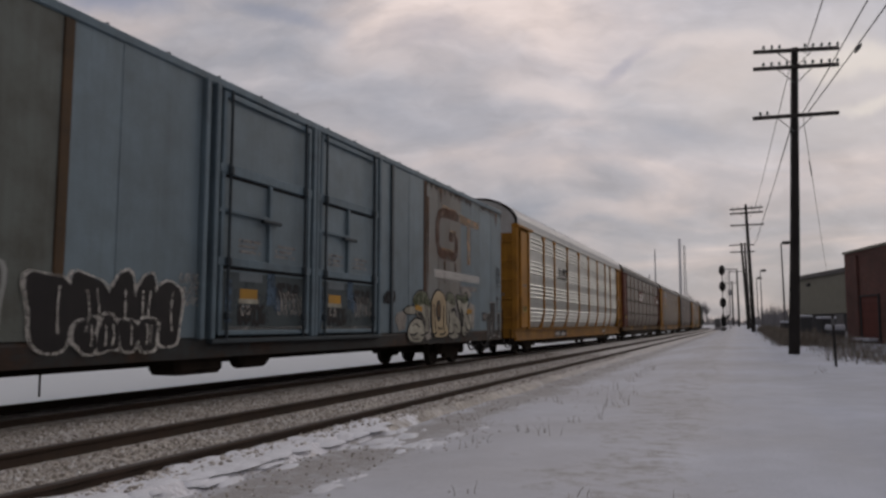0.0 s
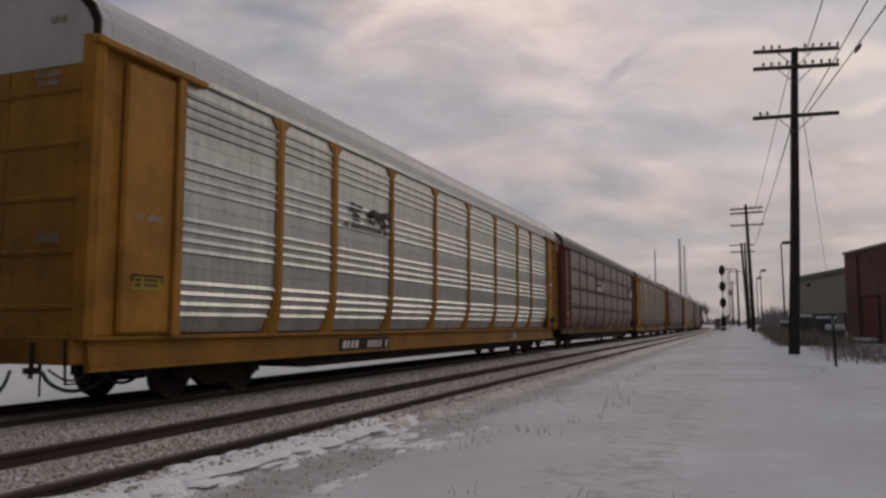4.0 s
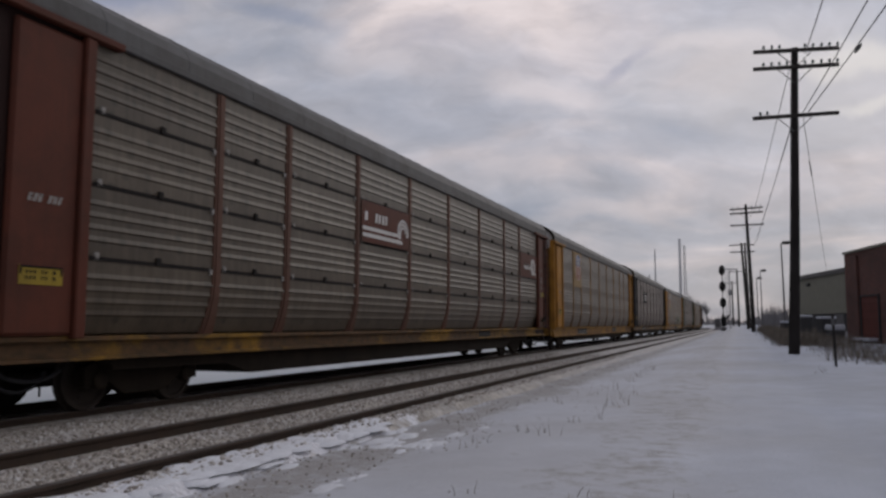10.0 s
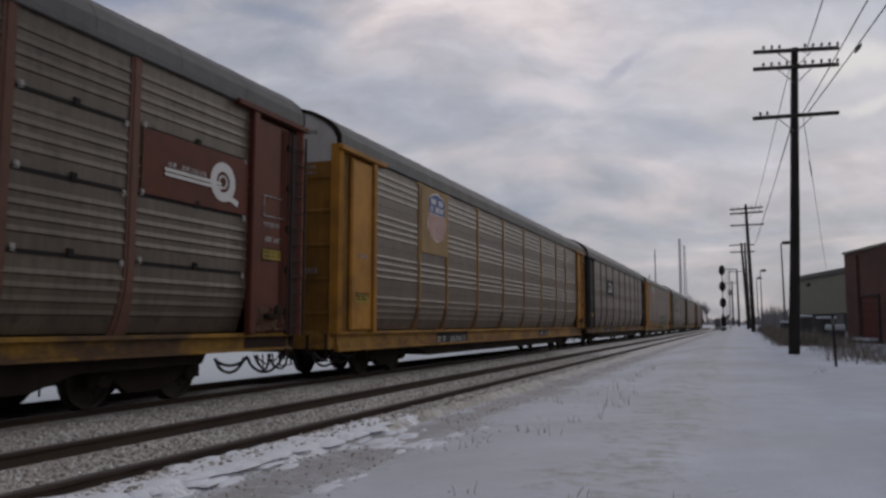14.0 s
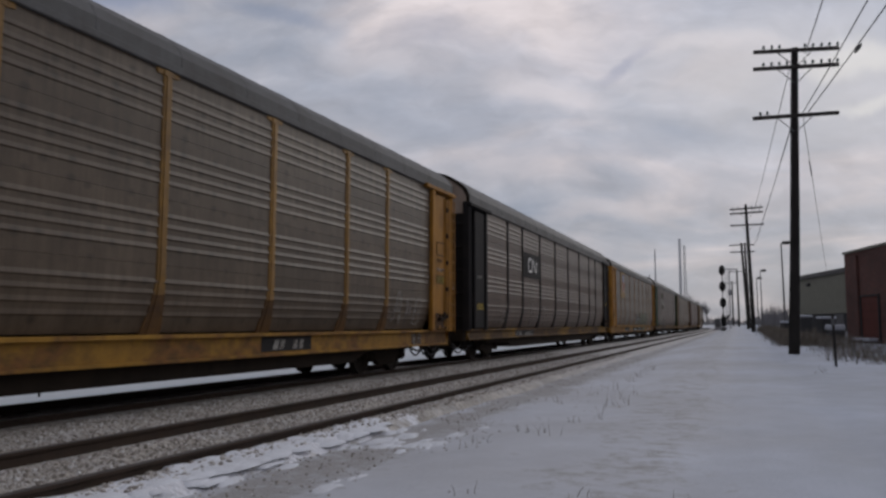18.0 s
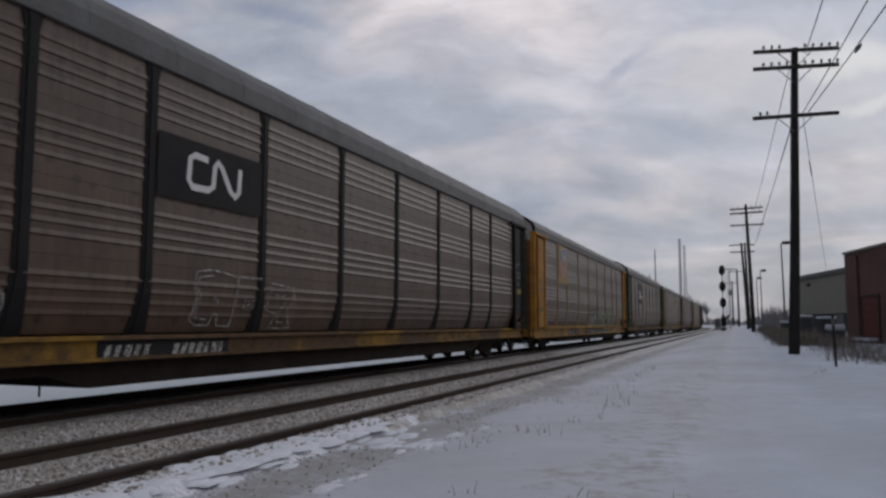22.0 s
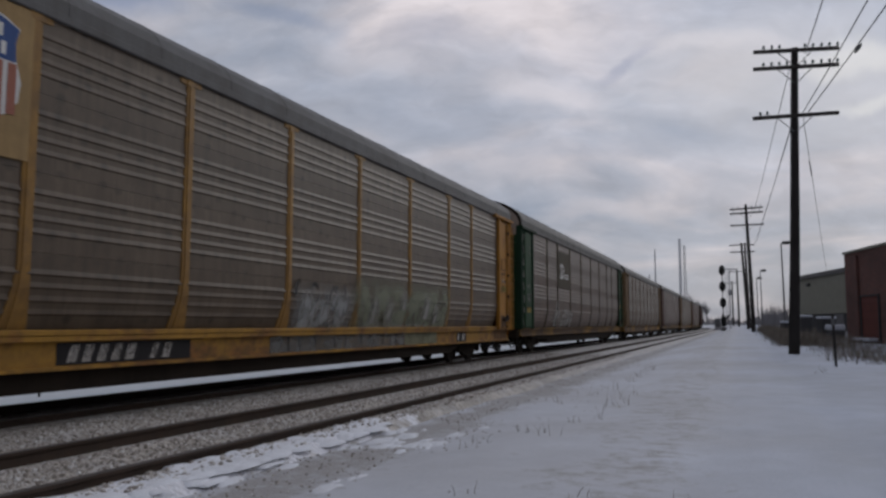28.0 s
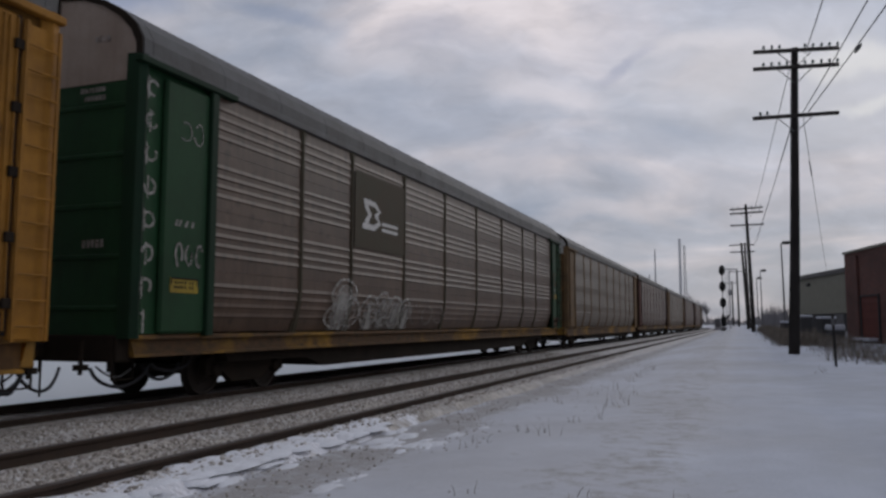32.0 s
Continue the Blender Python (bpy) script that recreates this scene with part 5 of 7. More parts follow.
    for pts in ([(11.05, 1.53), (11.53, 1.55), (11.50, 0.70), (11.14, 0.70)], [(11.40, 1.91), (12.01, 1.92), (11.98, 0.78), (11.66, 0.78)], [(12.2, 1.56), (12.58, 1.58), (12.54, 0.74), (12.3, 0.74)]):
        c0 = (sum(p[0] for p in pts) / 4, sum(p[1] for p in pts) / 4)
        k = 0.003 if pts[0][0] == 11.40 else 0.0
        e = shape("graffiti_outline", pts, "white_line", "black block graffiti with white outline", 1.566 + k)
        bm = solid(bmesh.new(), [(p[0] + 0.035 * (1 if p[0] < c0[0] else -1), p[1] + 0.035 * (1 if p[1] < c0[1] else -1)) for p in pts], "x", 1.566 + k, 1.569 + k)
        bmesh.ops.recalc_face_normals(bm, faces=bm.faces)
        part("graffiti_fill", bm, M["spray_black"], e)
        part("graffiti_stroke", ribbon([(c0[0] - 0.06, c0[1] + 0.25), (c0[0] - 0.02, c0[1] - 0.3)], 0.02, 1.566 + k, 0.006), M["white_thin"], e)
    shape("graffiti_outline", [(10.6, 1.30), (11.02, 1.27), (11.02, 1.54), (10.6, 1.56)], "spray_black", "small barred tag", 1.566)
    bars(car, 10.64, 1.33, 0.36, 0.17, 6, "white_thin", 75, 1.560, 0.0095, slant=0.0)
    sets = []
    for s in (-1, 1):
        sets += truck(car, s * 9.1, "")
    return car, sets


def bubble_tag(car, y, z, widths, h, fills, line, x, seed, label):
    """Swollen graffiti shapes that form no letters: an outline, a fill on it and inner strokes."""
    rnd = random.Random(seed)
    c = y
    for i, w in enumerate(widths):
        cy = c + w / 2
        hh = h * rnd.uniform(0.86, 1.05)
        cz = z + h / 2
        ph, k3, lean = rnd.uniform(0, 6.3), rnd.uniform(0.06, 0.15), rnd.uniform(-0.12, 0.12)
        pts = []
        for k in range(26):
            a = 2 * math.pi * k / 26
            r = 1 + k3 * math.sin(3 * a + ph) + 0.05 * math.sin(5 * a + ph * 2)
            ca, sa = math.cos(a), math.sin(a)
            q = r * 0.5 * hh * math.copysign(abs(sa) ** 0.75, sa)
            pts.append((r * 0.70 * w * math.copysign(abs(ca) ** 0.75, ca) + lean * q, q))
        bm = solid(bmesh.new(), [(cy + p[0], cz + p[1]) for p in pts], "x", x - 0.006 + 0.0007 * i, x + 0.0007 * i)
        bmesh.ops.recalc_face_normals(bm, faces=bm.faces)
        edge = part("graffiti_outline", bm, M[line], car, label)
        f = 1 - 0.05 / (0.5 * w)
        bm = solid(bmesh.new(), [(cy + p[0] * f, cz + p[1] * (1 - 0.04 / (0.5 * h))) for p in pts], "x", x, x + 0.004 + 0.0007 * i)
        bmesh.ops.recalc_face_normals(bm, faces=bm.faces)
        part("graffiti_fill", bm, M[fills[i % len(fills)]], edge)
        for side in ((-1, 1) if i % 2 else (1,)):
            y0 = cy + side * rnd.uniform(0.08, 0.2) * w
            bend = rnd.uniform(-0.1, 0.1) * w
            path = [(y0 + bend * math.sin(u * 3.1), cz + h * (0.28 - 0.55 * u) * rnd.choice((1, 1, 0.9))) for u in (0, 0.2, 0.4, 0.6, 0.8, 1.0)]
            part("graffiti_stroke", ribbon(path, 0.028, x, 0.013), M[line], edge)
        c += w


def scrawl(car, y, z, w, h, n, material, seed, label, x=HALF_W, stroke=0.03):
    """Thin hand-sprayed loops that form no letters."""
    rnd = random.Random(seed)
    for i in range(n):
        cy = y + w * (i + 0.5) / n
        a0, kx, kz = rnd.uniform(0, 6.3), rnd.uniform(0.7, 1.1), rnd.uniform(0.75, 1.0)
        pts = []
        for k in range(15):
            a = a0 + k * rnd.uniform(0.30, 0.42)
            pts.append((cy + 0.48 * w / n * kx * math.cos(a) * (1 - 0.02 * k), z + h / 2 + 0.48 * h * kz * math.sin(a * rnd.choice((1, 1, 1.03)))))
        part("graffiti_line", ribbon(pts, stroke, x, 0.042), M[material], car, label)


def lines(car, material, label, w, *strokes):
    """Sprayed or chalked strokes on the sheets, in distance along the car and height."""
    for pts in strokes:
        fine = [pts[0]]
        for p, q in zip(pts, pts[1:]):
            n = max(1, int(math.hypot(q[0] - p[0], q[1] - p[1]) / 0.15))
            fine += [(p[0] + (q[0] - p[0]) * k / n, p[1] + (q[1] - p[1]) * k / n) for k in range(1, n + 1)]
        part("graffiti_line", ribbon([(a - HALF_L, b) for a, b in fine], w, HALF_W, 0.0), M[material], car, label)


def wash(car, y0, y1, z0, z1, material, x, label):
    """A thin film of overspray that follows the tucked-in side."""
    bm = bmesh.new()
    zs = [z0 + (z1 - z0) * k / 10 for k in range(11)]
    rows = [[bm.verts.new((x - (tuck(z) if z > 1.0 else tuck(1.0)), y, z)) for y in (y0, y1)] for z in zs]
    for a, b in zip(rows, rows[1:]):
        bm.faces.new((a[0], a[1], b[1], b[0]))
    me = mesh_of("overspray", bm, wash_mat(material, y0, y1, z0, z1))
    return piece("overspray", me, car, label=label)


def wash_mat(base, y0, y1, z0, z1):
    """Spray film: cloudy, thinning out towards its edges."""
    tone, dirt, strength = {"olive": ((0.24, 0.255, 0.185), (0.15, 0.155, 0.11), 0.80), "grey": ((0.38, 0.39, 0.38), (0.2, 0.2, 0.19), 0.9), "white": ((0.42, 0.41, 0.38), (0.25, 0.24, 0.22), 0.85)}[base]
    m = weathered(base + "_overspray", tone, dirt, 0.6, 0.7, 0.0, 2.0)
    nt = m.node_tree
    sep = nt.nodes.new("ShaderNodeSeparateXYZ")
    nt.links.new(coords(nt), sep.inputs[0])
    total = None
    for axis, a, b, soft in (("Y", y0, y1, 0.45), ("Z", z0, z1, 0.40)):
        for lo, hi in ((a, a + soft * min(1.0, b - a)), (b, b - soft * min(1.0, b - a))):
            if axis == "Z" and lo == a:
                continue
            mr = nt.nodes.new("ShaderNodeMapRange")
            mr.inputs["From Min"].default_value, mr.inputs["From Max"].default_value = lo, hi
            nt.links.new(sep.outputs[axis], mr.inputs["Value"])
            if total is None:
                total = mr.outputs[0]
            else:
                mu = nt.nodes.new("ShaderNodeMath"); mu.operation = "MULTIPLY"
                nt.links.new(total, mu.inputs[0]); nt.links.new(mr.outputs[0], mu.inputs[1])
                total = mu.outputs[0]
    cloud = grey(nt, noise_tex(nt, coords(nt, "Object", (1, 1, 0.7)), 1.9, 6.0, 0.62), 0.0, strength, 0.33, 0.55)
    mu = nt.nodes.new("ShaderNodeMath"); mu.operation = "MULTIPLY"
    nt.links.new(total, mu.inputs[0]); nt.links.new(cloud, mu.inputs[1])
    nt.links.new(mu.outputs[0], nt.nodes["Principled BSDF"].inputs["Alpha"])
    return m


def bars(car, y, z, w, h, n, material, seed, x, off=0.012, label="", slant=0.35):
    """Illegible stencilled marks: short upright bars in a row."""
    rnd = random.Random(seed)
    bm = bmesh.new()
    step = w / n
    for i in range(n):
        if rnd.random() < 0.10:
            continue
        a = y + i * step
        n0 = len(bm.verts)
        box(bm, x + off - 0.004, x + off, a, a + step * rnd.uniform(0.45, 0.72), z, z + h)
        bm.verts.ensure_lookup_table()
        for v in bm.verts[n0:]:
            v.co.y += slant * (v.co.z - z)
    ob = part("stencil_bar", bm, M[material], car, label)
    ob["kind"] = "stuff"
    return ob


PX = HALF_W - 0.05 + 0.026      # crest of the sheet ribs
SILL_X = HALF_W - 0.19 + 0.03


def common_marks(car, seed, plate_mat="amber", sill=True):
    """Stencils, yellow warning plates and hardware on the plated end bays."""
    for s in (-1, 1):
        yb = s * (HALF_L - 1.12)
        zw = 1.75 if s < 0 else 2.40
        plate(car, "warning_plate", yb, zw, rect(0.62, 0.22), M[plate_mat], 0.008, "yellow warning plate")
        bm = bmesh.new()
        loop(bm, [(yb - 0.30, zw - 0.11), (yb + 0.30, zw - 0.11), (yb + 0.30, zw + 0.11), (yb - 0.30, zw + 0.11)], [(yb - 0.275, zw - 0.088), (yb + 0.275, zw - 0.088), (yb + 0.275, zw + 0.088), (yb - 0.275, zw + 0.088)], HALF_W + 0.008 + tuck(zw), HALF_W + 0.011 + tuck(zw))
        part("plate_border", bm, M["seam"], car)
        for zb in (zw + 0.02, zw - 0.05):
            bars(car, yb - 0.22, zb, 0.44, 0.04, 8, "seam", seed + 5, HALF_W, 0.0115, slant=0.0)
        bars(car, yb - 0.25, 2.62, 0.5, 0.10, 7, "white_thin", seed + 3, HALF_W, 0.008)
        if s < 0:
            for x0, z0, w, h, n, ye in ((0.55, 4.46, 0.46, 0.07, 7, HALF_L - 0.01), (0.62, 4.34, 0.40, 0.07, 6, HALF_L - 0.01), (0.70, 2.24, 0.40, 0.11, 5, HALF_L - 0.01), (0.70, 5.22, 0.30, 0.09, 4, HALF_L - 0.085)):
                bm = bmesh.new()
                for k in range(n):
                    box(bm, x0 + w * k / n, x0 + w * (k + 0.62) / n, -ye - 0.004, -ye + 0.006, z0, z0 + h)
                part("stencil_bar", bm, M["chalk"], car, "faint white stencil on the end")["kind"] = "stuff"
            continue
        part("hinge_line", box(bmesh.new(), HALF_W - 0.02, HALF_W + 0.012, HALF_L - 0.665, HALF_L - 0.615, 1.05, 4.75), M["seam"], car)
        bm = bmesh.new()
        loop(bm, [(yb - 0.30, 3.06), (yb + 0.30, 3.06), (yb + 0.30, 3.44), (yb - 0.30, 3.44)], [(yb - 0.275, 3.085), (yb + 0.275, 3.085), (yb + 0.275, 3.415), (yb - 0.275, 3.415)], HALF_W + 0.004, HALF_W + 0.02)
        part("placard_frame", bm, M["white_thin" if seed in (2, 4) else "foot_rust"], car)
        if seed == 1:
            plate(car, "stencil_plate", yb - 0.05, 2.92, rect(0.26, 0.10), M["white"], 0.008)
        else:
            bars(car, yb - 0.28, 2.88, 0.5, 0.09, 6, "chalk" if seed in (2, 4) else "foot_rust", seed + 8, HALF_W, 0.008, slant=0.0)
        for k in range(5):
            part("hinge", box(bmesh.new(), HALF_W - 0.01, HALF_W + 0.045, HALF_L - 0.70, HALF_L - 0.58, 1.35 + 0.75 * k, 1.47 + 0.75 * k, 0.008), M["under"], car)
        bm = bmesh.new()
        box(bm, HALF_W - 0.02, HALF_W + 0.12, yb - 0.22, yb + 0.18, 1.28, 1.36, 0.01)
        lathe(bm, [(0.05, 0), (0.10, 0.02), (0.10, 0.05), (0.05, 0.07)], (HALF_W + 0.06, yb + 0.1, 1.42), "x", 12)
        part("hand_brake", bm, M["under"], car)
        bm = bmesh.new()
        for i in range(4):
            yk = s * (HALF_L - 0.5) + 0.16 * i * -s
            tube(bm, (1.22, yk, 0.64), (1.22, yk + 0.03, 0.40 + 0.05 * (i % 2)), 0.014, n=5)
        part("brake_rod", bm, M["under"], car)


def shield(car, y, z, w, h):
    """Shield emblem on a yellow board: blue field above red and white stripes, with no lettering."""
    part("emblem_board", box(bmesh.new(), PX - 0.03, PX + 0.008, y - 1.09, y + 0.90, 3.07, 4.87), M["board_tan"], car, "faded yellow emblem board")
    out = [(-0.46, 0.36), (-0.30, 0.43), (0, 0.5), (0.30, 0.43), (0.46, 0.36), (0.42, 0.22), (0.43, 0.10), (0.49, -0.10), (0.47, -0.27), (0.36, -0.40), (0.16, -0.47), (0, -0.5), (-0.16, -0.47), (-0.36, -0.40), (-0.47, -0.27), (-0.49, -0.10), (-0.43, 0.10), (-0.42, 0.22)]
    top = [(-0.43, 0.06), (0.43, 0.06), (0.42, 0.22), (0.45, 0.35), (0.30, 0.41), (0, 0.47), (-0.30, 0.41), (-0.45, 0.35), (-0.42, 0.22)]
    plate(car, "emblem_edge", y, z, [(a * w, b * h) for a, b in out], M["white"], 0.014, x=PX)
    plate(car, "emblem_field", y, z, [(a * w, b * h) for a, b in top], M["blue"], 0.019, "blue upper field of a shield emblem", x=PX)
    for i in range(7):
        u = -0.40 + 0.133 * i
        bot = -0.47 + 0.85 * abs(u) ** 2.6
        plate(car, "emblem_stripe", y + u * w, z, [(-0.042 * w, bot * h), (0.042 * w, bot * h), (0.042 * w, 0.045 * h), (-0.042 * w, 0.045 * h)], M["red"], 0.019, x=PX)
    bars(car, y - 0.34 * w, z + 0.25 * h, 0.66 * w, 0.11 * h, 6, "white", 3, PX, 0.024, slant=0.0)
    bars(car, y - 0.37 * w, z + 0.10 * h, 0.74 * w, 0.11 * h, 8, "white", 4, PX, 0.024, slant=0.0)


def horse_shape(car, y, z):
    """Black leaping emblem: body, neck and bent legs, with speed lines behind it."""
    bm = bmesh.new()
    for pts, w in (([(0.0, 0.02), (0.25, 0.10), (0.55, 0.04), (0.85, 0.10)], 0.17), ([(0.80, 0.08), (1.00, 0.15), (1.20, 0.10)], 0.12), ([(0.15, 0.05), (0.02, -0.12), (0.28, -0.16)], 0.09), ([(0.70, 0.02), (0.92, -0.14), (1.18, -0.08)], 0.10), ([(0.45, 0.0), (0.62, -0.17), (0.80, -0.19)], 0.08)):
        ribbon([(y + a, z + b) for a, b in pts], w, PX, 0.022, bm)
    part("emblem_shape", bm, M["spray_black"], car, "black leaping emblem")
    bm = bmesh.new()
    for i in range(4):
        ribbon([(y - 0.90 + 0.05 * i, z + 0.17 - 0.11 * i), (y - 0.34 - 0.03 * i, z + 0.13 - 0.10 * i)], 0.055, PX, 0.022, bm)
    part("emblem_line", bm, M["spray_black"], car)
    bars(car, y - 1.15, z - 0.36, 2.2, 0.11, 22, "spray_black", 8, PX, 0.022)


def ring(bm, y, z, r0, r1, x0, x1, a0=0.0, a1=360.0, n=24):
    full = a1 - a0 >= 360
    angs = [radians(a0 + (a1 - a0) * k / n) for k in range(n if full else n + 1)]
    loop(bm, [(y + r1 * math.cos(a), z + r1 * math.sin(a)) for a in angs], [(y + r0 * math.cos(a), z + r0 * math.sin(a)) for a in angs], x0, x1, full)


STYLES = {
    "white": dict(swell=1.1, sill_z=0.56, frame=M["yellow"], panel=M["alu"], depth=0.034, sill=M["yellow_clean"], top=M["alu"], roof=M["roof_bright"], gable=M["gable_grey"], end=M["yellow"], column=M["yellow"], plate=M["yellow"], bracket=0.20, flare=0.13, post=0.12, end_sill=True),
    "maroon": dict(frame=M["maroon_dusty"], panel=M["galv_green"], sill=M["yellow_dirty"], top=M["roof"], roof=M["roof"], gable=M["gable"], end=M["maroon_dark"], column=M["maroon"], plate=M["maroon"], bracket=0.0, flare=0.07, post=0.11, sill_z=0.72),
    "gold": dict(foot=M["foot_rust"], frame=M["yellow_post"], panel=M["galv"], sill=M["yellow_sill"], top=M["roof"], roof=M["roof"], gable=M["gable_grey"], end=M["yellow_end"], ladder=M["yellow"], column=M["yellow"], plate=M["yellow"], bracket=0.15, flare=0.13, post=0.10, end_sill=True),
    "gold_rubbed": None,
    "black": dict(swell=1.1, frame=M["black"], panel=M["galv_brown"], sill=M["yellow_dirty"], top=M["roof"], roof=M["roof"], gable=M["gable"], end=M["black"], column=M["black"], plate=M["black"], bracket=0.05, flare=0.10, post=0.12, sill_z=0.69),
    "green": dict(swell=1.12, frame=M["green_grime"], panel=M["galv_brown"], sill=M["yellow_dirty"], top=M["roof"], roof=M["roof"], gable=M["gable"], end=M["green"], column=M["green_dark"], plate=M["green"], bracket=0.06, flare=0.06, post=0.075, sill_z=0.72),
    "brown": dict(frame=M["maroon_dusty"], panel=M["galv_brown"], sill=M["yellow_dirty"], top=M["roof"], roof=M["roof"], gable=M["gable"], end=M["maroon_dark"], column=M["maroon_dark"], plate=M["maroon"], bracket=0.0, flare=0.07, post=0.11, sill_z=0.72),
}


# the dulling of distance is put into the far cars' yellow paint
M["tan_far"] = weathered("distance_dulled_tan_paint", (0.175, 0.112, 0.056), (0.09, 0.062, 0.038), 0.7, 0.65)
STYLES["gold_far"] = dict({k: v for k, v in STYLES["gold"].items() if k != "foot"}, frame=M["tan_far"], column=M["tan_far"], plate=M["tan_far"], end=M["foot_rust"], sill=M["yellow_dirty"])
STYLES["gold_rubbed"] = dict({k: v for k, v in STYLES["gold"].items() if k != "foot"}, rub=True)


def build_train():
    """All cars in order, with the distance of their middles behind the first autorack's near end."""
    cars = []
    c, w = boxcar()
    cars.append((c, w, -14.8))
    FOLLOW[0] = True
    y = lambda s: s - HALF_L
    # bright car with yellow frame
    c, w = autorack("autorack with bright galvanised panels and yellow frame", STYLES["white"])
    horse_shape(c, y(8.05), 3.60)
    bars(c, y(7.15), 0.67, 0.95, 0.16, 5, "white", 1, SILL_X, 0.012)
    bars(c, y(8.32), 0.66, 1.1, 0.16, 7, "white", 21, SILL_X, 0.012)
    plate(c, "mark_board", y(8.26), 0.745, rect(2.5, 0.27), M["spray_black"], 0.006, x=SILL_X)
    plate(c, "mark_board", y(20.6), 0.77, rect(0.62, 0.27), M["white"], 0.006, x=SILL_X)
    plate(c, "mark_panel", y(20.6), 0.77, rect(0.56, 0.22), M["spray_black"], 0.010, x=SILL_X)
    bars(c, y(20.38), 0.71, 0.42, 0.12, 4, "white", 85, SILL_X, 0.014)
    common_marks(c, 1)
    cars.append((c, w, HALF_L))
    # oxide-red frame, grimy panels
    c, w = autorack("autorack with soot-brown panels and oxide-red frame", STYLES["maroon"])
    plate(c, "emblem_board", y(10.77), 3.47, rect(2.64, 0.92), M["maroon"], 0.016, "oxide-red emblem board", x=PX)
    bars(c, y(9.6), 3.49, 1.24, 0.21, 7, "white", 2, PX, 0.024, slant=0.1)
    bm = bmesh.new()
    ribbon([(y(9.5), 3.32), (y(11.40), 3.32)], 0.085, PX, 0.024, bm)
    ribbon([(y(9.5), 3.17), (y(11.66), 3.17)], 0.085, PX, 0.024, bm)
    for r0, r1 in ((0.10, 0.15), (0.18, 0.23), (0.26, 0.32)):
        ring(bm, y(11.70), 3.42, r0, r1, PX + 0.018, PX + 0.024, 0, 190)
    ribbon([(y(11.48), 3.40), (y(11.50), 3.25)], 0.14, PX, 0.024, bm)
    ribbon([(y(11.96), 3.42), (y(11.99), 3.33)], 0.13, PX, 0.024, bm)
    part("emblem_shape", bm, M["white"], c, "white wheel-shaped emblem")
    plate(c, "emblem_board", y(24.10), 3.47, rect(2.5, 0.93), M["maroon"], 0.006, "oxide-red emblem board", x=PX)
    bm = bmesh.new()
    for r0, r1 in ((0.085, 0.115), (0.17, 0.32)):
        ring(bm, y(24.66), 3.46, r0, r1, PX + 0.010, PX + 0.018)
    ribbon([(y(24.64), 3.20), (y(24.86), 3.22), (y(25.06), 3.15)], 0.10, PX, 0.020, bm)
    for z in (3.425, 3.355):
        ribbon([(y(23.3), z), (y(24.60), z - 0.005)], 0.05, PX, 0.022, bm)
    part("emblem_shape", bm, M["white"], c, "white ring-shaped emblem")
    bars(c, y(23.36), 3.47, 0.9, 0.075, 9, "white_line", 6, PX, 0.018)
    bars(c, y(15.9), 3.30, 1.4, 0.10, 16, "white_thin", 7, PX, 0.012)
    bars(c, y(18.9), 3.05, 0.5, 0.06, 3, "chalk", 17, PX, 0.012)
    seams(c)
    common_marks(c, 2)
    plate(c, "rusted_sill_end", y(26.2), 0.87, rect(1.3, 0.31), M["maroon_dark"], 0.005, "dark brown end of the sill", x=SILL_X)
    plate(c, "bare_patch", y(18.75), 0.83, rect(1.2, 0.24), M["spray_black"], 0.006, x=SILL_X)
    cars.append((c, w, 28.5 + HALF_L))
    # yellow frame with shield
    c, w = autorack("autorack with grimy panels and faded yellow frame", STYLES["gold"])
    shield(c, y(5.66), 4.10, 1.36, 1.36)
    bars(c, y(18.1), 0.72, 1.1, 0.18, 5, "white_thin", 8, SILL_X, 0.012)
    plate(c, "mark_board", y(18.6), 0.83, rect(1.7, 0.28), M["spray_black"], 0.006, x=SILL_X)
    lines(c, "white_thin", "thin chalk capital A graffiti", 0.028, [(23.04, 1.22), (23.24, 1.90), (23.36, 1.97), (23.46, 1.90), (23.53, 1.19)], [(23.14, 1.28), (23.30, 1.84), (23.40, 1.84), (23.45, 1.24)], [(23.10, 1.52), (23.50, 1.50)])
    lines(c, "chalk", "faint chalk strokes", 0.04, *[[(23.82 + 0.09 * k, 1.80 - 0.03 * k), (23.84 + 0.085 * k, 1.42)] for k in range(4)])
    lines(c, "white_thin", "thin chalk capital B graffiti", 0.028, [(24.36, 1.18), (24.36, 1.86), (24.60, 1.86), (24.72, 1.74), (24.62, 1.56), (24.40, 1.52)], [(24.44, 1.52), (24.70, 1.46), (24.74, 1.30), (24.62, 1.20), (24.36, 1.20)], [(24.44, 1.26), (24.44, 1.80)])
    bars(c, y(6.05), 0.68, 0.8, 0.17, 5, "white_line", 9, SILL_X, 0.012)
    bars(c, y(7.12), 0.67, 1.35, 0.17, 7, "white_line", 19, SILL_X, 0.012)
    plate(c, "mark_board", y(7.33), 0.81, rect(2.6, 0.36), M["spray_black"], 0.006, x=SILL_X)
    plate(c, "rusted_sill_end", y(26.15), 0.82, rect(1.6, 0.38), M["foot_rust"], 0.005, "rust-brown end of the sill", x=SILL_X)
    plate(c, "mark_frame", y(24.75), 0.80, rect(0.62, 0.28), M["white_thin"], 0.006, x=SILL_X)
    plate(c, "mark_panel", y(24.75), 0.80, rect(0.56, 0.22), M["rust_stain"], 0.010, x=SILL_X)
    bars(c, y(24.52), 0.72, 0.44, 0.16, 5, "white_thin", 86, SILL_X, 0.014, slant=0.0)
    common_marks(c, 3)
    cars.append((c, w, 57.0 + HALF_L))
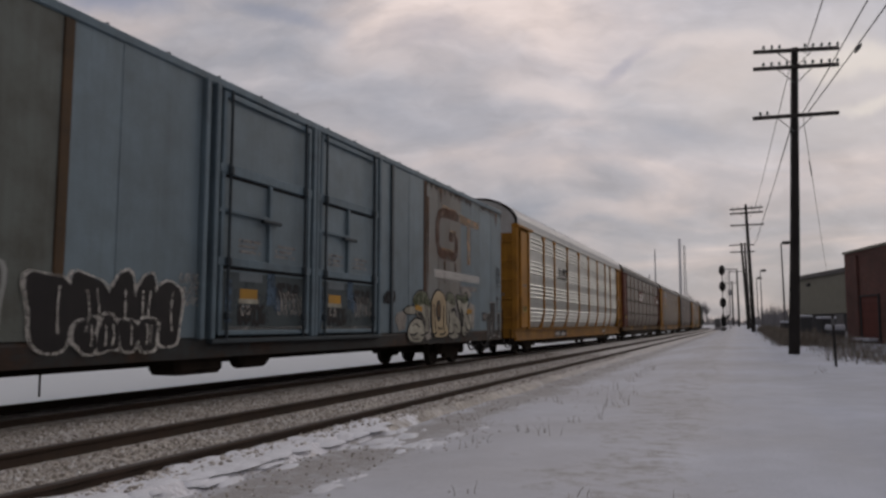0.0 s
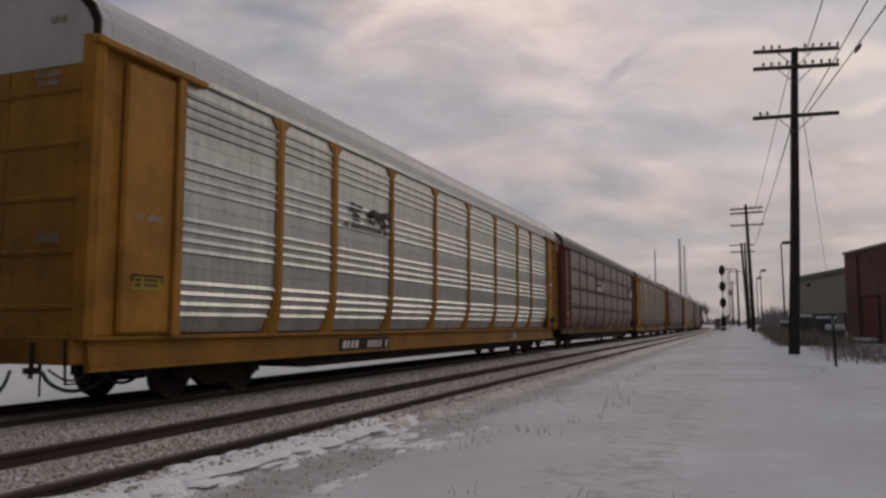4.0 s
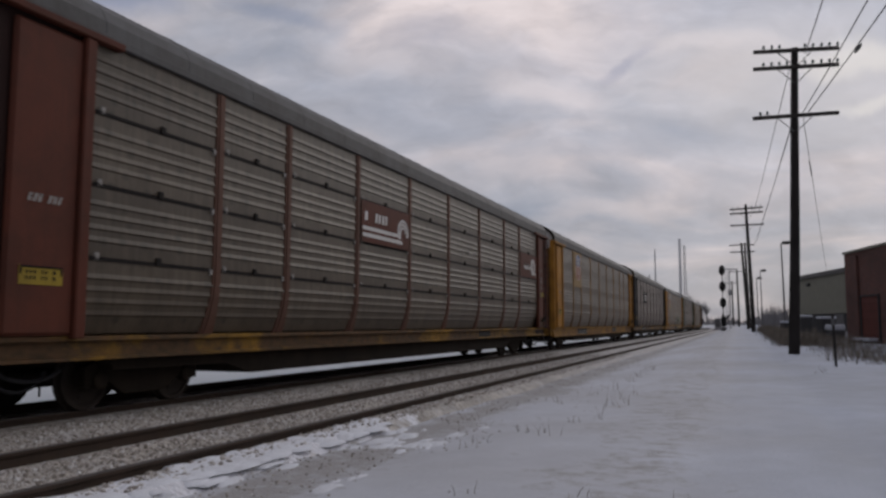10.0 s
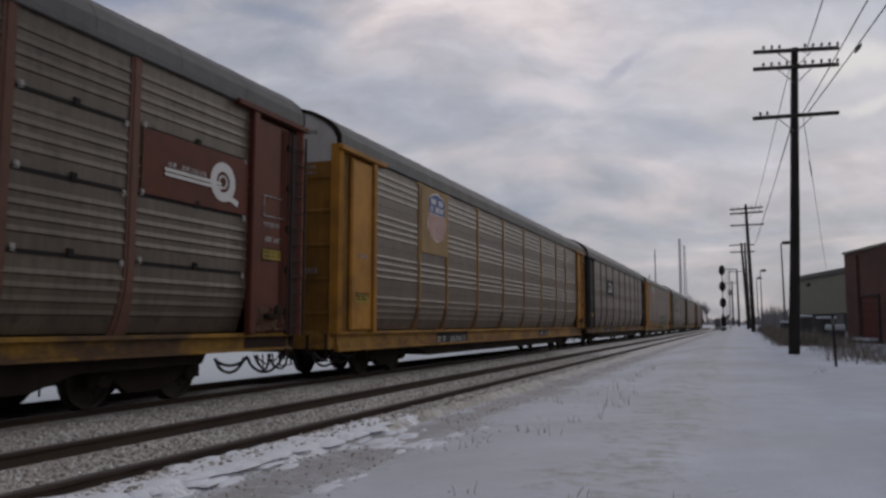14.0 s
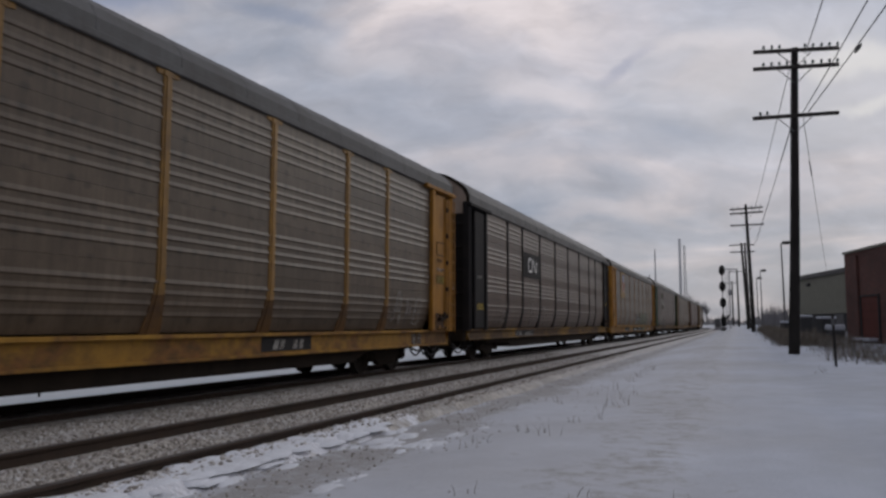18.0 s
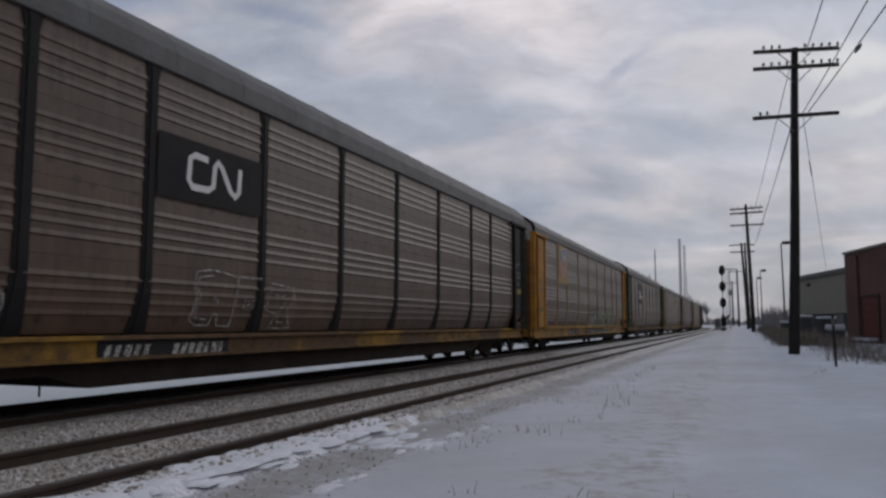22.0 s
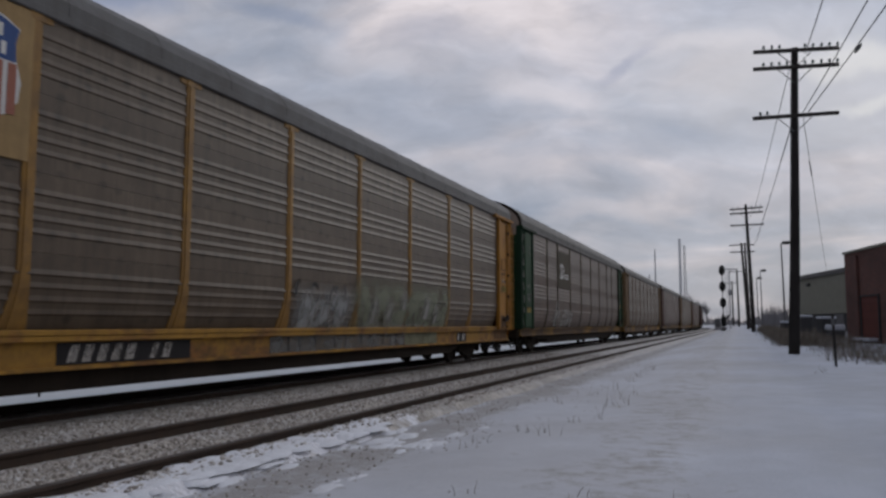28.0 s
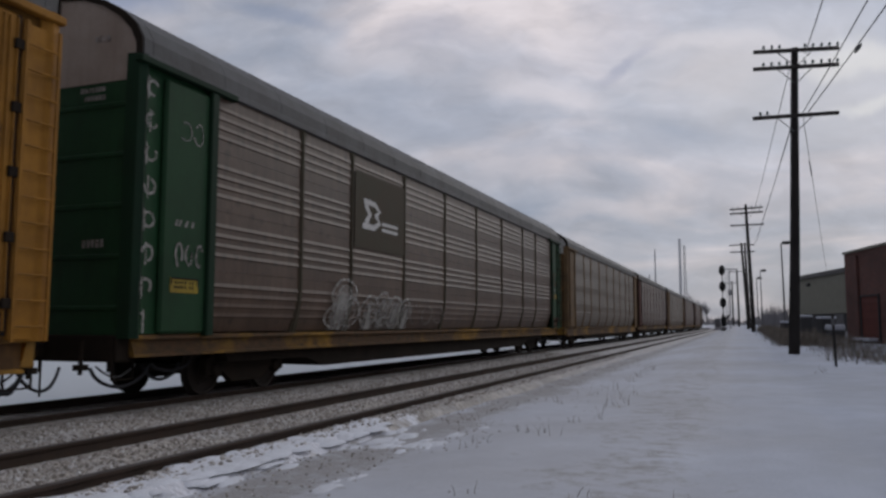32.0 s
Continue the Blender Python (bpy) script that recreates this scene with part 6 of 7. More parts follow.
    # black frame
    c, w = autorack("autorack with brown grimy panels and black frame", STYLES["black"])
    plate(c, "emblem_board", y(7.92), 3.5, rect(2.56, 0.95), M["black"], 0.010, "black emblem board", x=PX)
    bm = ribbon([(y(a), b) for a, b in ((7.76, 3.74), (7.46, 3.76), (7.34, 3.70), (7.31, 3.36), (7.40, 3.26), (7.78, 3.27), (7.90, 3.34), (7.93, 3.66), (8.01, 3.75), (8.11, 3.68), (8.34, 3.34), (8.47, 3.26), (8.57, 3.34), (8.60, 3.74))], 0.105, PX, 0.016)
    part("emblem_shape", bm, M["white"], c, "white ribbon-like emblem")
    bars(c, y(5.9), 0.74, 0.92, 0.16, 5, "white_line", 10, SILL_X, 0.012)
    bars(c, y(7.24), 0.74, 1.25, 0.16, 7, "white_line", 20, SILL_X, 0.012)
    plate(c, "mark_board", y(7.2), 0.83, rect(2.8, 0.28), M["spray_black"], 0.006, x=SILL_X)
    scrawl(c, y(3.3), 1.15, 1.0, 0.5, 3, "white_thin", 41, "faint chalk graffiti", PX)
    lines(c, "white_thin", "pale outline graffiti of a blocky head", 0.030,
          [(7.95, 2.03), (7.56, 1.98), (7.52, 1.72), (7.62, 1.60), (7.54, 1.24), (7.70, 1.16), (8.02, 1.16), (8.08, 1.34), (8.18, 1.34), (8.24, 1.15), (8.56, 1.15), (8.62, 1.95), (7.95, 2.03)],
          [(7.98, 1.94), (7.64, 1.90), (7.60, 1.74), (7.70, 1.62), (7.63, 1.28), (7.94, 1.25)],
          [(8.0, 1.56), (8.06, 1.62), (8.14, 1.50), (8.16, 1.60)], [(8.62, 1.95), (9.29, 1.96)], [(8.85, 1.42), (8.87, 1.62)], [(8.97, 1.42), (8.98, 1.62)], [(9.10, 1.44), (9.12, 1.60)])
    lines(c, "white_thin", "pale outline graffiti of a blocky figure", 0.030,
          [(9.59, 1.90), (10.35, 1.84), (10.38, 1.58), (10.18, 1.46), (10.40, 1.12), (9.72, 1.10), (9.86, 1.36), (9.50, 1.44), (9.59, 1.90)],
          [(9.75, 1.70), (10.1, 1.68), (10.12, 1.50), (9.95, 1.46)], [(9.92, 1.44), (9.94, 1.22), (10.14, 1.22)])
    common_marks(c, 4)
    cars.append((c, w, 85.5 + HALF_L))
    # second yellow frame with large shield
    c, w = autorack("autorack with grimy panels, yellow frame and graffiti", STYLES["gold_rubbed"])
    shield(c, y(5.66), 4.10, 1.36, 1.36)
    bars(c, y(7.3), 0.70, 2.2, 0.22, 9, "white_thin", 11, SILL_X, 0.012)
    plate(c, "mark_board", y(8.4), 0.81, rect(2.5, 0.28), M["spray_black"], 0.006, x=SILL_X)
    rnd = random.Random(77)
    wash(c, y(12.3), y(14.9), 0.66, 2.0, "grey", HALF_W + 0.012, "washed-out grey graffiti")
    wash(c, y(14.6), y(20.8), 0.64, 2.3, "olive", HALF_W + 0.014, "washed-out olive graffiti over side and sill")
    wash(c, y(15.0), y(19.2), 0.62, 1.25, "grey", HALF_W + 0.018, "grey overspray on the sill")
    for yc, w2, m in ((13.0, 2.4, "haze_grey"), (16.0, 3.56, "haze_grey"), (18.9, 2.2, "haze_olive")):
        plate(c, "graffiti_wash", y(yc), 0.81, rect(w2, 0.30), M[m], 0.005, "washed-out grey paint over the sill", x=SILL_X)
    for k in range(9):
        y0 = 12.3 + 0.62 * k + rnd.uniform(-0.2, 0.2)
        part("graffiti_stroke", box(bmesh.new(), SILL_X + 0.004, SILL_X + 0.012, y(y0) - 0.03, y(y0) + 0.03, rnd.uniform(0.64, 0.74), 0.96), M["haze_dark"], c, "dark worn graffiti stroke")
    for yc, zc, r in ((17.4, 1.75, 0.22), (18.9, 1.6, 0.3), (19.6, 1.45, 0.25), (15.8, 1.5, 0.3), (16.6, 1.5, 0.28)):
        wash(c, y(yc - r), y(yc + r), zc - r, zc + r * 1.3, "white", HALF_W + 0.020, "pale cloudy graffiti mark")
    scrawl(c, y(12.6), 1.2, 2.0, 0.62, 4, "chalk", 78, "pale outline graffiti", PX, 0.03)
    scrawl(c, y(17.6), 1.15, 2.6, 0.7, 4, "spray_dark", 79, "dark outline graffiti", PX, 0.03)
    scrawl(c, y(23.2), 1.25, 1.3, 0.4, 3, "chalk", 80, "thin chalk tag", PX, 0.02)
    for k in range(26):
        y0, z0 = rnd.uniform(12.5, 14.6), rnd.uniform(1.10, 1.85)
        a0, r0, n = rnd.uniform(0, 6.3), rnd.uniform(0.08, 0.22), rnd.randint(3, 6)
        arc = [(y0 + r0 * math.cos(a0 + 0.45 * j), max(1.06, z0 + 1.2 * r0 * math.sin(a0 + 0.45 * j))) for j in range(n)]
        lines(c, "haze_dark" if k % 3 else "spray_black", "dark worn graffiti stroke", rnd.uniform(0.03, 0.09), arc)
    for i in range(8):
        z = 4.3 - i * 0.42
        bm = bmesh.new()
        ring(bm, y(0.95), z, 0.10, 0.13, HALF_W + 0.004, HALF_W + 0.008, 40 + 35 * i, 260 + 35 * i, 10)
        part("graffiti_line", bm, M["spray_dark"], c, "dark sprayed loop")
    plate(c, "mark_board", y(22.05), 0.79, rect(0.85, 0.28), M["spray_black"], 0.006, x=SILL_X)
    bars(c, y(21.7), 0.70, 0.62, 0.19, 5, "white", 84, SILL_X, 0.012)
    plate(c, "rusted_sill_end", y(26.15), 0.82, rect(1.6, 0.38), M["foot_rust"], 0.005, "rust-brown end of the sill", x=SILL_X)
    common_marks(c, 5)
    cars.append((c, w, 114.05 + HALF_L))
    # green frame
    c, w = autorack("autorack with grimy panels and green ends", STYLES["green"])
    plate(c, "emblem_board", y(7.93), 3.70, rect(2.62, 1.7), M["green_grime"], 0.004, "grimed-over green emblem board", x=PX)
    bm = bmesh.new()
    for pts, wd in (([(7.05, 3.92), (7.60, 3.90), (7.84, 3.76), (7.60, 3.62)], 0.12), ([(6.98, 3.36), (7.55, 3.36), (7.86, 3.50), (7.70, 3.62)], 0.13), ([(7.12, 3.86), (7.34, 3.64), (7.14, 3.42)], 0.17)):
        ribbon([(y(a), b) for a, b in pts], wd, PX, 0.012, bm)
    for z in (3.50, 3.36):
        ribbon([(y(7.98), z), (y(8.85), z)], 0.075, PX, 0.012, bm)
    part("emblem_shape", bm, M["white"], c, "white angular emblem")
    for yc, w2, zt in ((6.15, 0.5, 2.05), (7.45, 0.38, 1.78), (8.15, 0.36, 1.86), (8.8, 0.36, 1.8), (9.4, 0.3, 1.76)):
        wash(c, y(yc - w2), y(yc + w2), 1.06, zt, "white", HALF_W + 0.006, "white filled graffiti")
    for yc, w2, z0, z1, ph in ((6.20, 0.50, 1.50, 2.12, 0.3), (5.95, 0.42, 1.10, 1.58, 1.2), (6.55, 0.34, 1.12, 1.76, 2.0), (7.45, 0.42, 1.12, 1.82, 0.8), (8.15, 0.38, 1.14, 1.92, 2.6), (8.80, 0.38, 1.10, 1.84, 1.6), (9.4, 0.34, 1.12, 1.80, 0.2)):
        for k in (1.0, 0.55):
            lines(c, "white_line", "white rounded outline graffiti", 0.055 if k == 1.0 else 0.03, [(yc + k * w2 * math.cos(a) * (1 + 0.15 * math.sin(2 * a + ph)), (z0 + z1) / 2 + k * (z1 - z0) / 2 * math.sin(a)) for a in [0.42 * j for j in range(16)]])
    scrawl(c, y(9.6), 1.15, 2.6, 0.55, 3, "chalk", 52, "faint grey graffiti", PX)
    for i in range(8):
        z = 4.52 - i * 0.47
        bm = bmesh.new()
        ring(bm, y(0.30), z, 0.085, 0.125, HALF_W + 0.024, HALF_W + 0.028, 20 + 50 * i, 290 + 50 * i, 10)
        part("graffiti_line", bm, M["white_thin"], c, "pale sprayed loop")
        part("graffiti_line", box(bmesh.new(), HALF_W + 0.024, HALF_W + 0.029, y(0.20) + 0.05 * (i % 2), y(0.23) + 0.05 * (i % 2), z - 0.17, z + 0.15), M["white_thin"], c, "pale sprayed stroke")
    scrawl(c, y(0.9), 3.9, 0.6, 0.35, 2, "white_thin", 53, "thin white tag", HALF_W - 0.03, 0.02)
    scrawl(c, y(0.85), 2.0, 0.7, 0.4, 3, "white_thin", 54, "smudged white tag", HALF_W - 0.03, 0.035)
    common_marks(c, 6)
    cars.append((c, w, 142.5 + HALF_L))
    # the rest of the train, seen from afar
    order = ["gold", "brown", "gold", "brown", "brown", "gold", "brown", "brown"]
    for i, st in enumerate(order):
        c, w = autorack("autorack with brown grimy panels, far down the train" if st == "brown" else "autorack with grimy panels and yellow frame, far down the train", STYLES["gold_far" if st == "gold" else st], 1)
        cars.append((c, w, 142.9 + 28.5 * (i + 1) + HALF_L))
    return cars


def seams(car):
    """Dark gaps between the sheets, and the small locks on them."""
    for z in (2.026, 2.985, 3.942):
        for a, b in zip([PANEL_0] + POSTS, POSTS + [PANEL_1]):
            def build(w=b - a):
                return mesh_of("seam", box(bmesh.new(), -0.006, 0.0, -w / 2 + 0.08, w / 2 - 0.08, -0.026, 0.026), M["seam"])
            piece("seam", cached(("seam", round(b - a, 2)), build), car, pose(HALF_W - 0.038, (a + b) / 2 - HALF_L, z))
            def lock():
                bm = bmesh.new()
                box(bm, -0.01, 0.02, -0.05, 0.05, -0.02, 0.09, 0.006)
                return mesh_of("lock", bm, M["seam"])
            # white latches: the glint of their metal is put into the colour
            def latch():
                b2 = bmesh.new()
                box(b2, -0.01, 0.02, -0.04, 0.04, -0.05, 0.05, 0.008)
                return mesh_of("latch", b2, M["white_thin"])
            piece("latch", cached("latch", latch), car, pose(HALF_W - 0.036, a - HALF_L + 0.18, z + 0.03))
            piece("latch", cached("latch", latch), car, pose(HALF_W - 0.036, b - HALF_L - 0.16, z - 0.04))
            piece("lock", cached("lock", lock), car, pose(HALF_W - 0.036, (a + b) / 2 - HALF_L, z))


M["rust_red_dull"] = weathered("dulled_red_stripe", (0.28, 0.13, 0.08), (0.2, 0.11, 0.07), 0.5, 0.6)
TRAIN = build_train()

# ------------------------------------------------------------------ telegraph line


def insulator_mesh():
    bm = bmesh.new()
    lathe(bm, [(0.018, 0.0), (0.018, 0.06), (0.055, 0.06), (0.06, 0.10), (0.04, 0.12), (0.045, 0.15), (0.02, 0.18)], (0, 0, 0), "z", 10)
    return mesh_of("insulator", bm, M["glass"])


def telegraph_pole(base, top, arms, label, braces=True):
    """base and top in metres; arms: (height along the pole 0..1, half length, pins, lean)."""
    b, t = Vector(base), Vector(top)
    p = thing("telegraph_pole", label, "utility pole", "telegraph poles along the line", at=Matrix.Translation(b))
    d = t - b
    bm = bmesh.new()
    n, k = 9, 12
    rings = []
    for i in range(n + 1):
        u = i / n
        c = d * u + Vector((0.02 * math.sin(u * 5), 0.02 * math.cos(u * 4), 0))
        r = 0.205 - 0.075 * u
        rings.append([bm.verts.new(c + Vector((r * math.cos(2 * math.pi * j / k), r * math.sin(2 * math.pi * j / k), -0.3 if i == 0 else 0))) for j in range(k)])
    for a, c in zip(rings, rings[1:]):
        for j in range(k):
            bm.faces.new((a[j], a[(j + 1) % k], c[(j + 1) % k], c[j]))
    bm.faces.new(rings[-1])
    part("trunk", bm, M["pole"], p, smooth=True)
    for u, half, pins, lean in arms:
        c = d * u + Vector((0, -0.19, 0))
        arm = part("crossarm", box(bmesh.new(), -half, half, -0.055, 0.055, -0.07, 0.07, 0.012), M["arm"], p, at=Matrix.Translation(c) @ pose(0, 0, 0, 0, lean, 0))
        for x in pins:
            piece("insulator", cached("insulator", insulator_mesh), arm, pose(x, 0, 0.07))
        if braces:
            for s in (-1, 1):
                bm = bmesh.new()
                tube(bm, c + Vector((s * half * 0.42, -0.06, -0.05)), c + Vector((s * 0.05, 0.02, -0.62)), 0.018, n=6)
                part("brace", bm, M["metal_grey"], p)
    return p


telegraph_pole((1.90, 32.56, 0.02), (2.41, 32.7, 12.05), [(0.988, 1.54, [-1.16, -0.86, -0.58, 0.34, 0.62, 0.92, 1.2, 1.48], 3.8), (0.932, 1.54, [-1.16, -0.86, -0.58, -0.3, 0.34, 0.62, 0.92, 1.2, 1.48], 3.0), (0.77, 1.54, [-1.25, -1.0], 1.0)], "dark tarred telegraph pole with three crossarms")
telegraph_pole((1.27, 81.2, 0.44), (0.97, 81.1, 12.93), [(0.965, 1.53, [-1.2, -0.8, 0.5, 0.9, 1.3], -2.0), (0.93, 1.53, [-1.2, 0.7, 1.2], -1.5), (0.835, 1.53, [], -0.5)], "leaning telegraph pole with three crossarms")
telegraph_pole((1.10, 109.0, 0.52), (0.58, 108.8, 11.9), [(0.97, 1.5, [], 0.0), (0.89, 1.5, [], 0.0)], "distant telegraph pole with two crossarms", False)
telegraph_pole((1.37, 121.0, 0.55), (1.10, 120.7, 13.0), [], "bare leaning pole beside the telegraph line", False)
telegraph_pole((-0.06, 161.2, 0.6), (-0.14, 161.2, 11.7), [(0.97, 1.5, [], 0.0)], "far telegraph pole with one crossarm", False)
telegraph_pole((-1.4, 205.0, 0.7), (-1.4, 205.0, 11.9), [(0.95, 1.5, [], 0.0)], "far telegraph pole with one crossarm", False)


def wire(points, sag, label="thin dull line wire hung between the poles", r=0.014):
    """One hanging wire through its supports."""
    cu = bpy.data.curves.new("wire", "CURVE")
    cu.dimensions, cu.bevel_depth, cu.bevel_resolution = "3D", r, 1
    sp = cu.splines.new("POLY")
    pts = []
    for a, b in zip(points, points[1:]):
        a, b = Vector(a), Vector(b)
        for i in range(12):
            u = i / 12
            pts.append(a.lerp(b, u) - Vector((0, 0, sag * 4 * u * (1 - u))))
    pts.append(Vector(points[-1]))
    sp.points.add(len(pts) - 1)
    for q, c in zip(sp.points, pts):
        q.co = (*c, 1)
    cu.materials.append(M["wire"])
    return tagged(new("line_wire", cu), label, "wire", "wires of the telegraph line")


wire([(2.9, -14, 11.9), (2.75, 32.5, 11.75)], 1.0, r=0.019)
wire([(2.2, 32.5, 11.3), (1.78, 81.0, 12.54)], 0.05, r=0.016)
wire([(5.15, -14, 9.9), (2.55, 32.5, 9.35)], 0.5, r=0.018)
wire([(2.2, 32.5, 9.1), (2.38, 109.0, 11.97)], 0.15, r=0.018)
wire([(6.65, -14, 9.5), (2.62, 32.5, 9.2)], 0.4, r=0.018)
wire([(2.2, 32.5, 9.05), (2.05, 109.0, 11.39)], 0.25, r=0.018)
service = wire([(2.56, 32.48, 9.33), (9.05, 93.5, 7.0)], 0.12, "taut service wire running from pole to warehouse", 0.013)
bm = bmesh.new()
tube(bm, (3.40, 40.5, 8.973), (3.72, 43.5, 8.842), 0.03, n=8)
part("sleeve", bm, M["rubber"], service, "slim dark sleeve")
for x, y, z, rx, rz in ((3.40, 24.1, 8.98, 1.0, 5.0), ):
    bm = bmesh.new()
    lathe(bm, [(0.012, -0.42), (0.04, -0.28), (0.052, 0.0), (0.04, 0.28), (0.012, 0.42)], (0, 0, 0), "y", 10)
    tagged(part("splice_case", bm, M["rubber"], None, at=pose(x, y, z, rx, 0, rz)), "black splice case hanging on the wire", "splice case", "splice cases on the wires")

# ------------------------------------------------------------------ signal and masts by the line


def signal_mast():
    s = thing("signal_mast", "railway signal mast with three dark round heads", "signal", at=pose(-1.78, 99.3, 0.5))
    bm = bmesh.new()
    tube(bm, (0, 0, 0), (0, 0, 7.5), 0.075, 0.06, 12)
    part("mast", bm, M["metal_grey"], s)
    part("base", box(bmesh.new(), -0.3, 0.3, -0.3, 0.3, -0.1, 0.35, 0.04), M["metal_grey"], s)
    for z in (7.15, 5.2, 3.25):
        bm = bmesh.new()
        n = 20
        solid(bm, [(0.36 * math.cos(2 * math.pi * k / n), z + 0.62 * math.sin(2 * math.pi * k / n)) for k in range(n)], "y", -0.30, -0.24)
        head = part("signal_head", bm, M["spray_black"], s, "black oval signal target")
        bm = bmesh.new()
        lathe(bm, [(0.17, -0.60), (0.19, -0.60), (0.19, -0.30), (0.17, -0.30)], (0, 0, z), "y", 14)
        box(bm, -0.16, 0.16, -0.25, 0.1, z - 0.25, z + 0.25, 0.03)
        part("hood", bm, M["spray_black"], head)
    for x in (0.35, 0.62):
        part("ladder_rail", tube(bmesh.new(), (x, 0.25, 0.0), (x, 0.25, 7.0), 0.02, n=6), M["metal_grey"], s)
    bm = bmesh.new()
    tube(bm, (0.35, 0.25, 0.3), (0.62, 0.25, 0.3), 0.014, n=5)
    me = mesh_of("rung", bm, M["metal_grey"])
    for i in range(22):
        piece("rung", me, s, pose(0, 0, 0.3 * i))
    part("cabinet", box(bmesh.new(), -0.28, 0.28, -0.2, 0.2, 0.45, 1.6, 0.03), M["spray_black"], s)


signal_mast()


def gantry_mast(x, y, z, h, label):
    g = thing("signal_bracket", label, "signal", at=pose(x, y, z))
    bm = bmesh.new()
    tube(bm, (0, 0, 0), (0, 0, h), 0.09, 0.07, 10)
    part("mast", bm, M["tower"], g)
    part("arm", box(bmesh.new(), -0.5, 1.2, -0.05, 0.05, h - 0.2, h - 0.05, 0.02), M["tower"], g)
    part("lamp_box", box(bmesh.new(), -0.25, 0.25, -0.2, 0.2, h * 0.55, h * 0.55 + 0.8, 0.05), M["tower"], g)


gantry_mast(-1.15, 118.0, 0.55, 8.6, "thin grey bracket mast beside the signal")


def relay_cabinet(x, y, z):
    r = thing("relay_cabinet", "small grey trackside relay cabinet in the snow", "cabinet", at=pose(x, y, z))
    part("body", box(bmesh.new(), -0.45, 0.45, -0.4, 0.4, 0.15, 1.5, 0.04), M["tower"], r)
    part("plinth", box(bmesh.new(), -0.5, 0.5, -0.45, 0.45, -0.2, 0.15), M["tower"], r)
    part("roof", box(bmesh.new(), -0.5, 0.5, -0.45, 0.45, 1.5, 1.58, 0.03), M["tower"], r)
    part("door", box(bmesh.new(), -0.38, 0.38, -0.43, -0.4, 0.25, 1.4, 0.01), M["metal_grey"], r)


relay_cabinet(-3.1, 126.0, 0.5)


def street_lamp(x, y, z, h, label):
    l = thing("street_lamp", label, "street lamp", "lamp posts by the yard", at=pose(x, y, z))
    bm = bmesh.new()
    tube(bm, (0, 0, 0), (-0.1, 0, h), 0.11, 0.06, 10)
    part("post", bm, M["metal_grey"], l)
    part("arm", box(bmesh.new(), -0.12, 0.45, -0.04, 0.04, h - 0.10, h, 0.01), M["metal_grey"], l)
    part("lamp_head", box(bmesh.new(), 0.0, 0.75, -0.25, 0.25, h - 0.14, h + 0.16, 0.05), M["dark_band"], l)


street_lamp(4.1, 81.1, 0.3, 8.7, "dark lamp post with a box-shaped head")
street_lamp(3.2, 123.7, 0.4, 8.7, "distant lamp post with a box-shaped head")
street_lamp(3.0, 140.5, 0.4, 8.5, "distant lamp post with a box-shaped head")


def lattice_tower(x, y, h, label, lean_top=0.0):
    t = thing("radio_tower", label, "tower", at=pose(x, y, 0.3))
    for i in range(3):
        a = 2 * math.pi * i / 3
        bm = bmesh.new()
        tube(bm, (0.9 * math.cos(a), 0.9 * math.sin(a), -1), (0.35 * math.cos(a), 0.35 * math.sin(a), h), 0.16, 0.10, 6)
        part("leg", bm, M["tower"], t)
    bm = bmesh.new()
    n = int(h / 2)
    for i in range(n):
        for j in range(3):
            a, b = 2 * math.pi * j / 3, 2 * math.pi * (j + 1) / 3
            r0, r1 = 0.9 - 0.55 * i / n, 0.9 - 0.55 * (i + 1) / n
            tube(bm, (r0 * math.cos(a), r0 * math.sin(a), h * i / n), (r1 * math.cos(b), r1 * math.sin(b), h * (i + 1) / n), 0.06, n=4)
    part("bracing", bm, M["tower"], t)
    return t


t4 = thing("chimney_mast", "tall pale grey mast far beyond the train", "tower", at=pose(-22.2, 334, 0.3))
part("mast", tube(bmesh.new(), (0, 0, -1), (0, 0, 36.2), 0.66, 0.50, 10), M["mast_pale"], t4)
lattice_tower(-20.3, 331, 33.0, "second thin grey tower with a platform")
t3 = thing("chimney_mast", "slim dark mast far beyond the train", "tower", at=pose(-29.8, 309, 0.3))
bm = bmesh.new(); tube(bm, (0, 0, -1), (0, 0, 30), 0.32, 0.2, 8); part("mast", bm, M["tower"], t3)
bm = bmesh.new(); tube(bm, (-2.3, 0, -1), (-2.3, 0, 20), 0.2, 0.15, 8); tube(bm, (-2.3, 0, 14), (0, 0, 14), 0.12, n=6); part("stay", bm, M["tower"], t3)

# ------------------------------------------------------------------ buildings on the right
BD = Vector((-0.2243, 0.9745, 0))           # both buildings run along this way
BN = Vector((0.9745, 0.2243, 0))


def frame_at(px, py, pz):
    m = Matrix.Identity(4)
    m.col[0][:3], m.col[1][:3] = BN, BD
    m.translation = (px, py, pz)
    return m


def brick_mat():
    m, nt, bs = node_mat("dark_red_brickwork")
    tc = nt.nodes.new("ShaderNodeTexCoord")
    sep = nt.nodes.new("ShaderNodeSeparateXYZ")
    nt.links.new(tc.outputs["Object"], sep.inputs[0])
    com = nt.nodes.new("ShaderNodeCombineXYZ")
    add = nt.nodes.new("ShaderNodeMath"); add.operation = "ADD"
    nt.links.new(sep.outputs["X"], add.inputs[0]); nt.links.new(sep.outputs["Y"], add.inputs[1])
    nt.links.new(add.outputs[0], com.inputs[0]); nt.links.new(sep.outputs["Z"], com.inputs[1])
    br = nt.nodes.new("ShaderNodeTexBrick")
    br.inputs["Scale"].default_value = 1.0
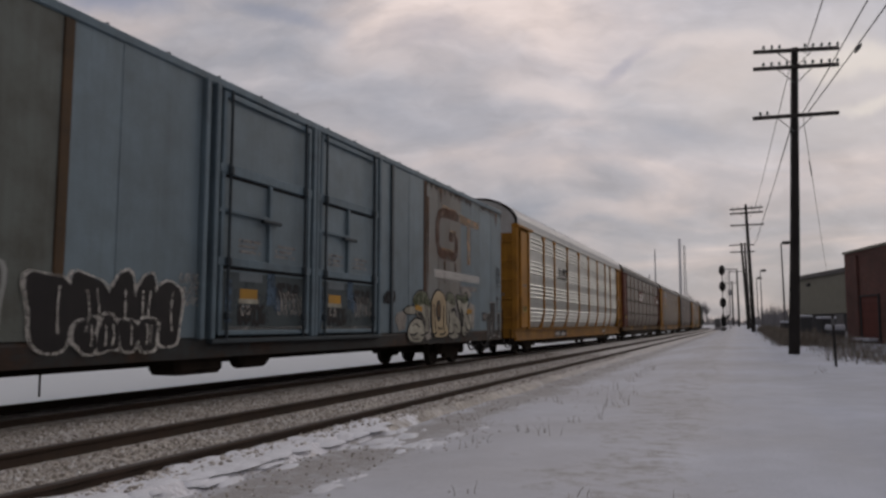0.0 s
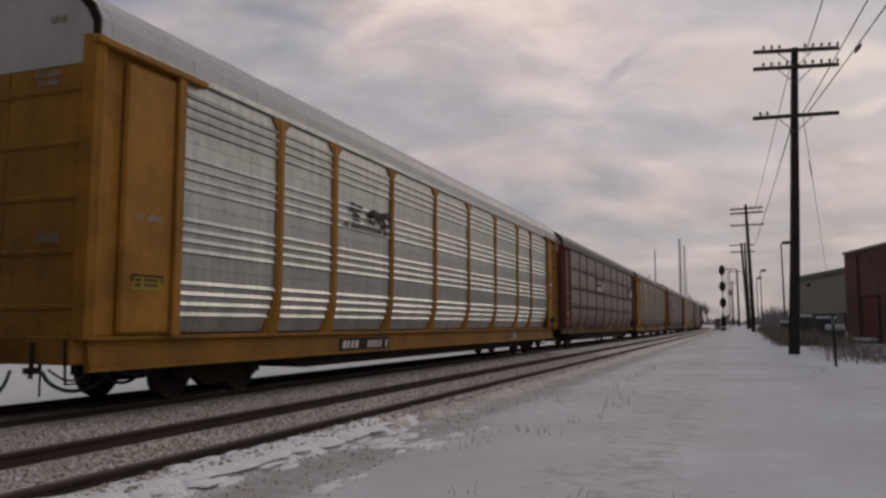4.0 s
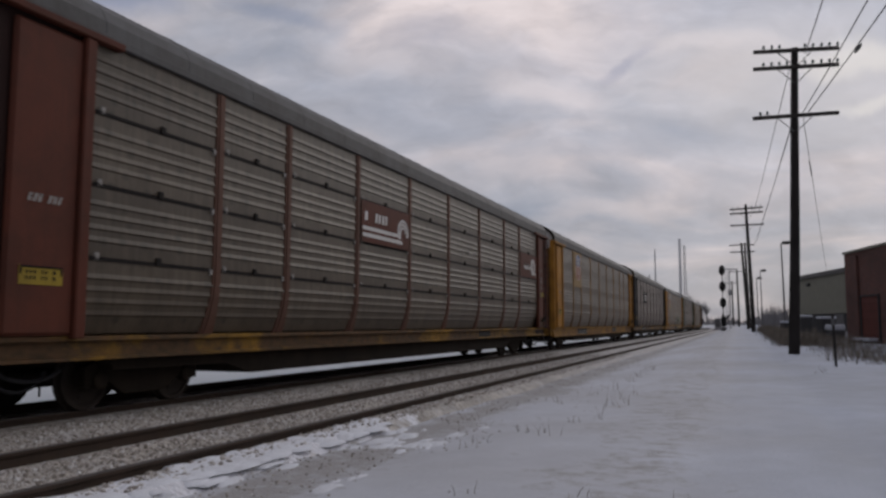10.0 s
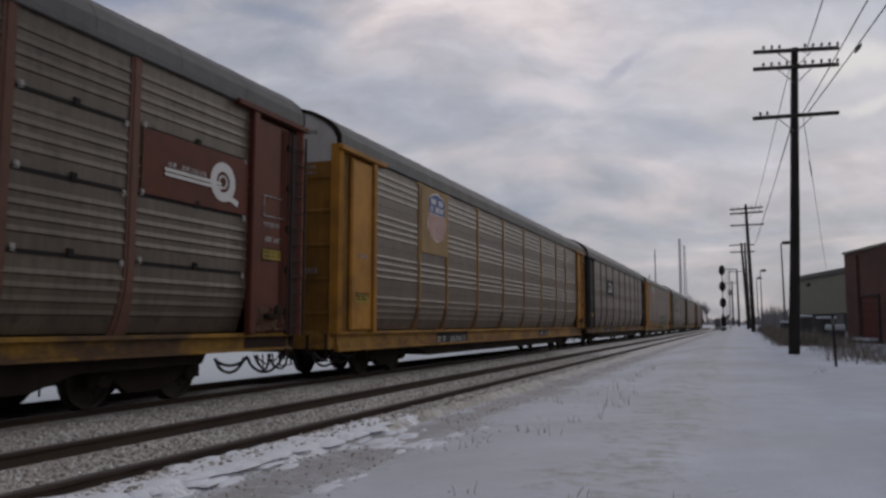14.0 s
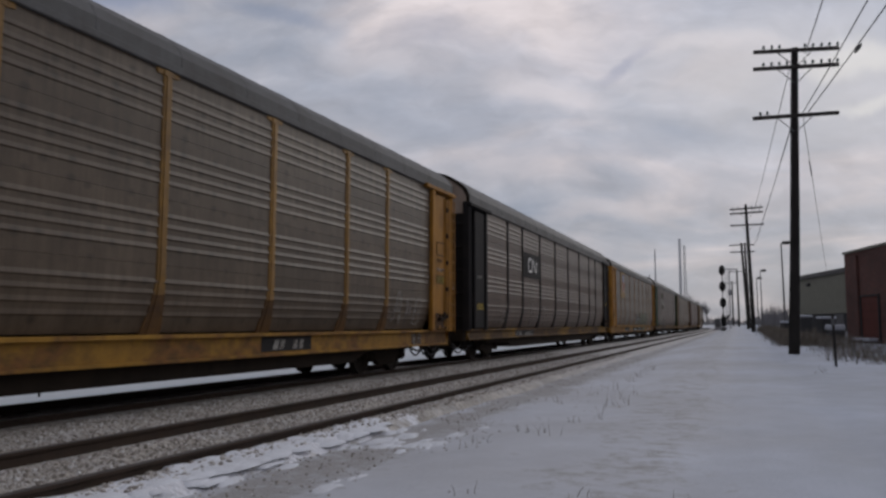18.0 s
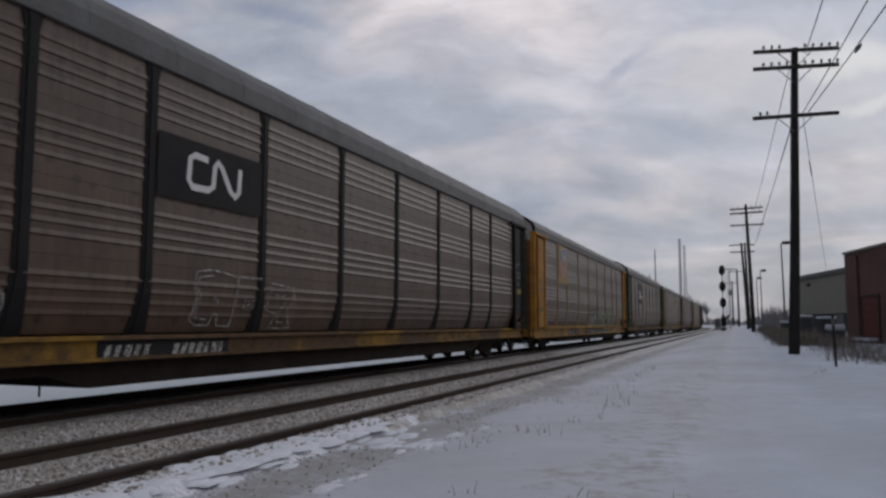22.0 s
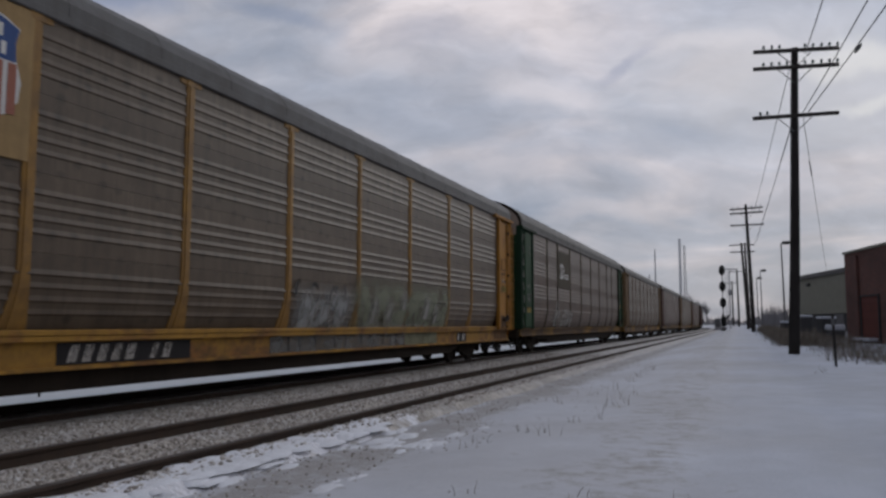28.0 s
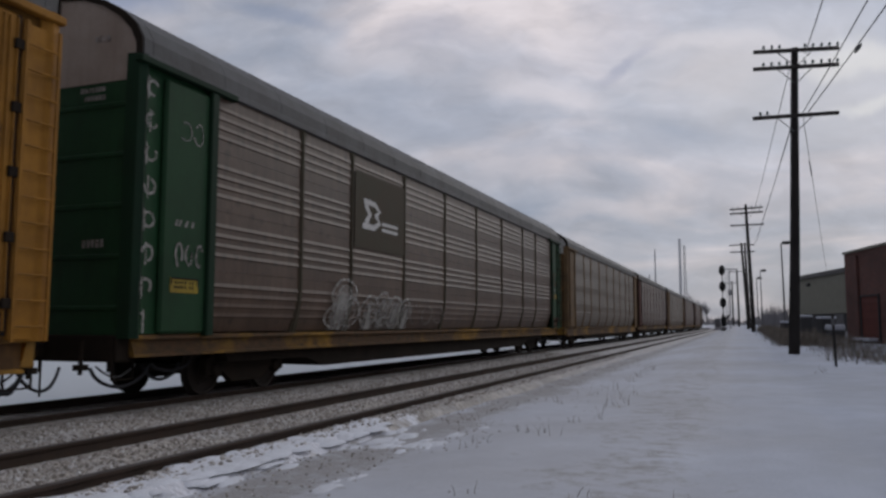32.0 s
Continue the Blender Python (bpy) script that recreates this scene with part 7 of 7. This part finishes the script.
    br.inputs["Brick Width"].default_value, br.inputs["Row Height"].default_value, br.inputs["Mortar Size"].default_value = 0.215, 0.075, 0.008
    br.inputs["Color1"].default_value, br.inputs["Color2"].default_value = (0.135, 0.046, 0.034, 1), (0.080, 0.033, 0.027, 1)
    br.inputs["Mortar"].default_value = (0.12, 0.08, 0.068, 1)
    nt.links.new(com.outputs[0], br.inputs["Vector"])
    v = coords(nt)
    stain = grey(nt, noise_tex(nt, v, 0.5, 6.0, 0.6), 0.65, 1.1)
    c = mix_col(nt, 1.0, br.outputs["Color"], stain, "MULTIPLY")
    nt.links.new(c, bs.inputs["Base Color"])
    bs.inputs["Roughness"].default_value = 0.9
    bump_on(nt, bs, br.outputs["Fac"], -0.4, 0.01)
    return m


M["brickwork"] = brick_mat()


def loop_frame(y0, y1, z0, z1, w):
    bm = bmesh.new()
    box(bm, -0.10, 0.0, y0, y0 + w, z0, z1)
    box(bm, -0.10, 0.0, y1 - w, y1, z0, z1)
    box(bm, -0.10, 0.0, y0 + w, y1 - w, z1 - w, z1)
    return bm


def brick_building():
    b = thing("brick_building", "low dark red brick building with a pale roof edge", "building", at=frame_at(5.85, 50.6, 0.0))
    L, W, H = 34.0, 18.0, 5.25
    for name, a in (("wall", (0, 0.3, -L, 0)), ("wall", (W - 0.3, W, -L, 0)), ("wall", (0.3, W - 0.3, -0.3, 0)), ("wall", (0.3, W - 0.3, -L, -L + 0.3))):
        part(name, box(bmesh.new(), *a, -0.6, H), M["brickwork"], b)
    part("roof", box(bmesh.new(), 0.3, W - 0.3, -L + 0.3, -0.3, H - 0.4, H - 0.2), M["dark_band"], b)
    part("coping", box(bmesh.new(), -0.08, 0.38, -L - 0.08, 0.08, H, H + 0.14, 0.02), M["beige"], b, "pale metal coping")
    for y in (-1.75, -14.0, -22.0):
        part("pilaster", box(bmesh.new(), -0.12, 0.0, y - 0.3, y + 0.3, -0.6, H - 0.2), M["brickwork"], b)
    part("door_frame", loop_frame(-4.68, -2.22, 0.1, 2.78, 0.07), M["dark_band"], b, "dark steel door frame")
    d = part("door", box(bmesh.new(), -0.03, 0.02, -4.6, -2.3, 0.25, 2.7, 0.01), M["door_red"], b, "rusty red loading door")
    for i in range(5):
        part("door_rib", box(bmesh.new(), -0.055, -0.03, -4.55, -2.35, 0.6 + i * 0.42, 0.66 + i * 0.42), M["door_red"], d)
    part("sill", box(bmesh.new(), -0.5, 0.0, -4.3, -2.0, 0.28, 0.46, 0.03), M["snow_clean"], b, "snow-covered sill")


def metal_building():
    b = thing("metal_building", "beige metal-sided warehouse with a dark dock level", "building", at=frame_at(6.65, 99.3, 0.0))
    L, W, H = 75.0, 30.0, 6.5
    part("wall", box(bmesh.new(), 0.0, W, -L, 0.0, -1.0, 2.3), M["dark_band"], b, "dark dock-level wall")
    bm = bmesh.new()
    for i in range(int(L / 0.6)):
        box(bm, -0.10, -0.02, -0.6 * i - 0.5, -0.6 * i, 2.3, H)
    box(bm, -0.02, W, -L, 0.0, 2.3, H)
    part("siding", bm, M["beige"], b, "ribbed beige metal siding")
    part("roof", box(bmesh.new(), -0.3, W + 0.3, -L - 0.3, 0.3, H, H + 0.25, 0.03), M["roof"], b)
    part("gutter", box(bmesh.new(), -0.34, -0.18, -L, 0.2, H - 0.22, H + 0.04, 0.02), M["roof"], b)
    part("wall_lamp", box(bmesh.new(), -0.35, -0.1, -4.2, -3.6, H - 1.1, H - 0.75, 0.05), M["dark_band"], b)
    for y in (-12, -22, -33):
        part("dock_door", box(bmesh.new(), -0.06, 0.0, y - 1.6, y + 1.6, -0.3, 2.2), M["metal_grey"], b)


brick_building()
metal_building()
for x, y, w, l, h, cap in ((4.72, 66.0, 0.75, 1.2, 1.62, 0.18), (5.64, 60.0, 0.95, 1.2, 1.48, 0.16), (5.65, 55.0, 0.85, 1.0, 0.72, 0.36), (4.1, 78.0, 0.8, 1.6, 1.2, 0.2)):
    s = thing("concrete_block", "low concrete block capped with snow", "block", "blocks beside the yard", at=frame_at(x, y, 0.1))
    part("body", box(bmesh.new(), -w / 2, w / 2, -l / 2, l / 2, -0.3, h, 0.05), M["dark_band"], s)
    part("snow_cap", box(bmesh.new(), -w / 2 - 0.03, w / 2 + 0.03, -l / 2 - 0.03, l / 2 + 0.03, h, h + cap, 0.07), M["snow_clean"], s, "cap of snow")


def marker_post(x, y, z, h, lean):
    p = thing("marker_post", "thin leaning steel post standing in the snow", "post", at=pose(x, y, z, 0, lean, 0))
    bm = bmesh.new()
    box(bm, -0.035, 0.035, -0.02, 0.02, -0.2, h, 0.006)
    part("post", bm, M["pole"], p)
    part("reflector", box(bmesh.new(), -0.05, 0.05, -0.028, -0.02, h - 0.32, h - 0.1), M["metal_grey"], p)


marker_post(2.53, 24.75, -0.03, 1.5, -1.5)
st = thing("marker_stake", "thin dark stake in the snow beyond the tracks", "stake", at=pose(-15.6, 14.0, -0.52))
part("stake", box(bmesh.new(), -0.02, 0.02, -0.02, 0.02, -0.2, 0.95, 0.004), M["under"], st)
part("flag", box(bmesh.new(), -0.06, 0.02, -0.025, -0.02, 0.55, 0.95), M["under"], st)


# ------------------------------------------------------------------ plants
def blades(name, spots, material, label, category, seed, h, n, spread, r=0.006):
    rnd = random.Random(seed)
    verts, faces = [], []
    for sx, sy, k in spots:
        for _ in range(n):
            x, y = sx + rnd.gauss(0, spread), sy + rnd.gauss(0, spread)
            z = ground_z(x, y) - 0.02
            hh = h * k * rnd.uniform(0.35, 1.15)
            lx, ly = rnd.gauss(0, 0.34) * hh, rnd.gauss(0, 0.34) * hh
            a = rnd.uniform(0, 6.28)
            w = r * rnd.uniform(0.6, 1.4)
            cx, cy = w * math.cos(a), w * math.sin(a)
            i = len(verts)
            verts += [(x - cx, y - cy, z), (x + cx, y + cy, z), (x - cy, y + cx, z),
                      (x + lx * 0.4 - cx * .8, y + ly * 0.4 - cy * .8, z + hh * 0.6), (x + lx * 0.4 + cx * .8, y + ly * 0.4 + cy * .8, z + hh * 0.6), (x + lx * 0.4 - cy * .8, y + ly * 0.4 + cx * .8, z + hh * 0.6), (x + lx, y + ly, z + hh)]
            for p, q in ((0, 1), (1, 2), (2, 0)):
                faces += [(i + p, i + q, i + q + 3, i + p + 3), (i + p + 3, i + q + 3, i + 6)]
    me = bpy.data.meshes.new(name)
    me.from_pydata(verts, [], faces)
    me.materials.append(material)
    return tagged(new(name, me), label, category, kind="stuff")


rnd = random.Random(11)
spots = [(-2.55 + rnd.gauss(0, 0.25), 8 + 0.55 * i + rnd.gauss(0, 0.3), rnd.uniform(0.3, 0.8)) for i in range(34)]
spots += [(-2.0, 12.2, 1.3), (-1.95, 12.8, 1.4), (-1.9, 13.6, 1.2), (-2.2, 9.2, 0.9), (-1.95, 5.95, 0.7), (-0.35, 5.9, 0.8), (-1.2, 6.1, 0.6), (1.9, 21.5, 1.0), (1.8, 21.0, 0.8), (-2.4, 16.0, 1.2), (-2.3, 18.0, 1.0)]
blades("dead_grass", spots, M["weed"], "sparse dead grass stalks poking through the snow", "grass", 3, 0.24, 4, 0.09, 0.0032)
spots = [(2.9 + abs(rnd.gauss(0, 1.6)) + 0.012 * i, 26 + i * 0.32 + rnd.gauss(0, 0.6), rnd.uniform(0.5, 1.1)) for i in range(230)]
blades("dry_brush", spots, M["brush"], "thick dry weeds and brush along the verge", "brush", 4, 0.55, 30, 0.34, 0.007)
spots = [(2.6 + abs(rnd.gauss(0, 0.5)), 46 + i * 0.6, rnd.uniform(0.5, 1.0)) for i in range(90)]
blades("dry_brush", spots, M["weed"], "tan dry weeds in front of the brush", "brush", 6, 0.5, 26, 0.30, 0.007)

spots = [(2.15 + abs(rnd.gauss(0, 0.8)), 41 + i * 0.17 + rnd.gauss(0, 0.4), rnd.uniform(0.6, 1.3)) for i in range(300)]
blades("dry_brush", spots, M["brush"], "matted brown weeds along the edge of the snow", "brush", 9, 0.62, 34, 0.32, 0.008)


def bare_tree(x, y, z, h, seed, label):
    """Bare winter tree: trunk, limbs and a crown of many thin twigs."""
    rnd = random.Random(seed)
    t = thing("tree", label, "tree", "bare trees beyond the line", at=pose(x, y, z))
    bm = bmesh.new()
    tube(bm, (0, 0, -0.5), (0.2, 0, h * 0.45), h * 0.022, h * 0.013, 8)
    tips = []
    for i in range(9):
        a, el = rnd.uniform(0, 6.28), rnd.uniform(0.6, 1.25)
        s = Vector((0.2, 0, h * rnd.uniform(0.25, 0.45)))
        e = s + Vector((math.cos(a) * math.cos(el), math.sin(a) * math.cos(el), math.sin(el))) * h * rnd.uniform(0.28, 0.5)
        tube(bm, s, e, h * 0.009, h * 0.004, 5)
        tips += [s.lerp(e, u) for u in (0.4, 0.6, 0.8, 1.0)]
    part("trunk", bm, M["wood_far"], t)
    bm = bmesh.new()
    for p in tips:
        for _ in range(12):
            a, el = rnd.uniform(0, 6.28), rnd.uniform(0.1, 1.4)
            e = p + Vector((math.cos(a) * math.cos(el), math.sin(a) * math.cos(el), math.sin(el))) * h * rnd.uniform(0.08, 0.22)
            tube(bm, p, e, 0.035, 0.015, 3)
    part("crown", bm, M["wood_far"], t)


bare_tree(-21.0, 318, 0.5, 14.5, 1, "bare winter tree far beyond the train")
bare_tree(-16.5, 330, 0.5, 13.0, 2, "bare winter tree far beyond the train")
bare_tree(-13.0, 345, 0.5, 10.5, 3, "bare winter tree far beyond the train")
bare_tree(-2.6, 140, 0.5, 2.6, 4, "small bare shrub beside the signal")


def far_woods():
    rnd = random.Random(8)
    verts, faces = [], []

    def spike(x, y, z0, h, w):
        i = len(verts)
        lx = rnd.gauss(0, 0.15) * h
        verts.extend([(x - w, y, z0), (x + w, y, z0), (x, y + w, z0), (x + lx, y, z0 + h)])
        faces.extend([(i, i + 1, i + 3), (i + 1, i + 2, i + 3), (i + 2, i, i + 3)])
    for i in range(5200):
        x = rnd.uniform(-330, 330)
        y = 420 + rnd.uniform(-25, 60)
        hmax = 9.0 + 4.0 * noise.noise((x * 0.03, 0, 1.0)) + 2.5 * noise.noise((x * 0.15, 0, 2.0))
        if -36 < x < 8:
            hmax *= 0.55
        spike(x, y, 0.0, hmax * rnd.uniform(0.35, 1.0), rnd.uniform(0.2, 0.8))
    for i in range(7500):
        x = rnd.uniform(5, 90)
        y = 185 + 0.5 * x + rnd.uniform(-12, 30)
        spike(x, y, 0.3, (5.9 + 1.3 * noise.noise((x * 0.1, 0, 4.0)) + 0.9 * noise.noise((x * 0.6, 0, 4.0))) * rnd.uniform(0.3, 1.0), rnd.uniform(0.05, 0.16))
    me = bpy.data.meshes.new("far_woods")
    me.from_pydata(verts, [], faces)
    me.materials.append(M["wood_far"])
    tagged(new("far_woods", me), "low grey line of bare far woods", "woods", kind="stuff")


far_woods()

# ------------------------------------------------------------------ ballast stones near the camera


def stones():
    rnd = random.Random(2)
    verts, faces = [], []
    for i in range(30000):
        u = rnd.random()
        y = 0.5 + 34.0 * u ** 1.5
        x = rnd.uniform(-8.2, -4.45) if rnd.random() < 0.94 else -4.3 + abs(rnd.gauss(0.3, 0.6))
        if x > -1.2 or (x > -4.4 and noise.noise((x * 0.9, y * 0.45, 9.0)) < -0.05):
            continue
        if min(abs(x - c - s) for c in (NEAR_TRACK, FAR_TRACK) for s in (-0.7525, 0.7525)) < 0.075:
            continue
        if x > -4.42:
            z = ground_z(x, y)
        else:
            z = bed_z(x) - 0.004
        s = rnd.uniform(0.014, 0.030) * (0.6 if x > -4.4 else 1.0)
        c = Vector((x, y, z + s * 0.25))
        rot = Euler((rnd.uniform(0, 6), rnd.uniform(0, 6), rnd.uniform(0, 6))).to_matrix()
        k = len(verts)
        for d in ((1, 0, 0), (-1, 0, 0), (0, 1, 0), (0, -1, 0), (0, 0, 1), (0, 0, -1)):
            verts.append(c + rot @ (Vector(d) * s * rnd.uniform(0.7, 1.25)))
        for a in (0, 1):
            for b in (2, 3):
                for e in (4, 5):
                    faces.append((k + a, k + b, k + e) if (a + b + e) % 2 else (k + b, k + a, k + e))
    me = bpy.data.meshes.new("ballast_stones")
    me.from_pydata(verts, [], faces)
    me.materials.append(M["stone"])
    tagged(new("ballast_stones", me), "loose grey ballast stones with flecks of snow", "gravel", kind="stuff")


stones()


def snow_clumps():
    """Thin crusts of old snow lying on the shoulder and along the foot of the near rail."""
    rnd = random.Random(14)
    verts, faces = [], []
    for i in range(420):
        y = 3.0 + 11.0 * rnd.random()
        x = rnd.uniform(-4.76, -4.30) if rnd.random() < 0.72 else rnd.uniform(-4.3, -3.2)
        if noise.noise((x * 1.2, y * 0.5, 21.0)) < -0.12 + 0.6 * max(0.0, (y - 8.0) / 6.0):
            continue
        bed = bed_z(x)
        z = max(bed, ground_z(x, y) if x > -4.44 else -1.0) - 0.003
        r, h, n, k = 0.05 + 0.16 * rnd.random() ** 2.0, rnd.uniform(0.010, 0.024), 9, len(verts)
        for ring_r, hz in ((1.0, -0.6), (0.72, 0.6), (0.35, 1.0)):
            for j in range(n):
                a = 2 * math.pi * j / n
                q = r * ring_r * (1 + 0.75 * noise.noise((math.cos(a) * 1.5 + i, math.sin(a) * 1.5, 0.0)))
                verts.append((x + 0.8 * q * math.cos(a), y + 1.6 * q * math.sin(a), z + h * hz * rnd.uniform(0.8, 1.2)))
        for b in (0, n):
            for j in range(n):
                faces.append((k + b + j, k + b + (j + 1) % n, k + b + n + (j + 1) % n, k + b + n + j))
        faces.append(tuple(k + 2 * n + j for j in range(n)))
    me = bpy.data.meshes.new("snow_crust")
    me.from_pydata(verts, [], faces)
    me.materials.append(M["snow_white"])
    me.polygons.foreach_set("use_smooth", [True] * len(me.polygons))
    tagged(new("snow_crust", me), "thin crusts of white snow on the ballast shoulder", "snow", kind="stuff")


snow_clumps()


# ------------------------------------------------------------------ what moves
def motions():
    """The train rolls towards the camera; every wheelset turns with the way it has gone."""
    for car, sets, mid in TRAIN:
        rows = []
        for i in range(33):
            t = i * 1.0
            x, y, a = on_line(FAR_TRACK, mid - run(t))
            rows.append((t, pose(x, y, 0, 0, 0, a)))
        walk(car, rows)
        for w in sets:
            home = w.matrix_basis.copy()
            turn = []
            for i in range(321):
                t = i * 0.1
                turn.append((t, Matrix.Translation(home.translation) @ Matrix.Rotation((run(t) - run(0)) / WHEEL_R, 4, "X")))
            walk(w, turn)


motions()
